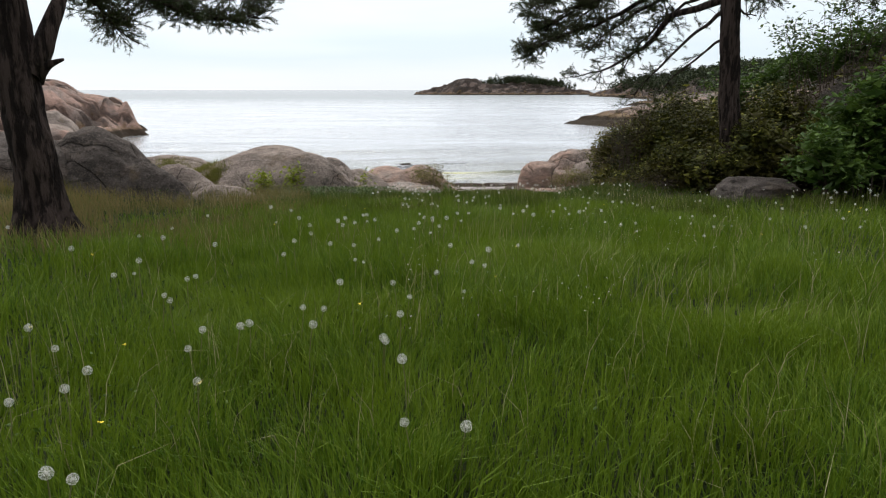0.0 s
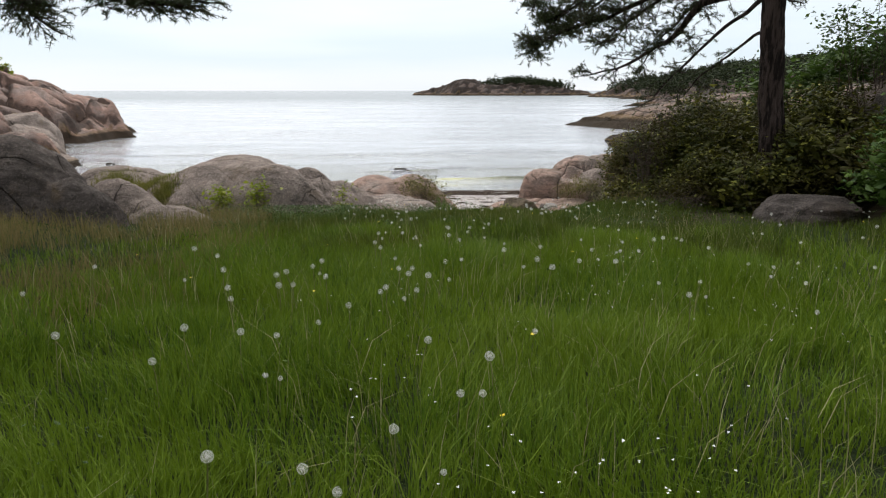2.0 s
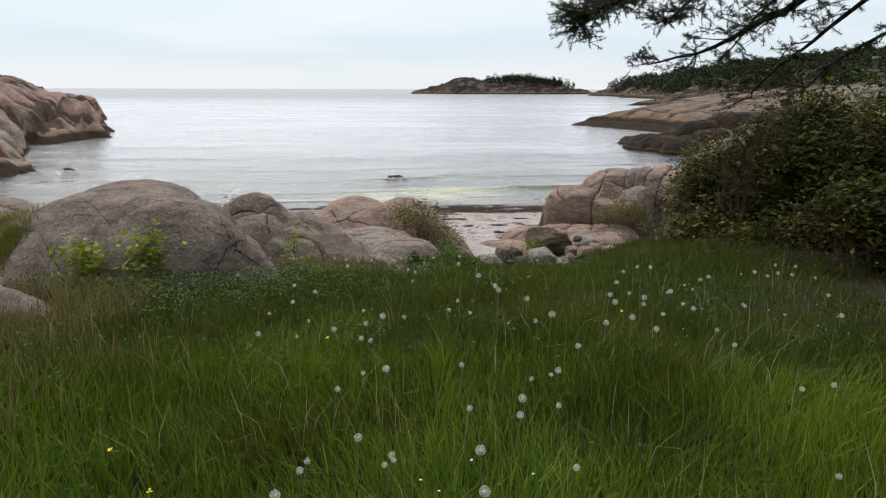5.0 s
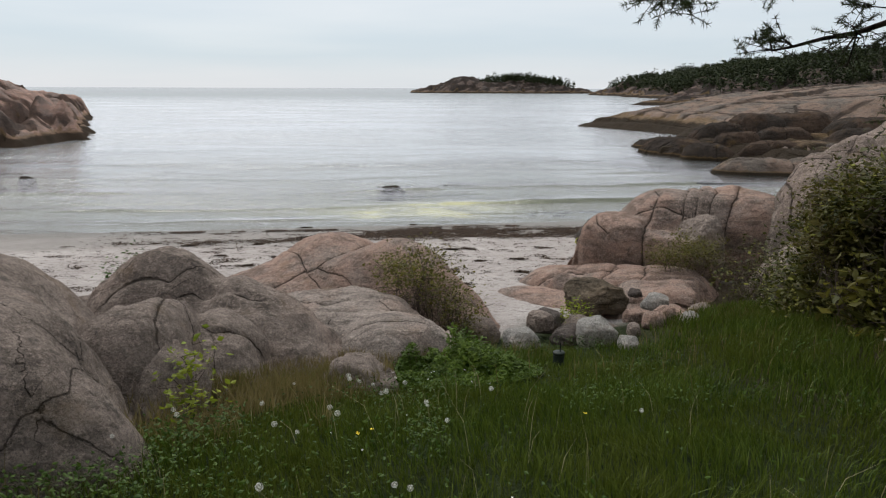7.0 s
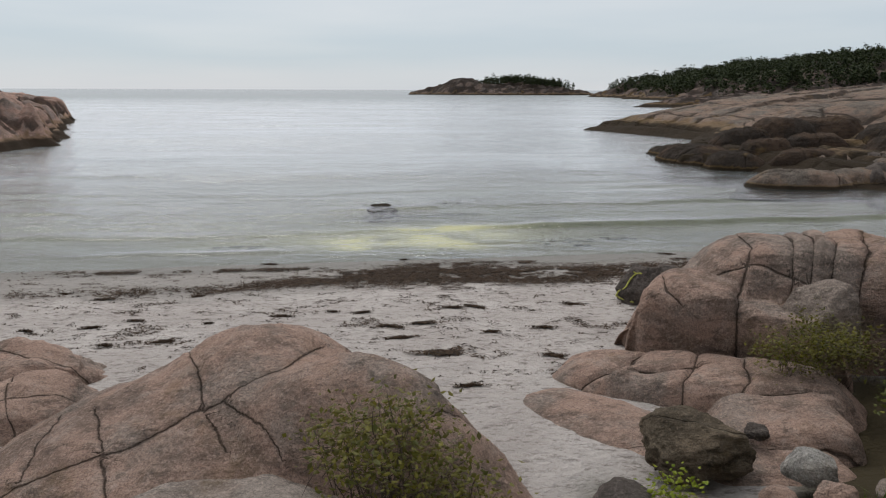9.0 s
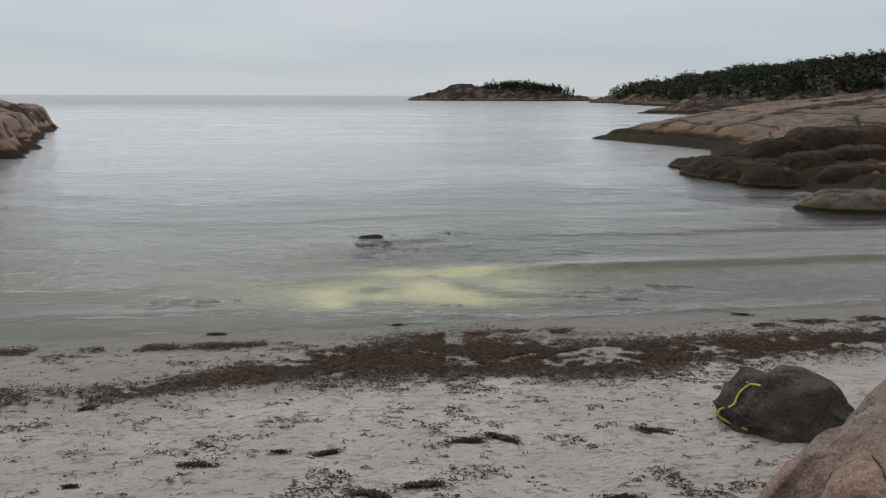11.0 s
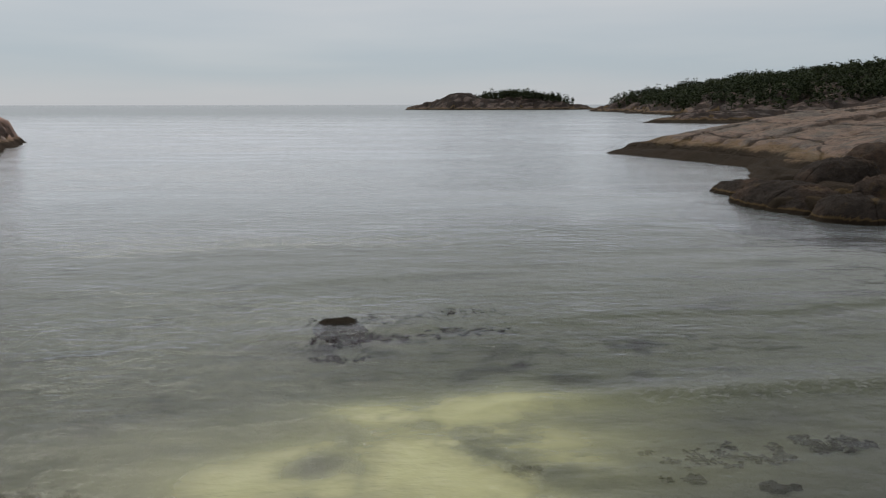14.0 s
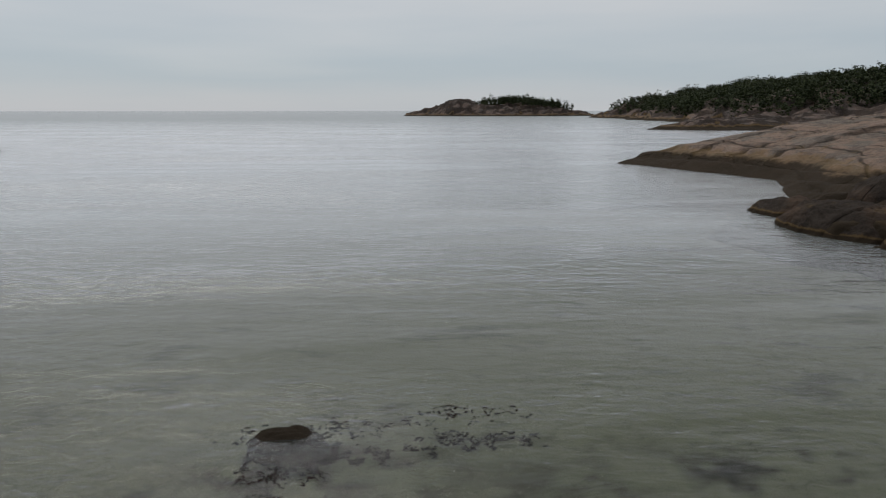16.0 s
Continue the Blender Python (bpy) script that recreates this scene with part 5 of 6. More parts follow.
tagged(new("dry_grass", mesh_of("dry_grass", v, f, m_dry, True)), "thin straw-coloured dry grass between the rocks", "grass", kind="stuff")


def surface_z(x, y):
    """The height of the rock or ground under each place."""
    z = ground_z(x, y)
    for o in [o for o in scene.objects if o.name.split(".")[0] in ("rock", "stone", "boulder") and o.location.y < 20]:
        ax, ay = o.dimensions.x * 0.5, o.dimensions.y * 0.5
        near = np.nonzero((np.abs(x - o.location.x) < ax) & (np.abs(y - o.location.y) < ay))[0]
        for i in near:
            ok, where, _, _ = o.ray_cast(Vector((x[i] - o.location.x, y[i] - o.location.y, 5)), Vector((0, 0, -1)))
            if ok:
                z[i] = max(z[i], where.z + o.location.z)
    return z


def ledge_grass(label, spots, n, tall, material, seed, climb=9.0):
    """Tufts on rock ledges: (x, y, half width, half depth) for each."""
    rg = np.random.RandomState(seed)
    who = rg.randint(0, len(spots), n)
    s = np.asarray(spots, float)[who]
    knot = rg.normal(size=(n // 12 + 1, 2))[rg.randint(0, n // 12 + 1, n)]
    x = s[:, 0] + s[:, 2] * (0.48 * knot[:, 0] + 0.16 * rg.normal(size=n))
    y = s[:, 1] + s[:, 3] * (0.48 * knot[:, 1] + 0.16 * rg.normal(size=n))
    v, f = blades(x, y, tall * (0.5 + 0.8 * rg.rand(n)), 0.0055 * (0.7 + 0.6 * rg.rand(n)), np.zeros((n, 2)), rg)
    rise = surface_z(x, y) - ground_z(x, y)
    v[:, 2] += np.repeat(rise, 5)
    keep = np.nonzero(rise < climb)[0]
    v = v.reshape(-1, 5, 3)[keep].reshape(-1, 3)
    f = f[:len(keep) * 3]
    tagged(new("ledge_grass", mesh_of("ledge_grass", v, f, material, True)), label, "grass", kind="stuff")


ledge_grass("yellowish green grass growing on the rock shoulder", [(-4.85, 12.25, 0.42, 0.3), (-4.35, 11.95, 0.36, 0.28), (-3.95, 11.6, 0.2, 0.22)], 5200, 0.10, m_ledge, 141)
ledge_grass("brownish dry grass in the clefts between the rocks", [(-1.15, 13.35, 0.30, 0.20), (-0.85, 13.60, 0.30, 0.20), (-0.72, 13.95, 0.16, 0.16), (-0.45, 13.70, 0.40, 0.20), (-1.42, 12.95, 0.20, 0.25), (-1.70, 12.75, 0.15, 0.25), (-1.5, 12.35, 0.25, 0.35), (-0.1, 13.85, 0.3, 0.2), (-0.8, 13.15, 0.35, 0.3), (3.1, 15.6, 0.5, 0.4)], 17000, 0.10, m_dry, 142, 0.16)


# ---- leaves ----
def leaves(centres, size, rng, droop=0.0, long=1.5):
    """Small pointed leaves, each a bent diamond, at the places given."""
    n = len(centres)
    a = rng.normal(size=(n, 3))
    a[:, 2] = a[:, 2] * 0.45 - droop
    a /= np.linalg.norm(a, axis=1)[:, None]
    b = np.cross(a, rng.normal(size=(n, 3)) * 0.5 + np.array([0, 0, 1.0]))
    b /= np.linalg.norm(b, axis=1)[:, None] + 1e-9
    nrm = np.cross(a, b)
    s = (size * (0.6 + 0.8 * rng.rand(n)))[:, None]
    v = np.stack([centres - a * s * long * 0.5, centres + b * s * 0.42 + nrm * s * 0.12, centres + a * s * long * 0.5, centres - b * s * 0.42 + nrm * s * 0.12], 1).reshape(-1, 3)
    k = np.arange(n)[:, None] * 4
    return v, np.concatenate([k + [[0, 1, 2]], k + [[0, 2, 3]]], 1).reshape(-1, 3)


def bush(name, label, base, blobs, n, size, material, seed, twig_material=None, stems=14, category="bush", droop=0.1):
    """Stems that fan out from the base into the blobs (x, y, z, radius), and leaves in clumps through them."""
    rg = np.random.RandomState(seed)
    root = new(name)
    root.location = base
    b0 = np.asarray(base, float)
    bl = np.asarray(blobs, float)
    pieces = []
    slim = min(1.0, 0.25 + bl[:, 3].max())
    for k in range(stems):
        o = bl[k % len(bl)]
        end = o[:3] + rg.normal(size=3) * o[3] * 0.45
        start = np.array([o[0], o[1], 0]) * 0.55 + b0 * 0.45 + rg.normal(size=3) * 0.15 * slim ** 2
        start[2] = float(ground_z(start[0], start[1])) - 0.05
        line = curve_line([start, (start + end) / 2 + rg.normal(size=3) * 0.15 * slim ** 2, end], 8, 0.08 * slim ** 2, seed + k)
        pieces.append(tube(line - b0, np.linspace(0.018, 0.004, 8) * slim ** 2, 5))
        for _ in range(5):
            i = rg.randint(3, 8)
            tip = line[i] + rg.normal(size=3) * o[3] * 0.5
            pieces.append(tube(curve_line([line[i], (line[i] + tip) / 2 + rg.normal(size=3) * 0.04, tip], 4) - b0, np.array([0.006, 0.005, 0.004, 0.002]) * slim, 4))
    v, f = joined(pieces)
    part("branchwork", mesh_of("branchwork", v, f, twig_material or m_twig), root)
    weight = bl[:, 3] ** 2
    pick = rg.choice(len(bl), max(20, n // 24), p=weight / weight.sum())
    d = rg.normal(size=(len(pick), 3))
    d /= np.linalg.norm(d, axis=1)[:, None]
    r = bl[pick, 3] * (0.25 + 0.95 * rg.rand(len(pick)) ** 0.8)
    spots = bl[pick, :3] + d * r[:, None] * np.array([1, 1, 0.85])
    if n > 4000:
        gaps = fbm(spots * 1.9, 3, seed) > -0.22
        spots, pick = spots[gaps], pick[gaps]
    who = rg.choice(len(spots), n)
    c = spots[who] + rg.normal(size=(n, 3)) * (0.05 + 0.10 * bl[pick[who], 3])[:, None]
    low = ground_z(c[:, 0], c[:, 1]) + 0.03
    c[:, 2] = np.maximum(c[:, 2], low)
    v, f = leaves(c, size, rg, droop)
    if n > 4000:
        inner = bl[rg.choice(len(bl), n // 7, p=weight / weight.sum())]
        ci = inner[:, :3] + rg.normal(size=(len(inner), 3)) * inner[:, 3:] * 0.36
        ci[:, 2] = np.maximum(ci[:, 2], ground_z(ci[:, 0], ci[:, 1]) + 0.03)
        v, f = joined([(v, f), leaves(ci, size * 2.4, rg, droop)])
    part("foliage", mesh_of("foliage", v - b0, f, material, False), root)
    return tagged(root, label, category)


bush("bush", "dense dark green tangled bush under the pine", (4.3, 13.6, 1.75), [(3.85, 13.9, 2.05, 0.5), (4.3, 13.6, 2.5, 0.6), (3.75, 14.7, 2.1, 0.5), (4.8, 13.2, 2.3, 0.7), (4.6, 14.4, 2.9, 0.55), (5.3, 13.4, 2.6, 0.8), (3.45, 13.6, 1.7, 0.35), (4.2, 14.9, 2.35, 0.55), (3.7, 14.1, 2.55, 0.25), (4.1, 14.2, 2.85, 0.3), (5.0, 14.4, 3.0, 0.5), (5.6, 14.6, 2.6, 0.8), (6.3, 14.2, 2.8, 0.8), (4.6, 15.6, 2.2, 0.7), (5.4, 15.8, 2.3, 0.8)], 46000, 0.038, m_leaf, 101, stems=46)
bush("bush", "low green bramble bush beside the grass", (3.5, 12.9, 1.6), [(3.55, 12.9, 1.7, 0.32), (3.9, 12.6, 1.85, 0.40), (3.4, 13.7, 1.55, 0.35), (4.3, 12.4, 1.9, 0.4), (3.6, 14.6, 1.5, 0.4), (3.7, 15.3, 1.45, 0.4)], 11000, 0.032, m_leaf, 102, stems=26)
bush("bush", "yellowish fringe of low scrub beside the dark bush", (3.3, 13.6, 1.5), [(3.3, 13.9, 1.85, 0.30), (3.4, 14.5, 2.15, 0.32), (3.35, 13.3, 1.65, 0.28), (3.2, 12.8, 1.55, 0.22), (3.6, 14.9, 2.4, 0.3)], 4200, 0.028, m_leaf_yellow, 117, stems=30)
bush("shrub", "brown tangle of dead bramble stems below the bush", (3.2, 12.2, 1.6), [(2.95, 12.6, 1.62, 0.22), (3.2, 12.0, 1.72, 0.25), (3.5, 11.7, 1.85, 0.25), (3.0, 13.1, 1.5, 0.22), (3.8, 11.5, 1.95, 0.25)], 50, 0.02, m_leaf_yellow, 118, stems=60, category="shrub")
bush("bush", "broad-leaved green bush below the rocky bank", (5.6, 9.6, 2.1), [(5.3, 9.3, 2.5, 0.45), (5.8, 9.7, 2.9, 0.55), (6.3, 10.0, 2.6, 0.6), (6.0, 9.4, 3.4, 0.45), (6.6, 9.4, 3.1, 0.5)], 6500, 0.065, m_leaf_bright, 103, stems=18)
bush("bush", "leafy bushes covering the top of the bank", (7.6, 13.2, 3.6), [(6.2, 13.4, 3.6, 0.5), (6.9, 13.5, 3.9, 0.55), (7.6, 13.3, 4.2, 0.6), (8.4, 13.2, 4.3, 0.65), (9.2, 13.0, 4.5, 0.7), (5.8, 14.0, 3.5, 0.5), (10.2, 13.2, 4.6, 0.8)], 13000, 0.050, m_leaf_bright, 104, stems=26)
bush("bush", "dark undergrowth in the shade of the bank", (6.2, 11.4, 2.4), [(5.6, 11.6, 2.4, 0.5), (6.3, 11.4, 2.6, 0.6), (7.1, 11.3, 2.8, 0.6), (5.2, 12.3, 2.4, 0.55), (6.0, 12.4, 3.0, 0.6), (7.4, 12.2, 3.3, 0.6), (8.4, 11.6, 3.1, 0.7)], 24000, 0.045, m_leaf, 105, stems=26)
bush("bush", "leafy undergrowth around the foot of the pine", (4.8, 11.3, 2.0), [(4.9, 11.25, 2.35, 0.40), (4.45, 11.35, 2.15, 0.40), (5.4, 11.2, 2.45, 0.45), (4.15, 12.0, 2.2, 0.45), (5.1, 11.3, 2.8, 0.30), (5.9, 11.0, 2.4, 0.4)], 9000, 0.042, m_leaf, 111, stems=24)
bush("sapling", "leafy young tree reaching over the bank", (6.9, 12.2, 3.0), [(6.0, 12.2, 4.45, 0.35), (6.7, 12.3, 4.75, 0.40), (7.4, 12.3, 4.6, 0.45), (7.0, 12.0, 5.2, 0.35), (8.2, 12.4, 4.9, 0.5), (8.0, 12.2, 5.4, 0.4), (6.4, 12.1, 4.1, 0.35), (7.7, 12.2, 5.0, 0.4)], 1900, 0.05, m_leaf_bright, 116, stems=34, category="tree")
bush("bush", "yellowish green bush growing out of a cleft in the slab", (-0.15, 15.5, 1.0), [(-0.5, 15.55, 1.60, 0.28), (-0.15, 15.55, 1.50, 0.30), (0.1, 15.45, 1.28, 0.28), (-0.3, 15.4, 1.68, 0.26), (0.2, 15.3, 1.1, 0.22)], 3000, 0.025, m_leaf_yellow, 106, stems=44)
bush("bush", "low yellowish juniper on the rock ledge", (3.4, 17.95, 0.9), [(3.12, 17.95, 1.15, 0.2), (3.4, 17.9, 1.25, 0.24), (3.7, 17.9, 1.2, 0.2)], 2600, 0.022, m_leaf_yellow, 107, stems=14)
bush("sapling", "thin young sapling with fresh green leaves", (-1.42, 12.15, 1.6), [(-1.42, 12.15, 1.80, 0.10), (-1.40, 12.16, 1.98, 0.08), (-1.42, 12.15, 2.1, 0.05)], 190, 0.030, m_leaf_fresh, 108, stems=5, category="sapling")
bush("sapling", "spindly young sapling in front of the dome", (-2.45, 11.15, 1.75), [(-2.45, 11.15, 2.0, 0.14), (-2.40, 11.15, 2.2, 0.12)], 420, 0.042, m_leaf_fresh, 109, stems=4, category="sapling")
bush("sapling", "spindly young sapling in front of the dome", (-2.9, 11.05, 1.75), [(-2.9, 11.05, 1.95, 0.13), (-2.95, 11.05, 2.1, 0.1)], 340, 0.042, m_leaf_fresh, 110, stems=4, category="sapling")


# Shrub added to stand in for the deep shade in the cleft.
bush("shrub", "dark leafy shrub added to darken the shaded cleft beside the ledge", (4.0, 17.0, 0.85), [(3.75, 17.1, 1.05, 0.26), (4.1, 17.3, 1.2, 0.32), (4.0, 16.7, 1.1, 0.28), (3.7, 16.5, 1.0, 0.22)], 1100, 0.035, m_leaf, 119, stems=26, category="shrub")
bush("shrub", "bare leafless shrub beside the ledge", (3.45, 16.5, 0.95), [(3.35, 16.5, 1.35, 0.2), (3.6, 16.5, 1.35, 0.2), (3.5, 16.45, 1.55, 0.16), (3.9, 16.7, 1.4, 0.2)], 40, 0.02, m_leaf, 112, stems=22, category="shrub")
bush("shrub", "reddish brown leafless thicket standing before the bushes", (3.75, 13.6, 1.7), [(3.6, 13.6, 2.9, 0.32), (3.85, 13.7, 3.15, 0.30), (4.1, 13.8, 3.3, 0.30), (3.5, 13.5, 2.6, 0.3), (3.9, 13.6, 2.8, 0.35)], 60, 0.02, m_leaf, 115, stems=42, category="shrub")
bush("tuft", "small bright green plant between the stones", (1.42, 15.98, 0.85), [(1.42, 15.98, 1.05, 0.10), (1.5, 15.95, 1.0, 0.08)], 260, 0.025, m_leaf_fresh, 113, stems=6, category="plant")
bush("tuft", "small green plant on top of the grey rock", (-2.88, 14.5, 1.7), [(-2.88, 14.5, 1.84, 0.09), (-2.72, 14.55, 1.92, 0.07)], 260, 0.025, m_leaf_bright, 114, stems=6, category="plant")


# ---- pines ----
def needles(spots, dirs, rng, n=26, long=0.050, wide=0.0037):
    """Tufts of stiff needles, each a thin triangle."""
    k = len(spots)
    c = np.repeat(spots, n, 0)
    a = np.repeat(dirs, n, 0) * 0.40 + rng.normal(size=(k * n, 3)) * 0.95
    a /= np.linalg.norm(a, axis=1)[:, None]
    s = np.cross(a, rng.normal(size=(k * n, 3)))
    s /= np.linalg.norm(s, axis=1)[:, None] + 1e-9
    c = c - np.repeat(dirs, n, 0) * (rng.rand(k * n) * 0.10)[:, None]
    ln = (long * (0.7 + 0.6 * rng.rand(k * n)))[:, None]
    v = np.stack([c - s * wide, c + s * wide, c + a * ln], 1).reshape(-1, 3)
    return v, np.arange(k * n * 3).reshape(-1, 3)


def pine(label, base, trunk, radii, limbs, seed, twigs=26, needle=26, spread=0.5):
    """A pine from its trunk line and its limbs: (places, thickness, share of needles)."""
    rg = np.random.RandomState(seed)
    root = new("pine_tree")
    root.location = base
    b0 = np.asarray(base, float)
    line = curve_line(trunk, 90, 0.03, seed)
    rad = np.interp(np.linspace(0, 1, 90), np.linspace(0, 1, len(radii)), radii)
    sides = 40
    v, f = tube(line - b0, rad, sides)
    ang = np.tile(np.arange(sides) / sides * 2 * np.pi, 90)
    q = np.stack([np.cos(ang) * 2.6, np.sin(ang) * 2.6, v[:, 2] * 1.5], 1)
    ridge = np.abs(fbm(q * 1.4, 3, seed))
    out = v - np.repeat(line - b0, sides, 0)
    v = v + out * (0.34 * np.minimum(ridge, 0.45) - 0.08)[:, None]
    flare = np.exp(-np.clip(v[:, 2], 0, 9) / 0.16) * (0.45 + 0.5 * np.sin(ang * 5 + seed))
    v = v + out * np.array([1, 1, 0]) * (np.clip(flare, 0, 1) * 0.75)[:, None]
    part("trunk", mesh_of("trunk", v, f, m_bark, True, {"crack": step(0.12, 0.0, ridge)}), root, "furrowed grey-brown bark")
    spots, dirs = [], []
    for k, (pts, thick, share) in enumerate(limbs):
        ln = curve_line(pts, 16, 0.07, seed + k)
        bough = tube(ln - b0, np.linspace(thick, 0.008, 16), 8, 0.15, seed)
        pieces = []
        for _ in range(int(twigs * share)):
            i = rg.randint(4, 16)
            along = ln[i] - ln[i - 1]
            along /= np.linalg.norm(along) + 1e-9
            d = along * 0.7 + rg.normal(size=3) * np.array([0.9, 0.9, 0.30])
            d /= np.linalg.norm(d)
            reach = rg.uniform(0.35, 1.0) * spread * (1.25 - 0.5 * i / 16)
            end = ln[i] + d * reach + np.array([0, 0, 0.08 * reach])
            tw = curve_line([ln[i], (ln[i] + end) / 2 + rg.normal(size=3) * 0.05, end], 6)
            pieces.append(tube(tw - b0, np.linspace(0.009, 0.003, 6), 4))
            for _ in range(8):
                j = rg.randint(1, 6)
                d2 = d + rg.normal(size=3) * np.array([0.8, 0.8, 0.5]) + np.array([0, 0, 0.25])
                d2 /= np.linalg.norm(d2)
                e2 = tw[j] + d2 * rg.uniform(0.08, 0.28)
                pieces.append(tube(np.stack([tw[j], (tw[j] + e2) / 2, e2]) - b0, [0.004, 0.003, 0.002], 3))
                spots.append(e2)
                dirs.append(d2)
            spots.append(end)
            dirs.append(d)
        limb = part("limb", mesh_of("limb", bough[0], bough[1], m_bark, True, {"crack": np.zeros(len(bough[0]))}), root)
        if pieces:
            lv, lf = joined(pieces)
            part("brushwood", mesh_of("brushwood", lv, lf, m_bark, True, {"crack": np.zeros(len(lv))}), limb, "thin bare twigs")["kind"] = "stuff"
    v, f = needles(np.array(spots) - b0, np.array(dirs), rg, needle)
    part("foliage", mesh_of("foliage", v, f, m_needle, False), root, "dark green needle tufts")
    return tagged(root, label, "tree")


def crown_limbs(cx, cy, z0, z1, n, reach, rg):
    out = []
    for k in range(n):
        a, z = k * 2.4 + rg.uniform(-0.3, 0.3), z0 + (z1 - z0) * k / n
        r = reach * (1.1 - 0.55 * k / n)
        out.append(([(cx, cy, z), (cx + math.cos(a) * r * 0.5, cy + math.sin(a) * r * 0.5, z + 0.25), (cx + math.cos(a) * r, cy + math.sin(a) * r, z + 0.1)], 0.06, 0.3))
    return out


rg = np.random.RandomState(7)
pine("tall pine with a dark trunk and drooping lower limbs above bushes", (4.98, 11.75, 1.95), [(4.98, 11.75, 1.9), (4.82, 11.75, 3.5), (4.68, 11.78, 5.2), (4.5, 11.8, 9.2)], [0.20, 0.165, 0.155, 0.15, 0.12, 0.07],
     [([(4.62, 11.8, 4.95), (4.1, 12.6, 4.75), (3.75, 13.4, 4.25), (3.3, 14.2, 3.95), (2.7, 14.6, 3.75)], 0.07, 0.9),
      ([(4.62, 11.8, 5.3), (3.9, 12.8, 5.2), (3.0, 13.8, 4.75), (2.2, 14.2, 4.45), (1.75, 14.3, 4.25)], 0.065, 2.2),
      ([(4.62, 11.8, 5.7), (3.8, 13.0, 5.75), (2.9, 14.2, 5.25), (2.2, 15.0, 4.8)], 0.06, 2.2),
      ([(4.62, 11.8, 5.5), (4.2, 13.2, 5.3), (3.6, 14.6, 4.8), (3.2, 15.6, 4.4)], 0.06, 1.8),
      ([(4.62, 11.8, 6.0), (3.6, 12.4, 6.0), (2.6, 12.9, 5.5), (1.9, 13.2, 5.1)], 0.06, 2.0),
      ([(4.65, 11.8, 4.8), (4.3, 12.9, 4.3), (4.05, 13.7, 3.8), (3.9, 14.2, 3.35)], 0.035, 0.35),
      ([(4.62, 11.8, 5.1), (4.2, 12.9, 4.9), (3.9, 13.9, 4.4), (3.7, 14.6, 3.9)], 0.035, 0.5),
      ([(4.62, 11.8, 5.9), (3.9, 13.3, 5.7), (3.0, 14.5, 5.1), (2.4, 15.3, 4.55)], 0.05, 2.4),
      ([(4.62, 11.8, 6.2), (3.4, 13.0, 6.0), (2.3, 13.8, 5.5), (1.7, 14.1, 5.0)], 0.05, 2.4),
      ([(4.62, 11.8, 5.4), (3.5, 12.6, 5.35), (2.7, 13.4, 5.05), (2.0, 13.8, 4.7)], 0.045, 1.8),
      ([(4.7, 11.8, 4.3), (4.4, 12.8, 3.9), (4.2, 13.6, 3.4)], 0.025, 0.2),
      ([(4.66, 11.75, 4.85), (5.0, 11.9, 4.72), (5.25, 12.0, 4.7)], 0.03, 0.1),
      ([(4.65, 11.8, 5.9), (5.6, 12.0, 5.8), (6.6, 12.2, 5.4), (7.4, 12.3, 5.15)], 0.05, 1.6),
      ([(4.65, 11.8, 5.6), (5.4, 12.9, 5.5), (6.2, 13.8, 5.2)], 0.045, 1.6),
      ([(4.65, 11.8, 6.1), (5.8, 11.2, 5.9), (6.9, 10.8, 5.45), (7.6, 10.6, 5.1)], 0.05, 2.4),
      ([(4.65, 11.8, 5.8), (5.3, 11.0, 5.5), (5.9, 10.4, 5.1), (6.4, 10.1, 4.85)], 0.04, 1.6),
      ([(4.65, 11.8, 6.3), (6.0, 12.6, 6.0), (7.4, 13.2, 5.6), (8.4, 13.6, 5.4)], 0.05, 2.2)] + crown_limbs(4.6, 11.8, 6.4, 9.2, 10, 2.3, rg), 201, 36, 28)
pine("old pine with thick furrowed trunk, forked, at the meadow's edge", (-3.80, 6.4, 2.12), [(-3.80, 6.4, 2.05), (-3.87, 6.42, 3.0), (-3.91, 6.45, 4.2), (-4.0, 6.5, 8.0)], [0.26, 0.195, 0.18, 0.17, 0.14, 0.09],
     [([(-3.80, 6.46, 3.62), (-3.62, 6.55, 3.95), (-3.50, 6.7, 4.5), (-3.42, 6.8, 5.6)], 0.125, 0.0),
      ([(-3.50, 6.7, 4.5), (-3.8, 8.2, 4.75), (-3.7, 9.4, 4.65), (-3.3, 9.9, 4.5), (-2.75, 10.1, 4.5)], 0.05, 2.6),
      ([(-3.45, 6.8, 4.9), (-4.2, 8.2, 4.9), (-4.5, 9.3, 4.6), (-4.6, 10.0, 4.35)], 0.045, 2.2),
      ([(-3.45, 6.8, 5.0), (-3.2, 8.2, 5.0), (-2.7, 9.3, 4.85), (-2.45, 9.7, 4.72)], 0.04, 1.6),
      ([(-3.45, 6.8, 5.1), (-3.6, 8.6, 5.2), (-3.9, 10.0, 4.95), (-4.1, 10.8, 4.75)], 0.04, 2.0),
      ([(-3.80, 6.5, 3.60), (-3.66, 6.46, 3.68), (-3.48, 6.44, 3.75)], 0.085, 0.0)] + crown_limbs(-3.9, 6.5, 5.6, 8.0, 8, 2.2, rg), 202, 38, 28)

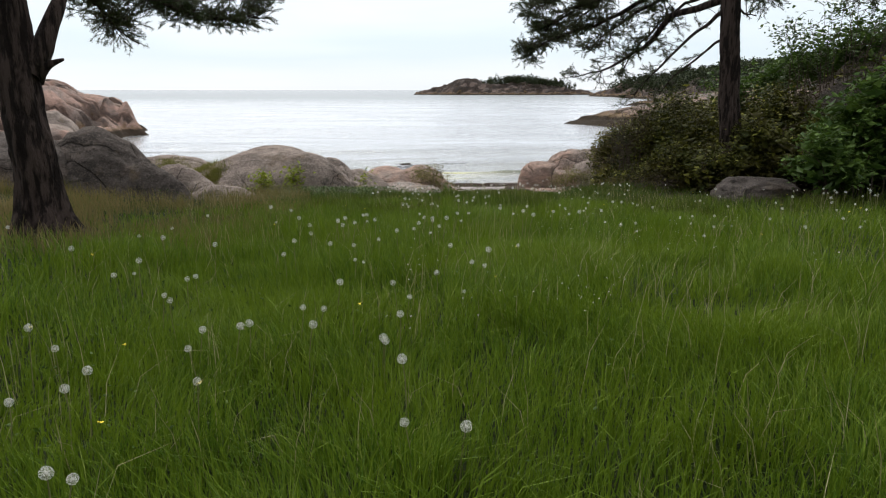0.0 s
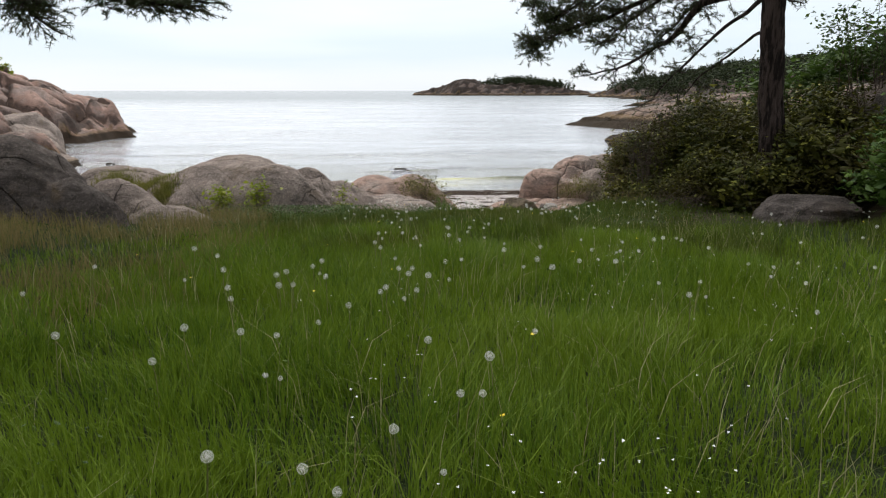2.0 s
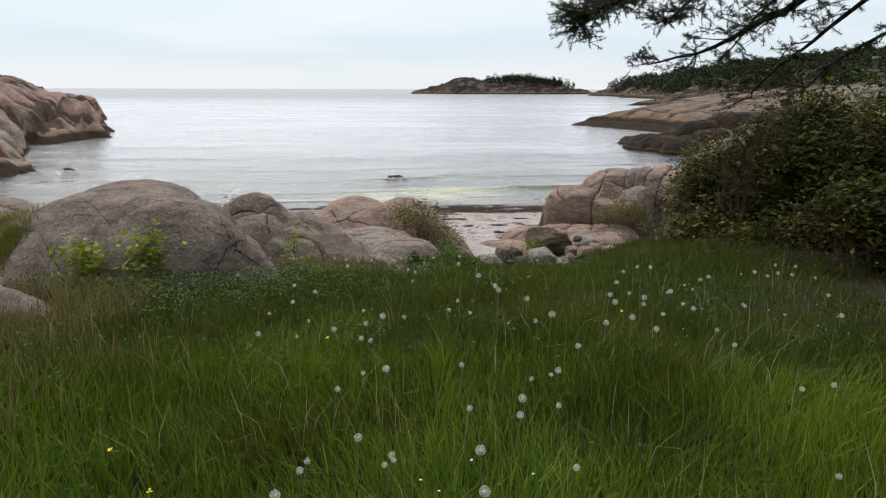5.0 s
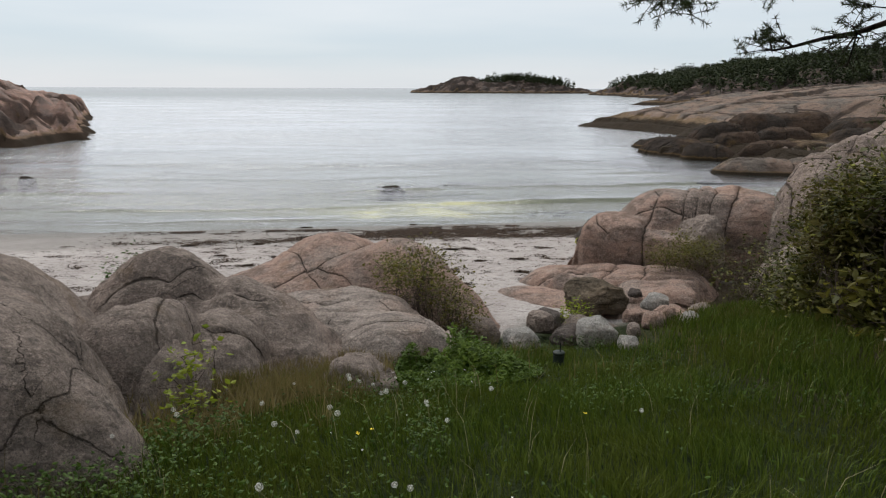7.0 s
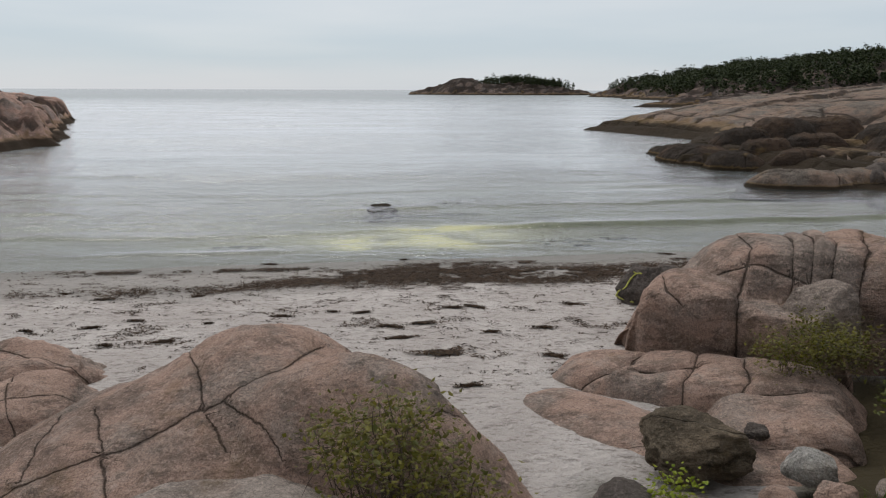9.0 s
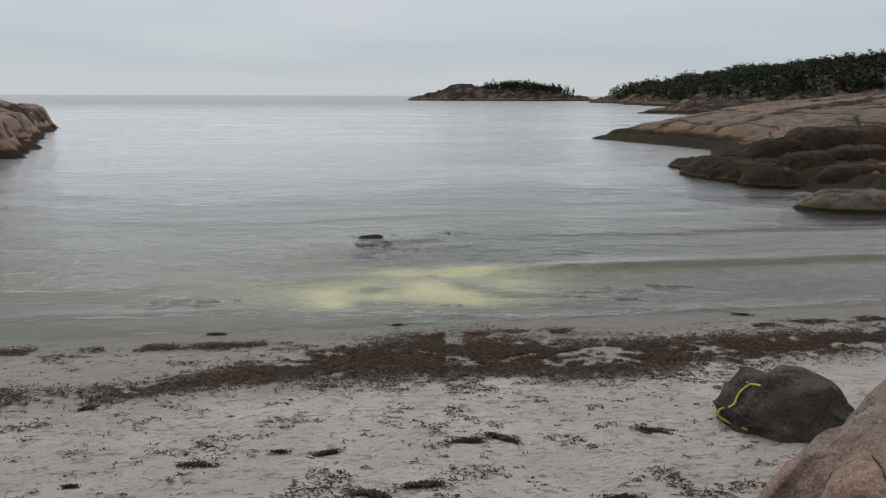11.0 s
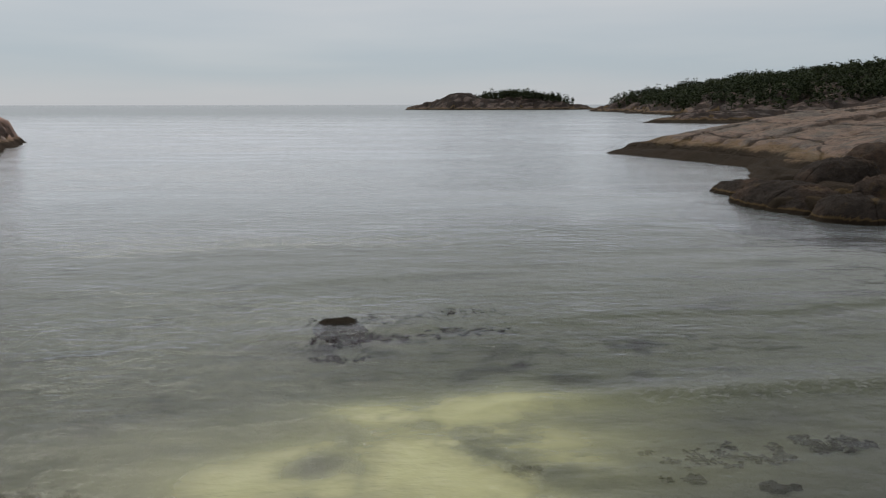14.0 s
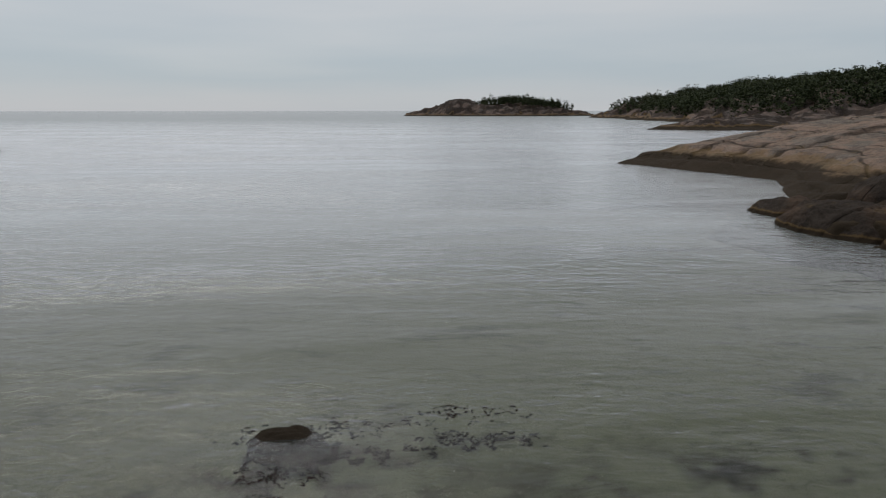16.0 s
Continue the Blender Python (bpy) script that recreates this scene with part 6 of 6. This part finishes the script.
# ---- far woods ----
def far_woods(name, label, n, x0, x1, y0, y1, top_z, tall, seed, per=34, leaf=0.23):
    """Many small trees on the far shores: each a thin trunk with a few uneven clumps of leaves, some standing clear of the rest."""
    rg = np.random.RandomState(seed)
    x, y, z = top_z(rg, n, x0, x1, y0, y1)
    m = len(x)
    h = tall * (0.45 + 0.45 * rg.rand(m) + 0.45 * rg.rand(m) ** 6)
    who = np.repeat(np.arange(m), per)
    knots = 5
    ka, kt = rg.uniform(0, 2 * np.pi, (m, knots)), 0.30 + 0.55 * rg.rand(m, knots)
    kr = h[:, None] * 0.30 * np.sqrt(rg.rand(m, knots)) * (1.25 - kt)
    pick = rg.randint(0, knots, m * per)
    a, t, r = ka[who, pick], kt[who, pick], kr[who, pick]
    puff = rg.normal(size=(m * per, 3)) * (h[who] * 0.075)[:, None] * np.array([1.15, 1.15, 0.75])
    c = np.stack([x[who] + np.cos(a) * r, y[who] + np.sin(a) * r, z[who] + h[who] * t], 1) + puff
    low = rg.rand(m * per) < 0.22
    c[low, 2] = z[who][low] + h[who][low] * 0.3 * rg.rand(low.sum())
    v, f = leaves(c, tall * leaf, rg, 0, 1.1)
    tv = [tube(np.array([(x[k], y[k], z[k] - 0.6), (x[k], y[k], z[k] + h[k] * 0.62)]), [tall * 0.012, tall * 0.006], 3) for k in range(m)]
    tv = [(a_, np.concatenate([b_[:, [0, 1, 2]], b_[:, [0, 2, 3]]])) for a_, b_ in tv]
    v, f = joined([(v, f)] + tv)
    return tagged(new(name, mesh_of(name, v, f, m_wood_far, False)), label, "trees", kind="stuff")


def on_coast(rg, n, x0, x1, y0, y1):
    x, y = rg.uniform(x0, x1, n), rg.uniform(y0, y1, n)
    d = polygon_depth(x, y, FAR_SHORE)
    bare = fbm2(x, y, 14, 3, 85)
    ok = (d > 5 + 8 * rg.rand(n)) & (bare > -0.50 - 0.02 * np.clip(d - 10, 0, 30))
    x, y, d = x[ok], y[ok], d[ok]
    return x, y, far_height(x, y, d)


def on_island(rg, n, x0, x1, y0, y1):
    x, y = rg.uniform(x0, x1, n), rg.uniform(y0, y1, n)
    ok = ((x - 59) / 36) ** 2 + ((y - 497) / 22) ** 2 < rg.rand(n) * 0.6 + 0.5
    x, y = x[ok], y[ok]
    return x, y, 4.6 + 3.6 * np.exp(-((x - 52) / 24) ** 2) - 2.5 * step(82, 100, x) - 1.5 * step(482, 474, y) + 0 * x


far_woods("far_woods", "dark mixed wood on the far coast", 4700, 76, 240, 215, 400, on_coast, 5.2, 301, 42, 0.13)
far_woods("island_trees", "low dark trees on the island's back", 620, 24, 100, 474, 522, on_island, 6.4, 302, 64, 0.11)


# Places for unseen trees behind the camera, added to screen off inland sky.
def behind_meadow(rg, n, x0, x1, y0, y1):
    x, y = rg.uniform(x0, x1, n), rg.uniform(y0, y1, n)
    return x, y, ground_z(x, y)


# Added light blocker, out of view: keeps seaward-facing rock fronts darker.
far_woods("wood_edge", "unseen dark wood added inland to block low sky light", 230, -34, 34, -17, -8, behind_meadow, 12.0, 304, 56, 0.11)
bush("tree", "small leafy tree on top of the headland", (-36.6, 60, 3.9), [(-36.6, 60, 5.0, 0.9), (-37.5, 60.2, 4.9, 0.8), (-35.8, 60, 4.6, 0.6), (-36.9, 60, 5.7, 0.6)], 2600, 0.16, m_leaf_fresh, 303, stems=10, category="tree")


# ---- flowers of the meadow ----
def dandelion_parts(seed):
    """Meshes for one seed head on its hollow stem, 1 m of stem being scaled later."""
    rg = np.random.RandomState(seed)
    n = 80
    i = np.arange(n) + 0.5
    ph, th = np.arccos(1 - 2 * i / n), np.pi * (1 + 5 ** 0.5) * i
    d = np.stack([np.cos(th) * np.sin(ph), np.sin(th) * np.sin(ph), np.cos(ph)], 1)
    side = np.cross(d, rg.normal(size=(n, 3)))
    side /= np.linalg.norm(side, axis=1)[:, None]
    other = np.cross(d, side)
    r = 0.0225 * (0.92 + 0.14 * rg.rand(n))[:, None]
    w = 0.0042
    hub = d * r * 0.86
    v = [d * 0.003 - side * 0.0004, d * 0.003 + side * 0.0004, hub]
    for k in range(4):
        a = k * np.pi / 2
        out = side * math.cos(a) + other * math.sin(a)
        v += [d * r + out * w - np.cross(d, out) * 0.0012, d * r + out * w + np.cross(d, out) * 0.0012]
    v = np.stack(v, 1)
    f = [[0, 1, 2]] + [[2, 3 + 2 * k, 4 + 2 * k] for k in range(4)]
    f = np.array(f)[None] + (np.arange(n) * v.shape[1])[:, None, None]
    hv, hf = v.reshape(-1, 3), f.reshape(-1, 3)
    cu, cf = ball(1)
    hv, hf = joined([(hv, hf), (cu * 0.0055, cf)])
    line = curve_line([(0, 0, 0), (0.012, 0.006, -0.14), (0.0, 0.02, -0.42)], 6)
    sv, sf = tube(line, [0.0024, 0.0026, 0.003, 0.003, 0.0032, 0.0034], 5)
    return mesh_of("seed_head", hv, hf, m_fluff, False), mesh_of("stalk", sv, sf, m_stem)


CLOCKS = [dandelion_parts(k) for k in range(3)]


def dandelion(x, y, tall, k, big):
    root = new("dandelion")
    root.location = (x, y, float(ground_z(x, y)) + tall)
    root.scale = (big, big, big)
    root.rotation_euler = (rng.uniform(-0.15, 0.15), rng.uniform(-0.15, 0.15), rng.uniform(0, 6.28))
    head, stem = CLOCKS[k % 3]
    part("seed_head", head, root, "round white seed head")
    part("stalk", stem, root)
    return tagged(root, "dandelion with a white seed head standing in the grass", "flower", "dandelions in the meadow")


SEEN = [(-1.03, 4.29), (-1.04, 4.66), (-0.79, 4.66), (-0.66, 3.07), (-0.56, 2.79), (-0.25, 2.7), (-0.23, 2.59), (-0.15, 2.34), (0.07, 1.88), (-0.11, 1.78), (-0.83, 2.14), (-1.05, 2.82), (-1.01, 2.54), (-1.24, 2.22), (-1.28, 2.14), (-1.5, 2.48), (-1.72, 2.68), (-1.4, 2.03), (-0.99, 1.53), (-0.89, 1.47), (-1.47, 3.78), (-1.41, 3.75), (-1.31, 3.13), (-1.45, 3.4), (-0.88, 2.81), (-0.84, 2.81), (-0.57, 3.11), (-0.55, 3.51), (-0.26, 3.4), (0.05, 4.48), (0.17, 3.89), (0.29, 4.22), (-0.2, 3.04), (-1.57, 4.58), (-1.82, 3.96), (-2.01, 4.79), (-2.4, 4.29), (-1.8, 3.6), (-0.92, 5.87)]
FARTHER = [(-0.85, 5.83), (-0.7, 5.91), (-0.72, 6.35), (-0.57, 5.62), (-0.71, 5.39), (-0.83, 5.55), (-1.08, 5.42), (-0.19, 5.26), (-0.03, 5.35), (-0.09, 5.69), (0.03, 5.53), (-0.17, 6.03), (-0.41, 6.93), (-0.34, 6.63), (0.13, 6.11), (0.78, 5.8), (0.72, 6.03), (0.84, 6.72), (1.21, 5.97), (1.72, 6.84), (0.56, 6.61), (-1.42, 6.29), (-1.69, 6.61), (-1.28, 5.97), (0.64, 9.01), (1.06, 8.97), (0.92, 8.96), (1.08, 9.53), (1.06, 9.33), (1.3, 9.56), (0.39, 9.68), (0.4, 9.56), (0.18, 10.52), (0.3, 10.01), (0.55, 9.37), (-0.53, 9.01), (-0.36, 9.03), (-0.28, 9.16), (1.16, 8.87)]
for k, (x, y) in enumerate(SEEN + FARTHER):
    dandelion(x, y, 0.29 + 0.02 * math.sin(k * 2.1), k, 0.60 + 0.24 * rng.rand())
x, y = scatter(3600, -4, 8, 3.2, 13.0, lambda x, y: meadow(x, y) * 0.45 * step(-2.4, -0.8, x + 2.0 * step(7.0, 4.5, y)) * step(-0.1, 0.5, fbm2(x, y, 1.8, 3, 120)) * (0.35 + 0.65 * step(4.5, 8, y)))
order = np.argsort(y)
x, y = x[order], y[order]
for k in range(min(len(x), 210)):
    dandelion(float(x[k]), float(y[k]), 0.20 + 0.12 * rng.rand(), k, 0.40 + 0.32 * rng.rand())


def mesh_arrays(me):
    v, f = np.empty(len(me.vertices) * 3, np.float32), np.empty(len(me.loops), np.int32)
    me.vertices.foreach_get("co", v)
    me.loops.foreach_get("vertex_index", f)
    return v.reshape(-1, 3), f.reshape(-1, 3)


x, y = x[210:400], y[210:400]
hv, hf = mesh_arrays(CLOCKS[0][0])
v, f = joined([(hv * (0.40 + 0.30 * rng.rand()) + np.array([px, py, float(ground_z(px, py)) + 0.16 + 0.10 * rng.rand()]), hf) for px, py in zip(x, y)])
tagged(new("dandelion_drift", mesh_of("dandelion_drift", v, f, m_fluff, False)), "white dandelion seed heads drifting through the farther meadow", "flowers", kind="stuff")


def florets(x, y, tall, size, petals):
    """Small open flowers on thin stalks: flat petals round a middle, joined for the whole drift."""
    n = len(x)
    z = ground_z(x, y) + tall
    c = np.stack([x, y, z], 1)
    vs, fs = [], []
    for k in range(petals):
        a = 2 * np.pi * k / petals + rng.uniform(0, 1, n)
        tip = np.stack([np.cos(a) * size, np.sin(a) * size, size * rng.uniform(-0.3, 0.6, n)], 1)
        b = np.stack([-np.sin(a) * size * 0.45, np.cos(a) * size * 0.45, np.zeros(n)], 1)
        v = np.stack([c, c + tip * 0.8 + b, c + tip * 1.05, c + tip * 0.8 - b], 1).reshape(-1, 3)
        q = np.arange(n)[:, None] * 4
        vs.append((v, np.concatenate([q + [[0, 1, 2]], q + [[0, 2, 3]]], 1).reshape(-1, 3)))
    return joined(vs)


x, y = scatter(3600, -2.6, 6, 2.6, 13.5, lambda x, y: meadow(x, y) * step(0.15, 0.6, fbm2(x, y, 0.55, 3, 124)) * step(-0.9, 0.2, x) * step(3.0, 2.2, x) * (0.22 + 0.60 * step(8, 6, y)))
x, y = np.repeat(x, 3) + rng.normal(size=len(x) * 3) * 0.10, np.repeat(y, 3) + rng.normal(size=len(y) * 3) * 0.10
v, f = florets(x, y, 0.17 + 0.12 * rng.rand(len(x)), 0.0046, 4)
tagged(new("white_flowers", mesh_of("white_flowers", v, f, m_petal, False)), "tiny white flowers scattered through the grass", "flowers", kind="stuff")
x, y = scatter(150, -2.6, 5, 2.0, 12, lambda x, y: meadow(x, y) * 0.4)
v, f = florets(x, y, 0.17 + 0.06 * rng.rand(len(x)), 0.010, 5)
tagged(new("buttercups", mesh_of("buttercups", v, f, m_yellow_petal, False)), "scattered yellow buttercups low in the grass", "flowers", kind="stuff")

# dry stalks standing out of the turf
x, y = scatter(7600, -3.2, 4.5, 1.2, 13, lambda x, y: meadow(x, y) * (1 - 0.65 * step(7.5, 9.5, y)) * (0.25 + 0.75 * step(0.0, 0.5, fbm2(x, y, 0.9, 3, 126))))
v, f = blades(x, y, 0.22 + 0.20 * rng.rand(len(x)), np.full(len(x), 0.0034), rng.normal(size=(len(x), 2)) * 0.22, rng)
tagged(new("dry_stalks", mesh_of("dry_stalks", v, f, m_stalk, True)), "pale dry stalks among the green grass", "grass", kind="stuff")


# broad-leaved herbs by the dome and in the turf
def herb_patch(x, y):
    d = np.exp(-(((x + 1.7) / 0.9) ** 2 + ((y - 10.9) / 0.75) ** 2)) + np.exp(-(((x + 0.1) / 0.55) ** 2 + ((y - 13.6) / 0.8) ** 2)) + 0.6 * np.exp(-(((x - 0.5) / 0.3) ** 2 + ((y - 9.5) / 0.3) ** 2))
    d = d + 0.05 * step(0.35, 0.7, fbm2(x, y, 0.6, 3, 128)) + step(8.0, 10.2, y) * (0.03 + 0.75 * step(0.15, 0.55, fbm2(x, y, 0.45, 3, 129)))
    d = d * (0.35 + 0.65 * step(0.6, -1.0, x))
    return np.clip(d, 0, 1) * open_ground(x, y) * step(0.4, -0.1, y - turf_end(x))


x, y = scatter(300000, -4, 4, 1.5, 15, herb_patch)
v, f = leaves(np.stack([x, y, ground_z(x, y) + 0.03 + 0.15 * rng.rand(len(x)) ** 0.8], 1), 0.015, rng, 0.15, 1.6)
tagged(new("herbs", mesh_of("herbs", v, f, m_herb, False)), "dark green nettle-like herbs in the turf", "herbs", kind="stuff")


# a lush mound of herbs where the turf ends, and a small canister left among the stones
rg = np.random.RandomState(171)
n = 15000
a, r = rg.uniform(0, 2 * np.pi, n), np.sqrt(rg.rand(n))
x, y = 0.08 + 0.68 * r * np.cos(a), 13.80 + 0.50 * r * np.sin(a)
dome = np.clip(1 - r * r, 0, 1) * (0.17 + 0.16 * fbm2(x, y, 0.16, 3, 172))
v, f = leaves(np.stack([x, y, ground_z(x, y) + 0.04 + dome * (0.2 + 0.95 * rg.rand(n))], 1), 0.021, rg, 0.05, 2.2)
tagged(new("herb_mound", mesh_of("herb_mound", v, f, m_herb_fresh, False)), "lush green mound of leafy herbs beside the stones", "herbs", kind="stuff")

canister = new("canister")
canister.location = (0.96, 14.16, float(ground_z(0.96, 14.16)) - 0.05)
tagged(canister, "small dark green canister standing between the stones", "canister")
for what, line, wide in (("body", [(0, 0, -0.03), (0, 0, 0.0), (0, 0, 0.155), (0, 0, 0.165)], [0.046, 0.048, 0.048, 0.043]), ("lid", [(0, 0, 0.162), (0, 0, 0.168), (0, 0, 0.186), (0, 0, 0.190), (0, 0, 0.192)], [0.044, 0.051, 0.051, 0.046, 0.001]), ("handle", [(0.012, 0, 0.185), (0.012, 0, 0.23), (0.010, 0, 0.27)], [0.006, 0.006, 0.004])):
    v, f = tube(np.array(line), wide, 14)
    part(what, mesh_of(what, v, f, m_canister, True), canister)


# ---- the beach ----
def ribbons(x, y, z, long, rng, wide=0.005):
    """Crumpled strips of weed, each a bent band of two quads."""
    n = len(x)
    a = rng.uniform(0, np.pi, n)
    d = np.stack([np.cos(a), np.sin(a) * 0.6, np.zeros(n)], 1) * long[:, None]
    s = np.stack([-np.sin(a), np.cos(a), rng.uniform(-0.35, 0.35, n)], 1) * wide * (0.5 + rng.rand(n))[:, None]
    c = np.stack([x, y, z], 1)
    up = np.array([0, 0, 1.0]) * (0.003 + 0.012 * rng.rand(n))[:, None]
    side = np.stack([-d[:, 1], d[:, 0], np.zeros(n)], 1) * rng.uniform(-0.4, 0.4, n)[:, None]
    v = np.stack([c - d * 0.5 - s, c - d * 0.5 + s, c + side - s + up, c + side + s + up, c + d * 0.5 - s, c + d * 0.5 + s], 1).reshape(-1, 3)
    k = np.arange(n)[:, None] * 6
    return v, np.concatenate([k + [[0, 1, 3, 2]], k + [[2, 3, 5, 4]]], 1).reshape(-1, 4)


def wrack(x, y):
    mid = np.interp(x, [-7, -3.8, -1.9, 0, 2, 5, 8], [22.6, 22.9, 24.0, 24.35, 24.15, 24.75, 25.1])
    d = (y - mid) / np.interp(x, [-7, -3, -1.5, 0.5, 2.5, 6], [0.25, 0.38, 0.7, 0.9, 0.7, 0.5])
    line = np.exp(-((y - np.interp(x, [-7, -3, 0, 3, 7], [24.6, 24.9, 25.35, 25.6, 26.0])) / 0.12) ** 2) * 0.6
    body = np.exp(-d * d * 1.3) * step(0.0, 0.45, 0.7 * fbm2(x, y * 1.6, 0.7, 5, 131) + 0.55 * fbm2(x, y * 1.5, 0.13, 3, 135) + 0.49) * np.interp(x, [-7, -4, -2, 0, 2.5, 6], [0.15, 0.3, 0.9, 1, 0.8, 0.7])
    return np.clip(body + line * step(0.0, 0.55, fbm2(x, y, 0.45, 4, 132)), 0, 1)


x, y = scatter(400000, -7, 7.5, 21.6, 26.3, wrack)
v, f = ribbons(x, y, ground_z(x, y) + 0.004 + 0.02 * rng.rand(len(x)), 0.03 + 0.08 * rng.rand(len(x)), rng)
tagged(new("seaweed", mesh_of("seaweed", v, f, m_weed, False)), "long brown bank of dried seaweed along the tide line", "seaweed", kind="stuff")
x, y = scatter(150000, -8, 4, 17, 25, lambda x, y: (step(0.42, 0.75, fbm2(x, y * 1.6, 0.55, 4, 134)) * 0.6 + 0.5 * step(0.55, 0.8, fbm2(x, y * 1.8, 0.16, 3, 136))) * open_ground(x, y, 1.05))
v, f = ribbons(x, y, ground_z(x, y) + 0.003, 0.025 + 0.06 * rng.rand(len(x)), rng, 0.004)
tagged(new("seaweed_scraps", mesh_of("seaweed_scraps", v, f, m_weed, False)), "dark scraps of seaweed strewn over the sand", "seaweed", kind="stuff")


def weed_clump(seed):
    """A stringy heap: strips along a few bent strands that cross, thicker in the middle."""
    rg = np.random.RandomState(seed)
    xs, ys = [], []
    for k in range(7):
        n = rg.randint(20, 70)
        a, ln = rg.normal(0, 0.45), rg.uniform(0.06, 0.26)
        t = np.clip(rg.normal(0, 0.45, n), -0.9, 0.9)
        x0, y0 = rg.normal(0, 0.02), rg.normal(0, 0.008)
        xs.append(x0 + math.cos(a) * t * ln - 0.15 * t * t * math.sin(a) * ln + rg.normal(0, 0.010, n))
        ys.append(y0 + math.sin(a) * t * ln * 0.7 + 0.25 * t * t * ln * rg.uniform(-1, 1) + rg.normal(0, 0.010, n))
    x, y = np.concatenate(xs), np.concatenate(ys)
    v, f = ribbons(x, y, 0.006 + 0.02 * rg.rand(len(x)), 0.02 + 0.05 * rg.rand(len(x)), rg, 0.004)
    return mesh_of("seaweed_clump", v, f, m_weed, False)



HEAPS = [weed_clump(k) for k in range(9)]
for k, (x, y) in enumerate([(0.07, 19.54), (-0.65, 20.62), (-0.21, 20.76), (0.18, 21.57), (1.98, 21.8), (0.66, 20.32), (-0.48, 20.15), (1.36, 20.53), (1.29, 19.41), (-6.05, 22.79), (-3.97, 19.8), (-4.07, 20.88), (-4.51, 20.56), (-5.17, 22.29), (-3.05, 20.75), (-2.16, 21.13), (-1.5, 21.36), (-3.81, 22.5), (-3.3, 19.96), (-5.23, 20.36), (0.51, 21.64), (-1.1, 21.36), (0.29, 18.48), (-3.4, 25.5), (-0.7, 25.95), (4.9, 26.4)]):
    ob = new("seaweed_clump", HEAPS[k % 9])
    big = 2.0 if k == 0 else 0.5 + 0.7 * rng.rand()
    ob.location, ob.scale, ob.rotation_euler = (x, y, float(ground_z(x, y)) - 0.002), (big, big, 1), (0, 0, rng.uniform(-0.4, 0.4))
    tagged(ob, "clump of dark dried seaweed lying on the sand", "seaweed", "seaweed clumps on the beach")

# weed growing under water round the rock that is just awash
def weed_bed(n, rg, x0, y0, ax, ay):
    a, r = rg.uniform(0, 2 * np.pi, n), np.sqrt(rg.rand(n))
    x, y = x0 + np.cos(a) * r * ax, y0 + np.sin(a) * r * ay
    ok = fbm2(x, y, 0.16, 3, 151) > 0.9 * (r - 0.45)
    return x[ok], y[ok]


rg = np.random.RandomState(152)
SHALLOWS = tuple((900, rg, sx, sy, ax, ay) for sx, sy, ax, ay in ((-4.7, 27.35, 0.95, 0.34), (-4.2, 27.6, 0.6, 0.2), (2.9, 28.2, 0.9, 0.26), (4.0, 28.5, 0.9, 0.24), (0.7, 27.9, 0.5, 0.2), (0.1, 27.15, 0.22, 0.10), (2.4, 27.75, 0.3, 0.12), (3.3, 27.55, 0.2, 0.1)))
beds = [weed_bed(*b) for b in ((1300, rg, -1.75, 32.58, 0.80, 0.36), (1500, rg, -0.9, 32.85, 0.95, 0.34), (700, rg, -1.6, 31.75, 0.5, 0.25), (900, rg, 0.6, 33.2, 0.9, 0.3)) + SHALLOWS]
x, y = np.concatenate([b[0] for b in beds]), np.concatenate([b[1] for b in beds])
deep = ground_z(x, y)
v, f = ribbons(x, y, np.where((rg.rand(len(x)) < 0.28) & (y > 31), -0.02 + 0.035 * rg.rand(len(x)), deep + 0.03 * rg.rand(len(x))), 0.03 + 0.05 * rg.rand(len(x)), rg, 0.012)
tagged(new("seaweed_bed", mesh_of("seaweed_bed", v, f, m_weed_wet, False)), "dark living weed under water round a rock", "seaweed", kind="stuff")

# a yellow strap thrown over the dark rock
host = next(o for o in scene.objects if o.get("label", "").startswith("dark wet rock with a strap"))
strap_bits = []
for pts in ([(2.95, 0.85), (2.89, 0.83), (2.81, 0.71), (2.74, 0.62), (2.67, 0.53), (2.66, 0.46), (2.72, 0.43), (2.83, 0.44)], [(2.89, 0.83), (2.85, 0.86)], [(2.67, 0.53), (2.64, 0.45)]):
    line = []
    for px, pz in pts:
        ok, where, _, _ = host.ray_cast(Vector((px, 15, pz)) - host.location, Vector((0, 1, 0)))
        line.append((px, where.y + host.location.y - 0.02 if ok else (line[-1][1] if line else 21.7), pz))
    strap_bits.append(tube(curve_line(line, 16), np.full(16, 0.011), 6))
v, f = joined(strap_bits)
tagged(new("strap", mesh_of("strap", v, f, m_strap)), "yellow webbing strap lying over the dark rock", "strap")
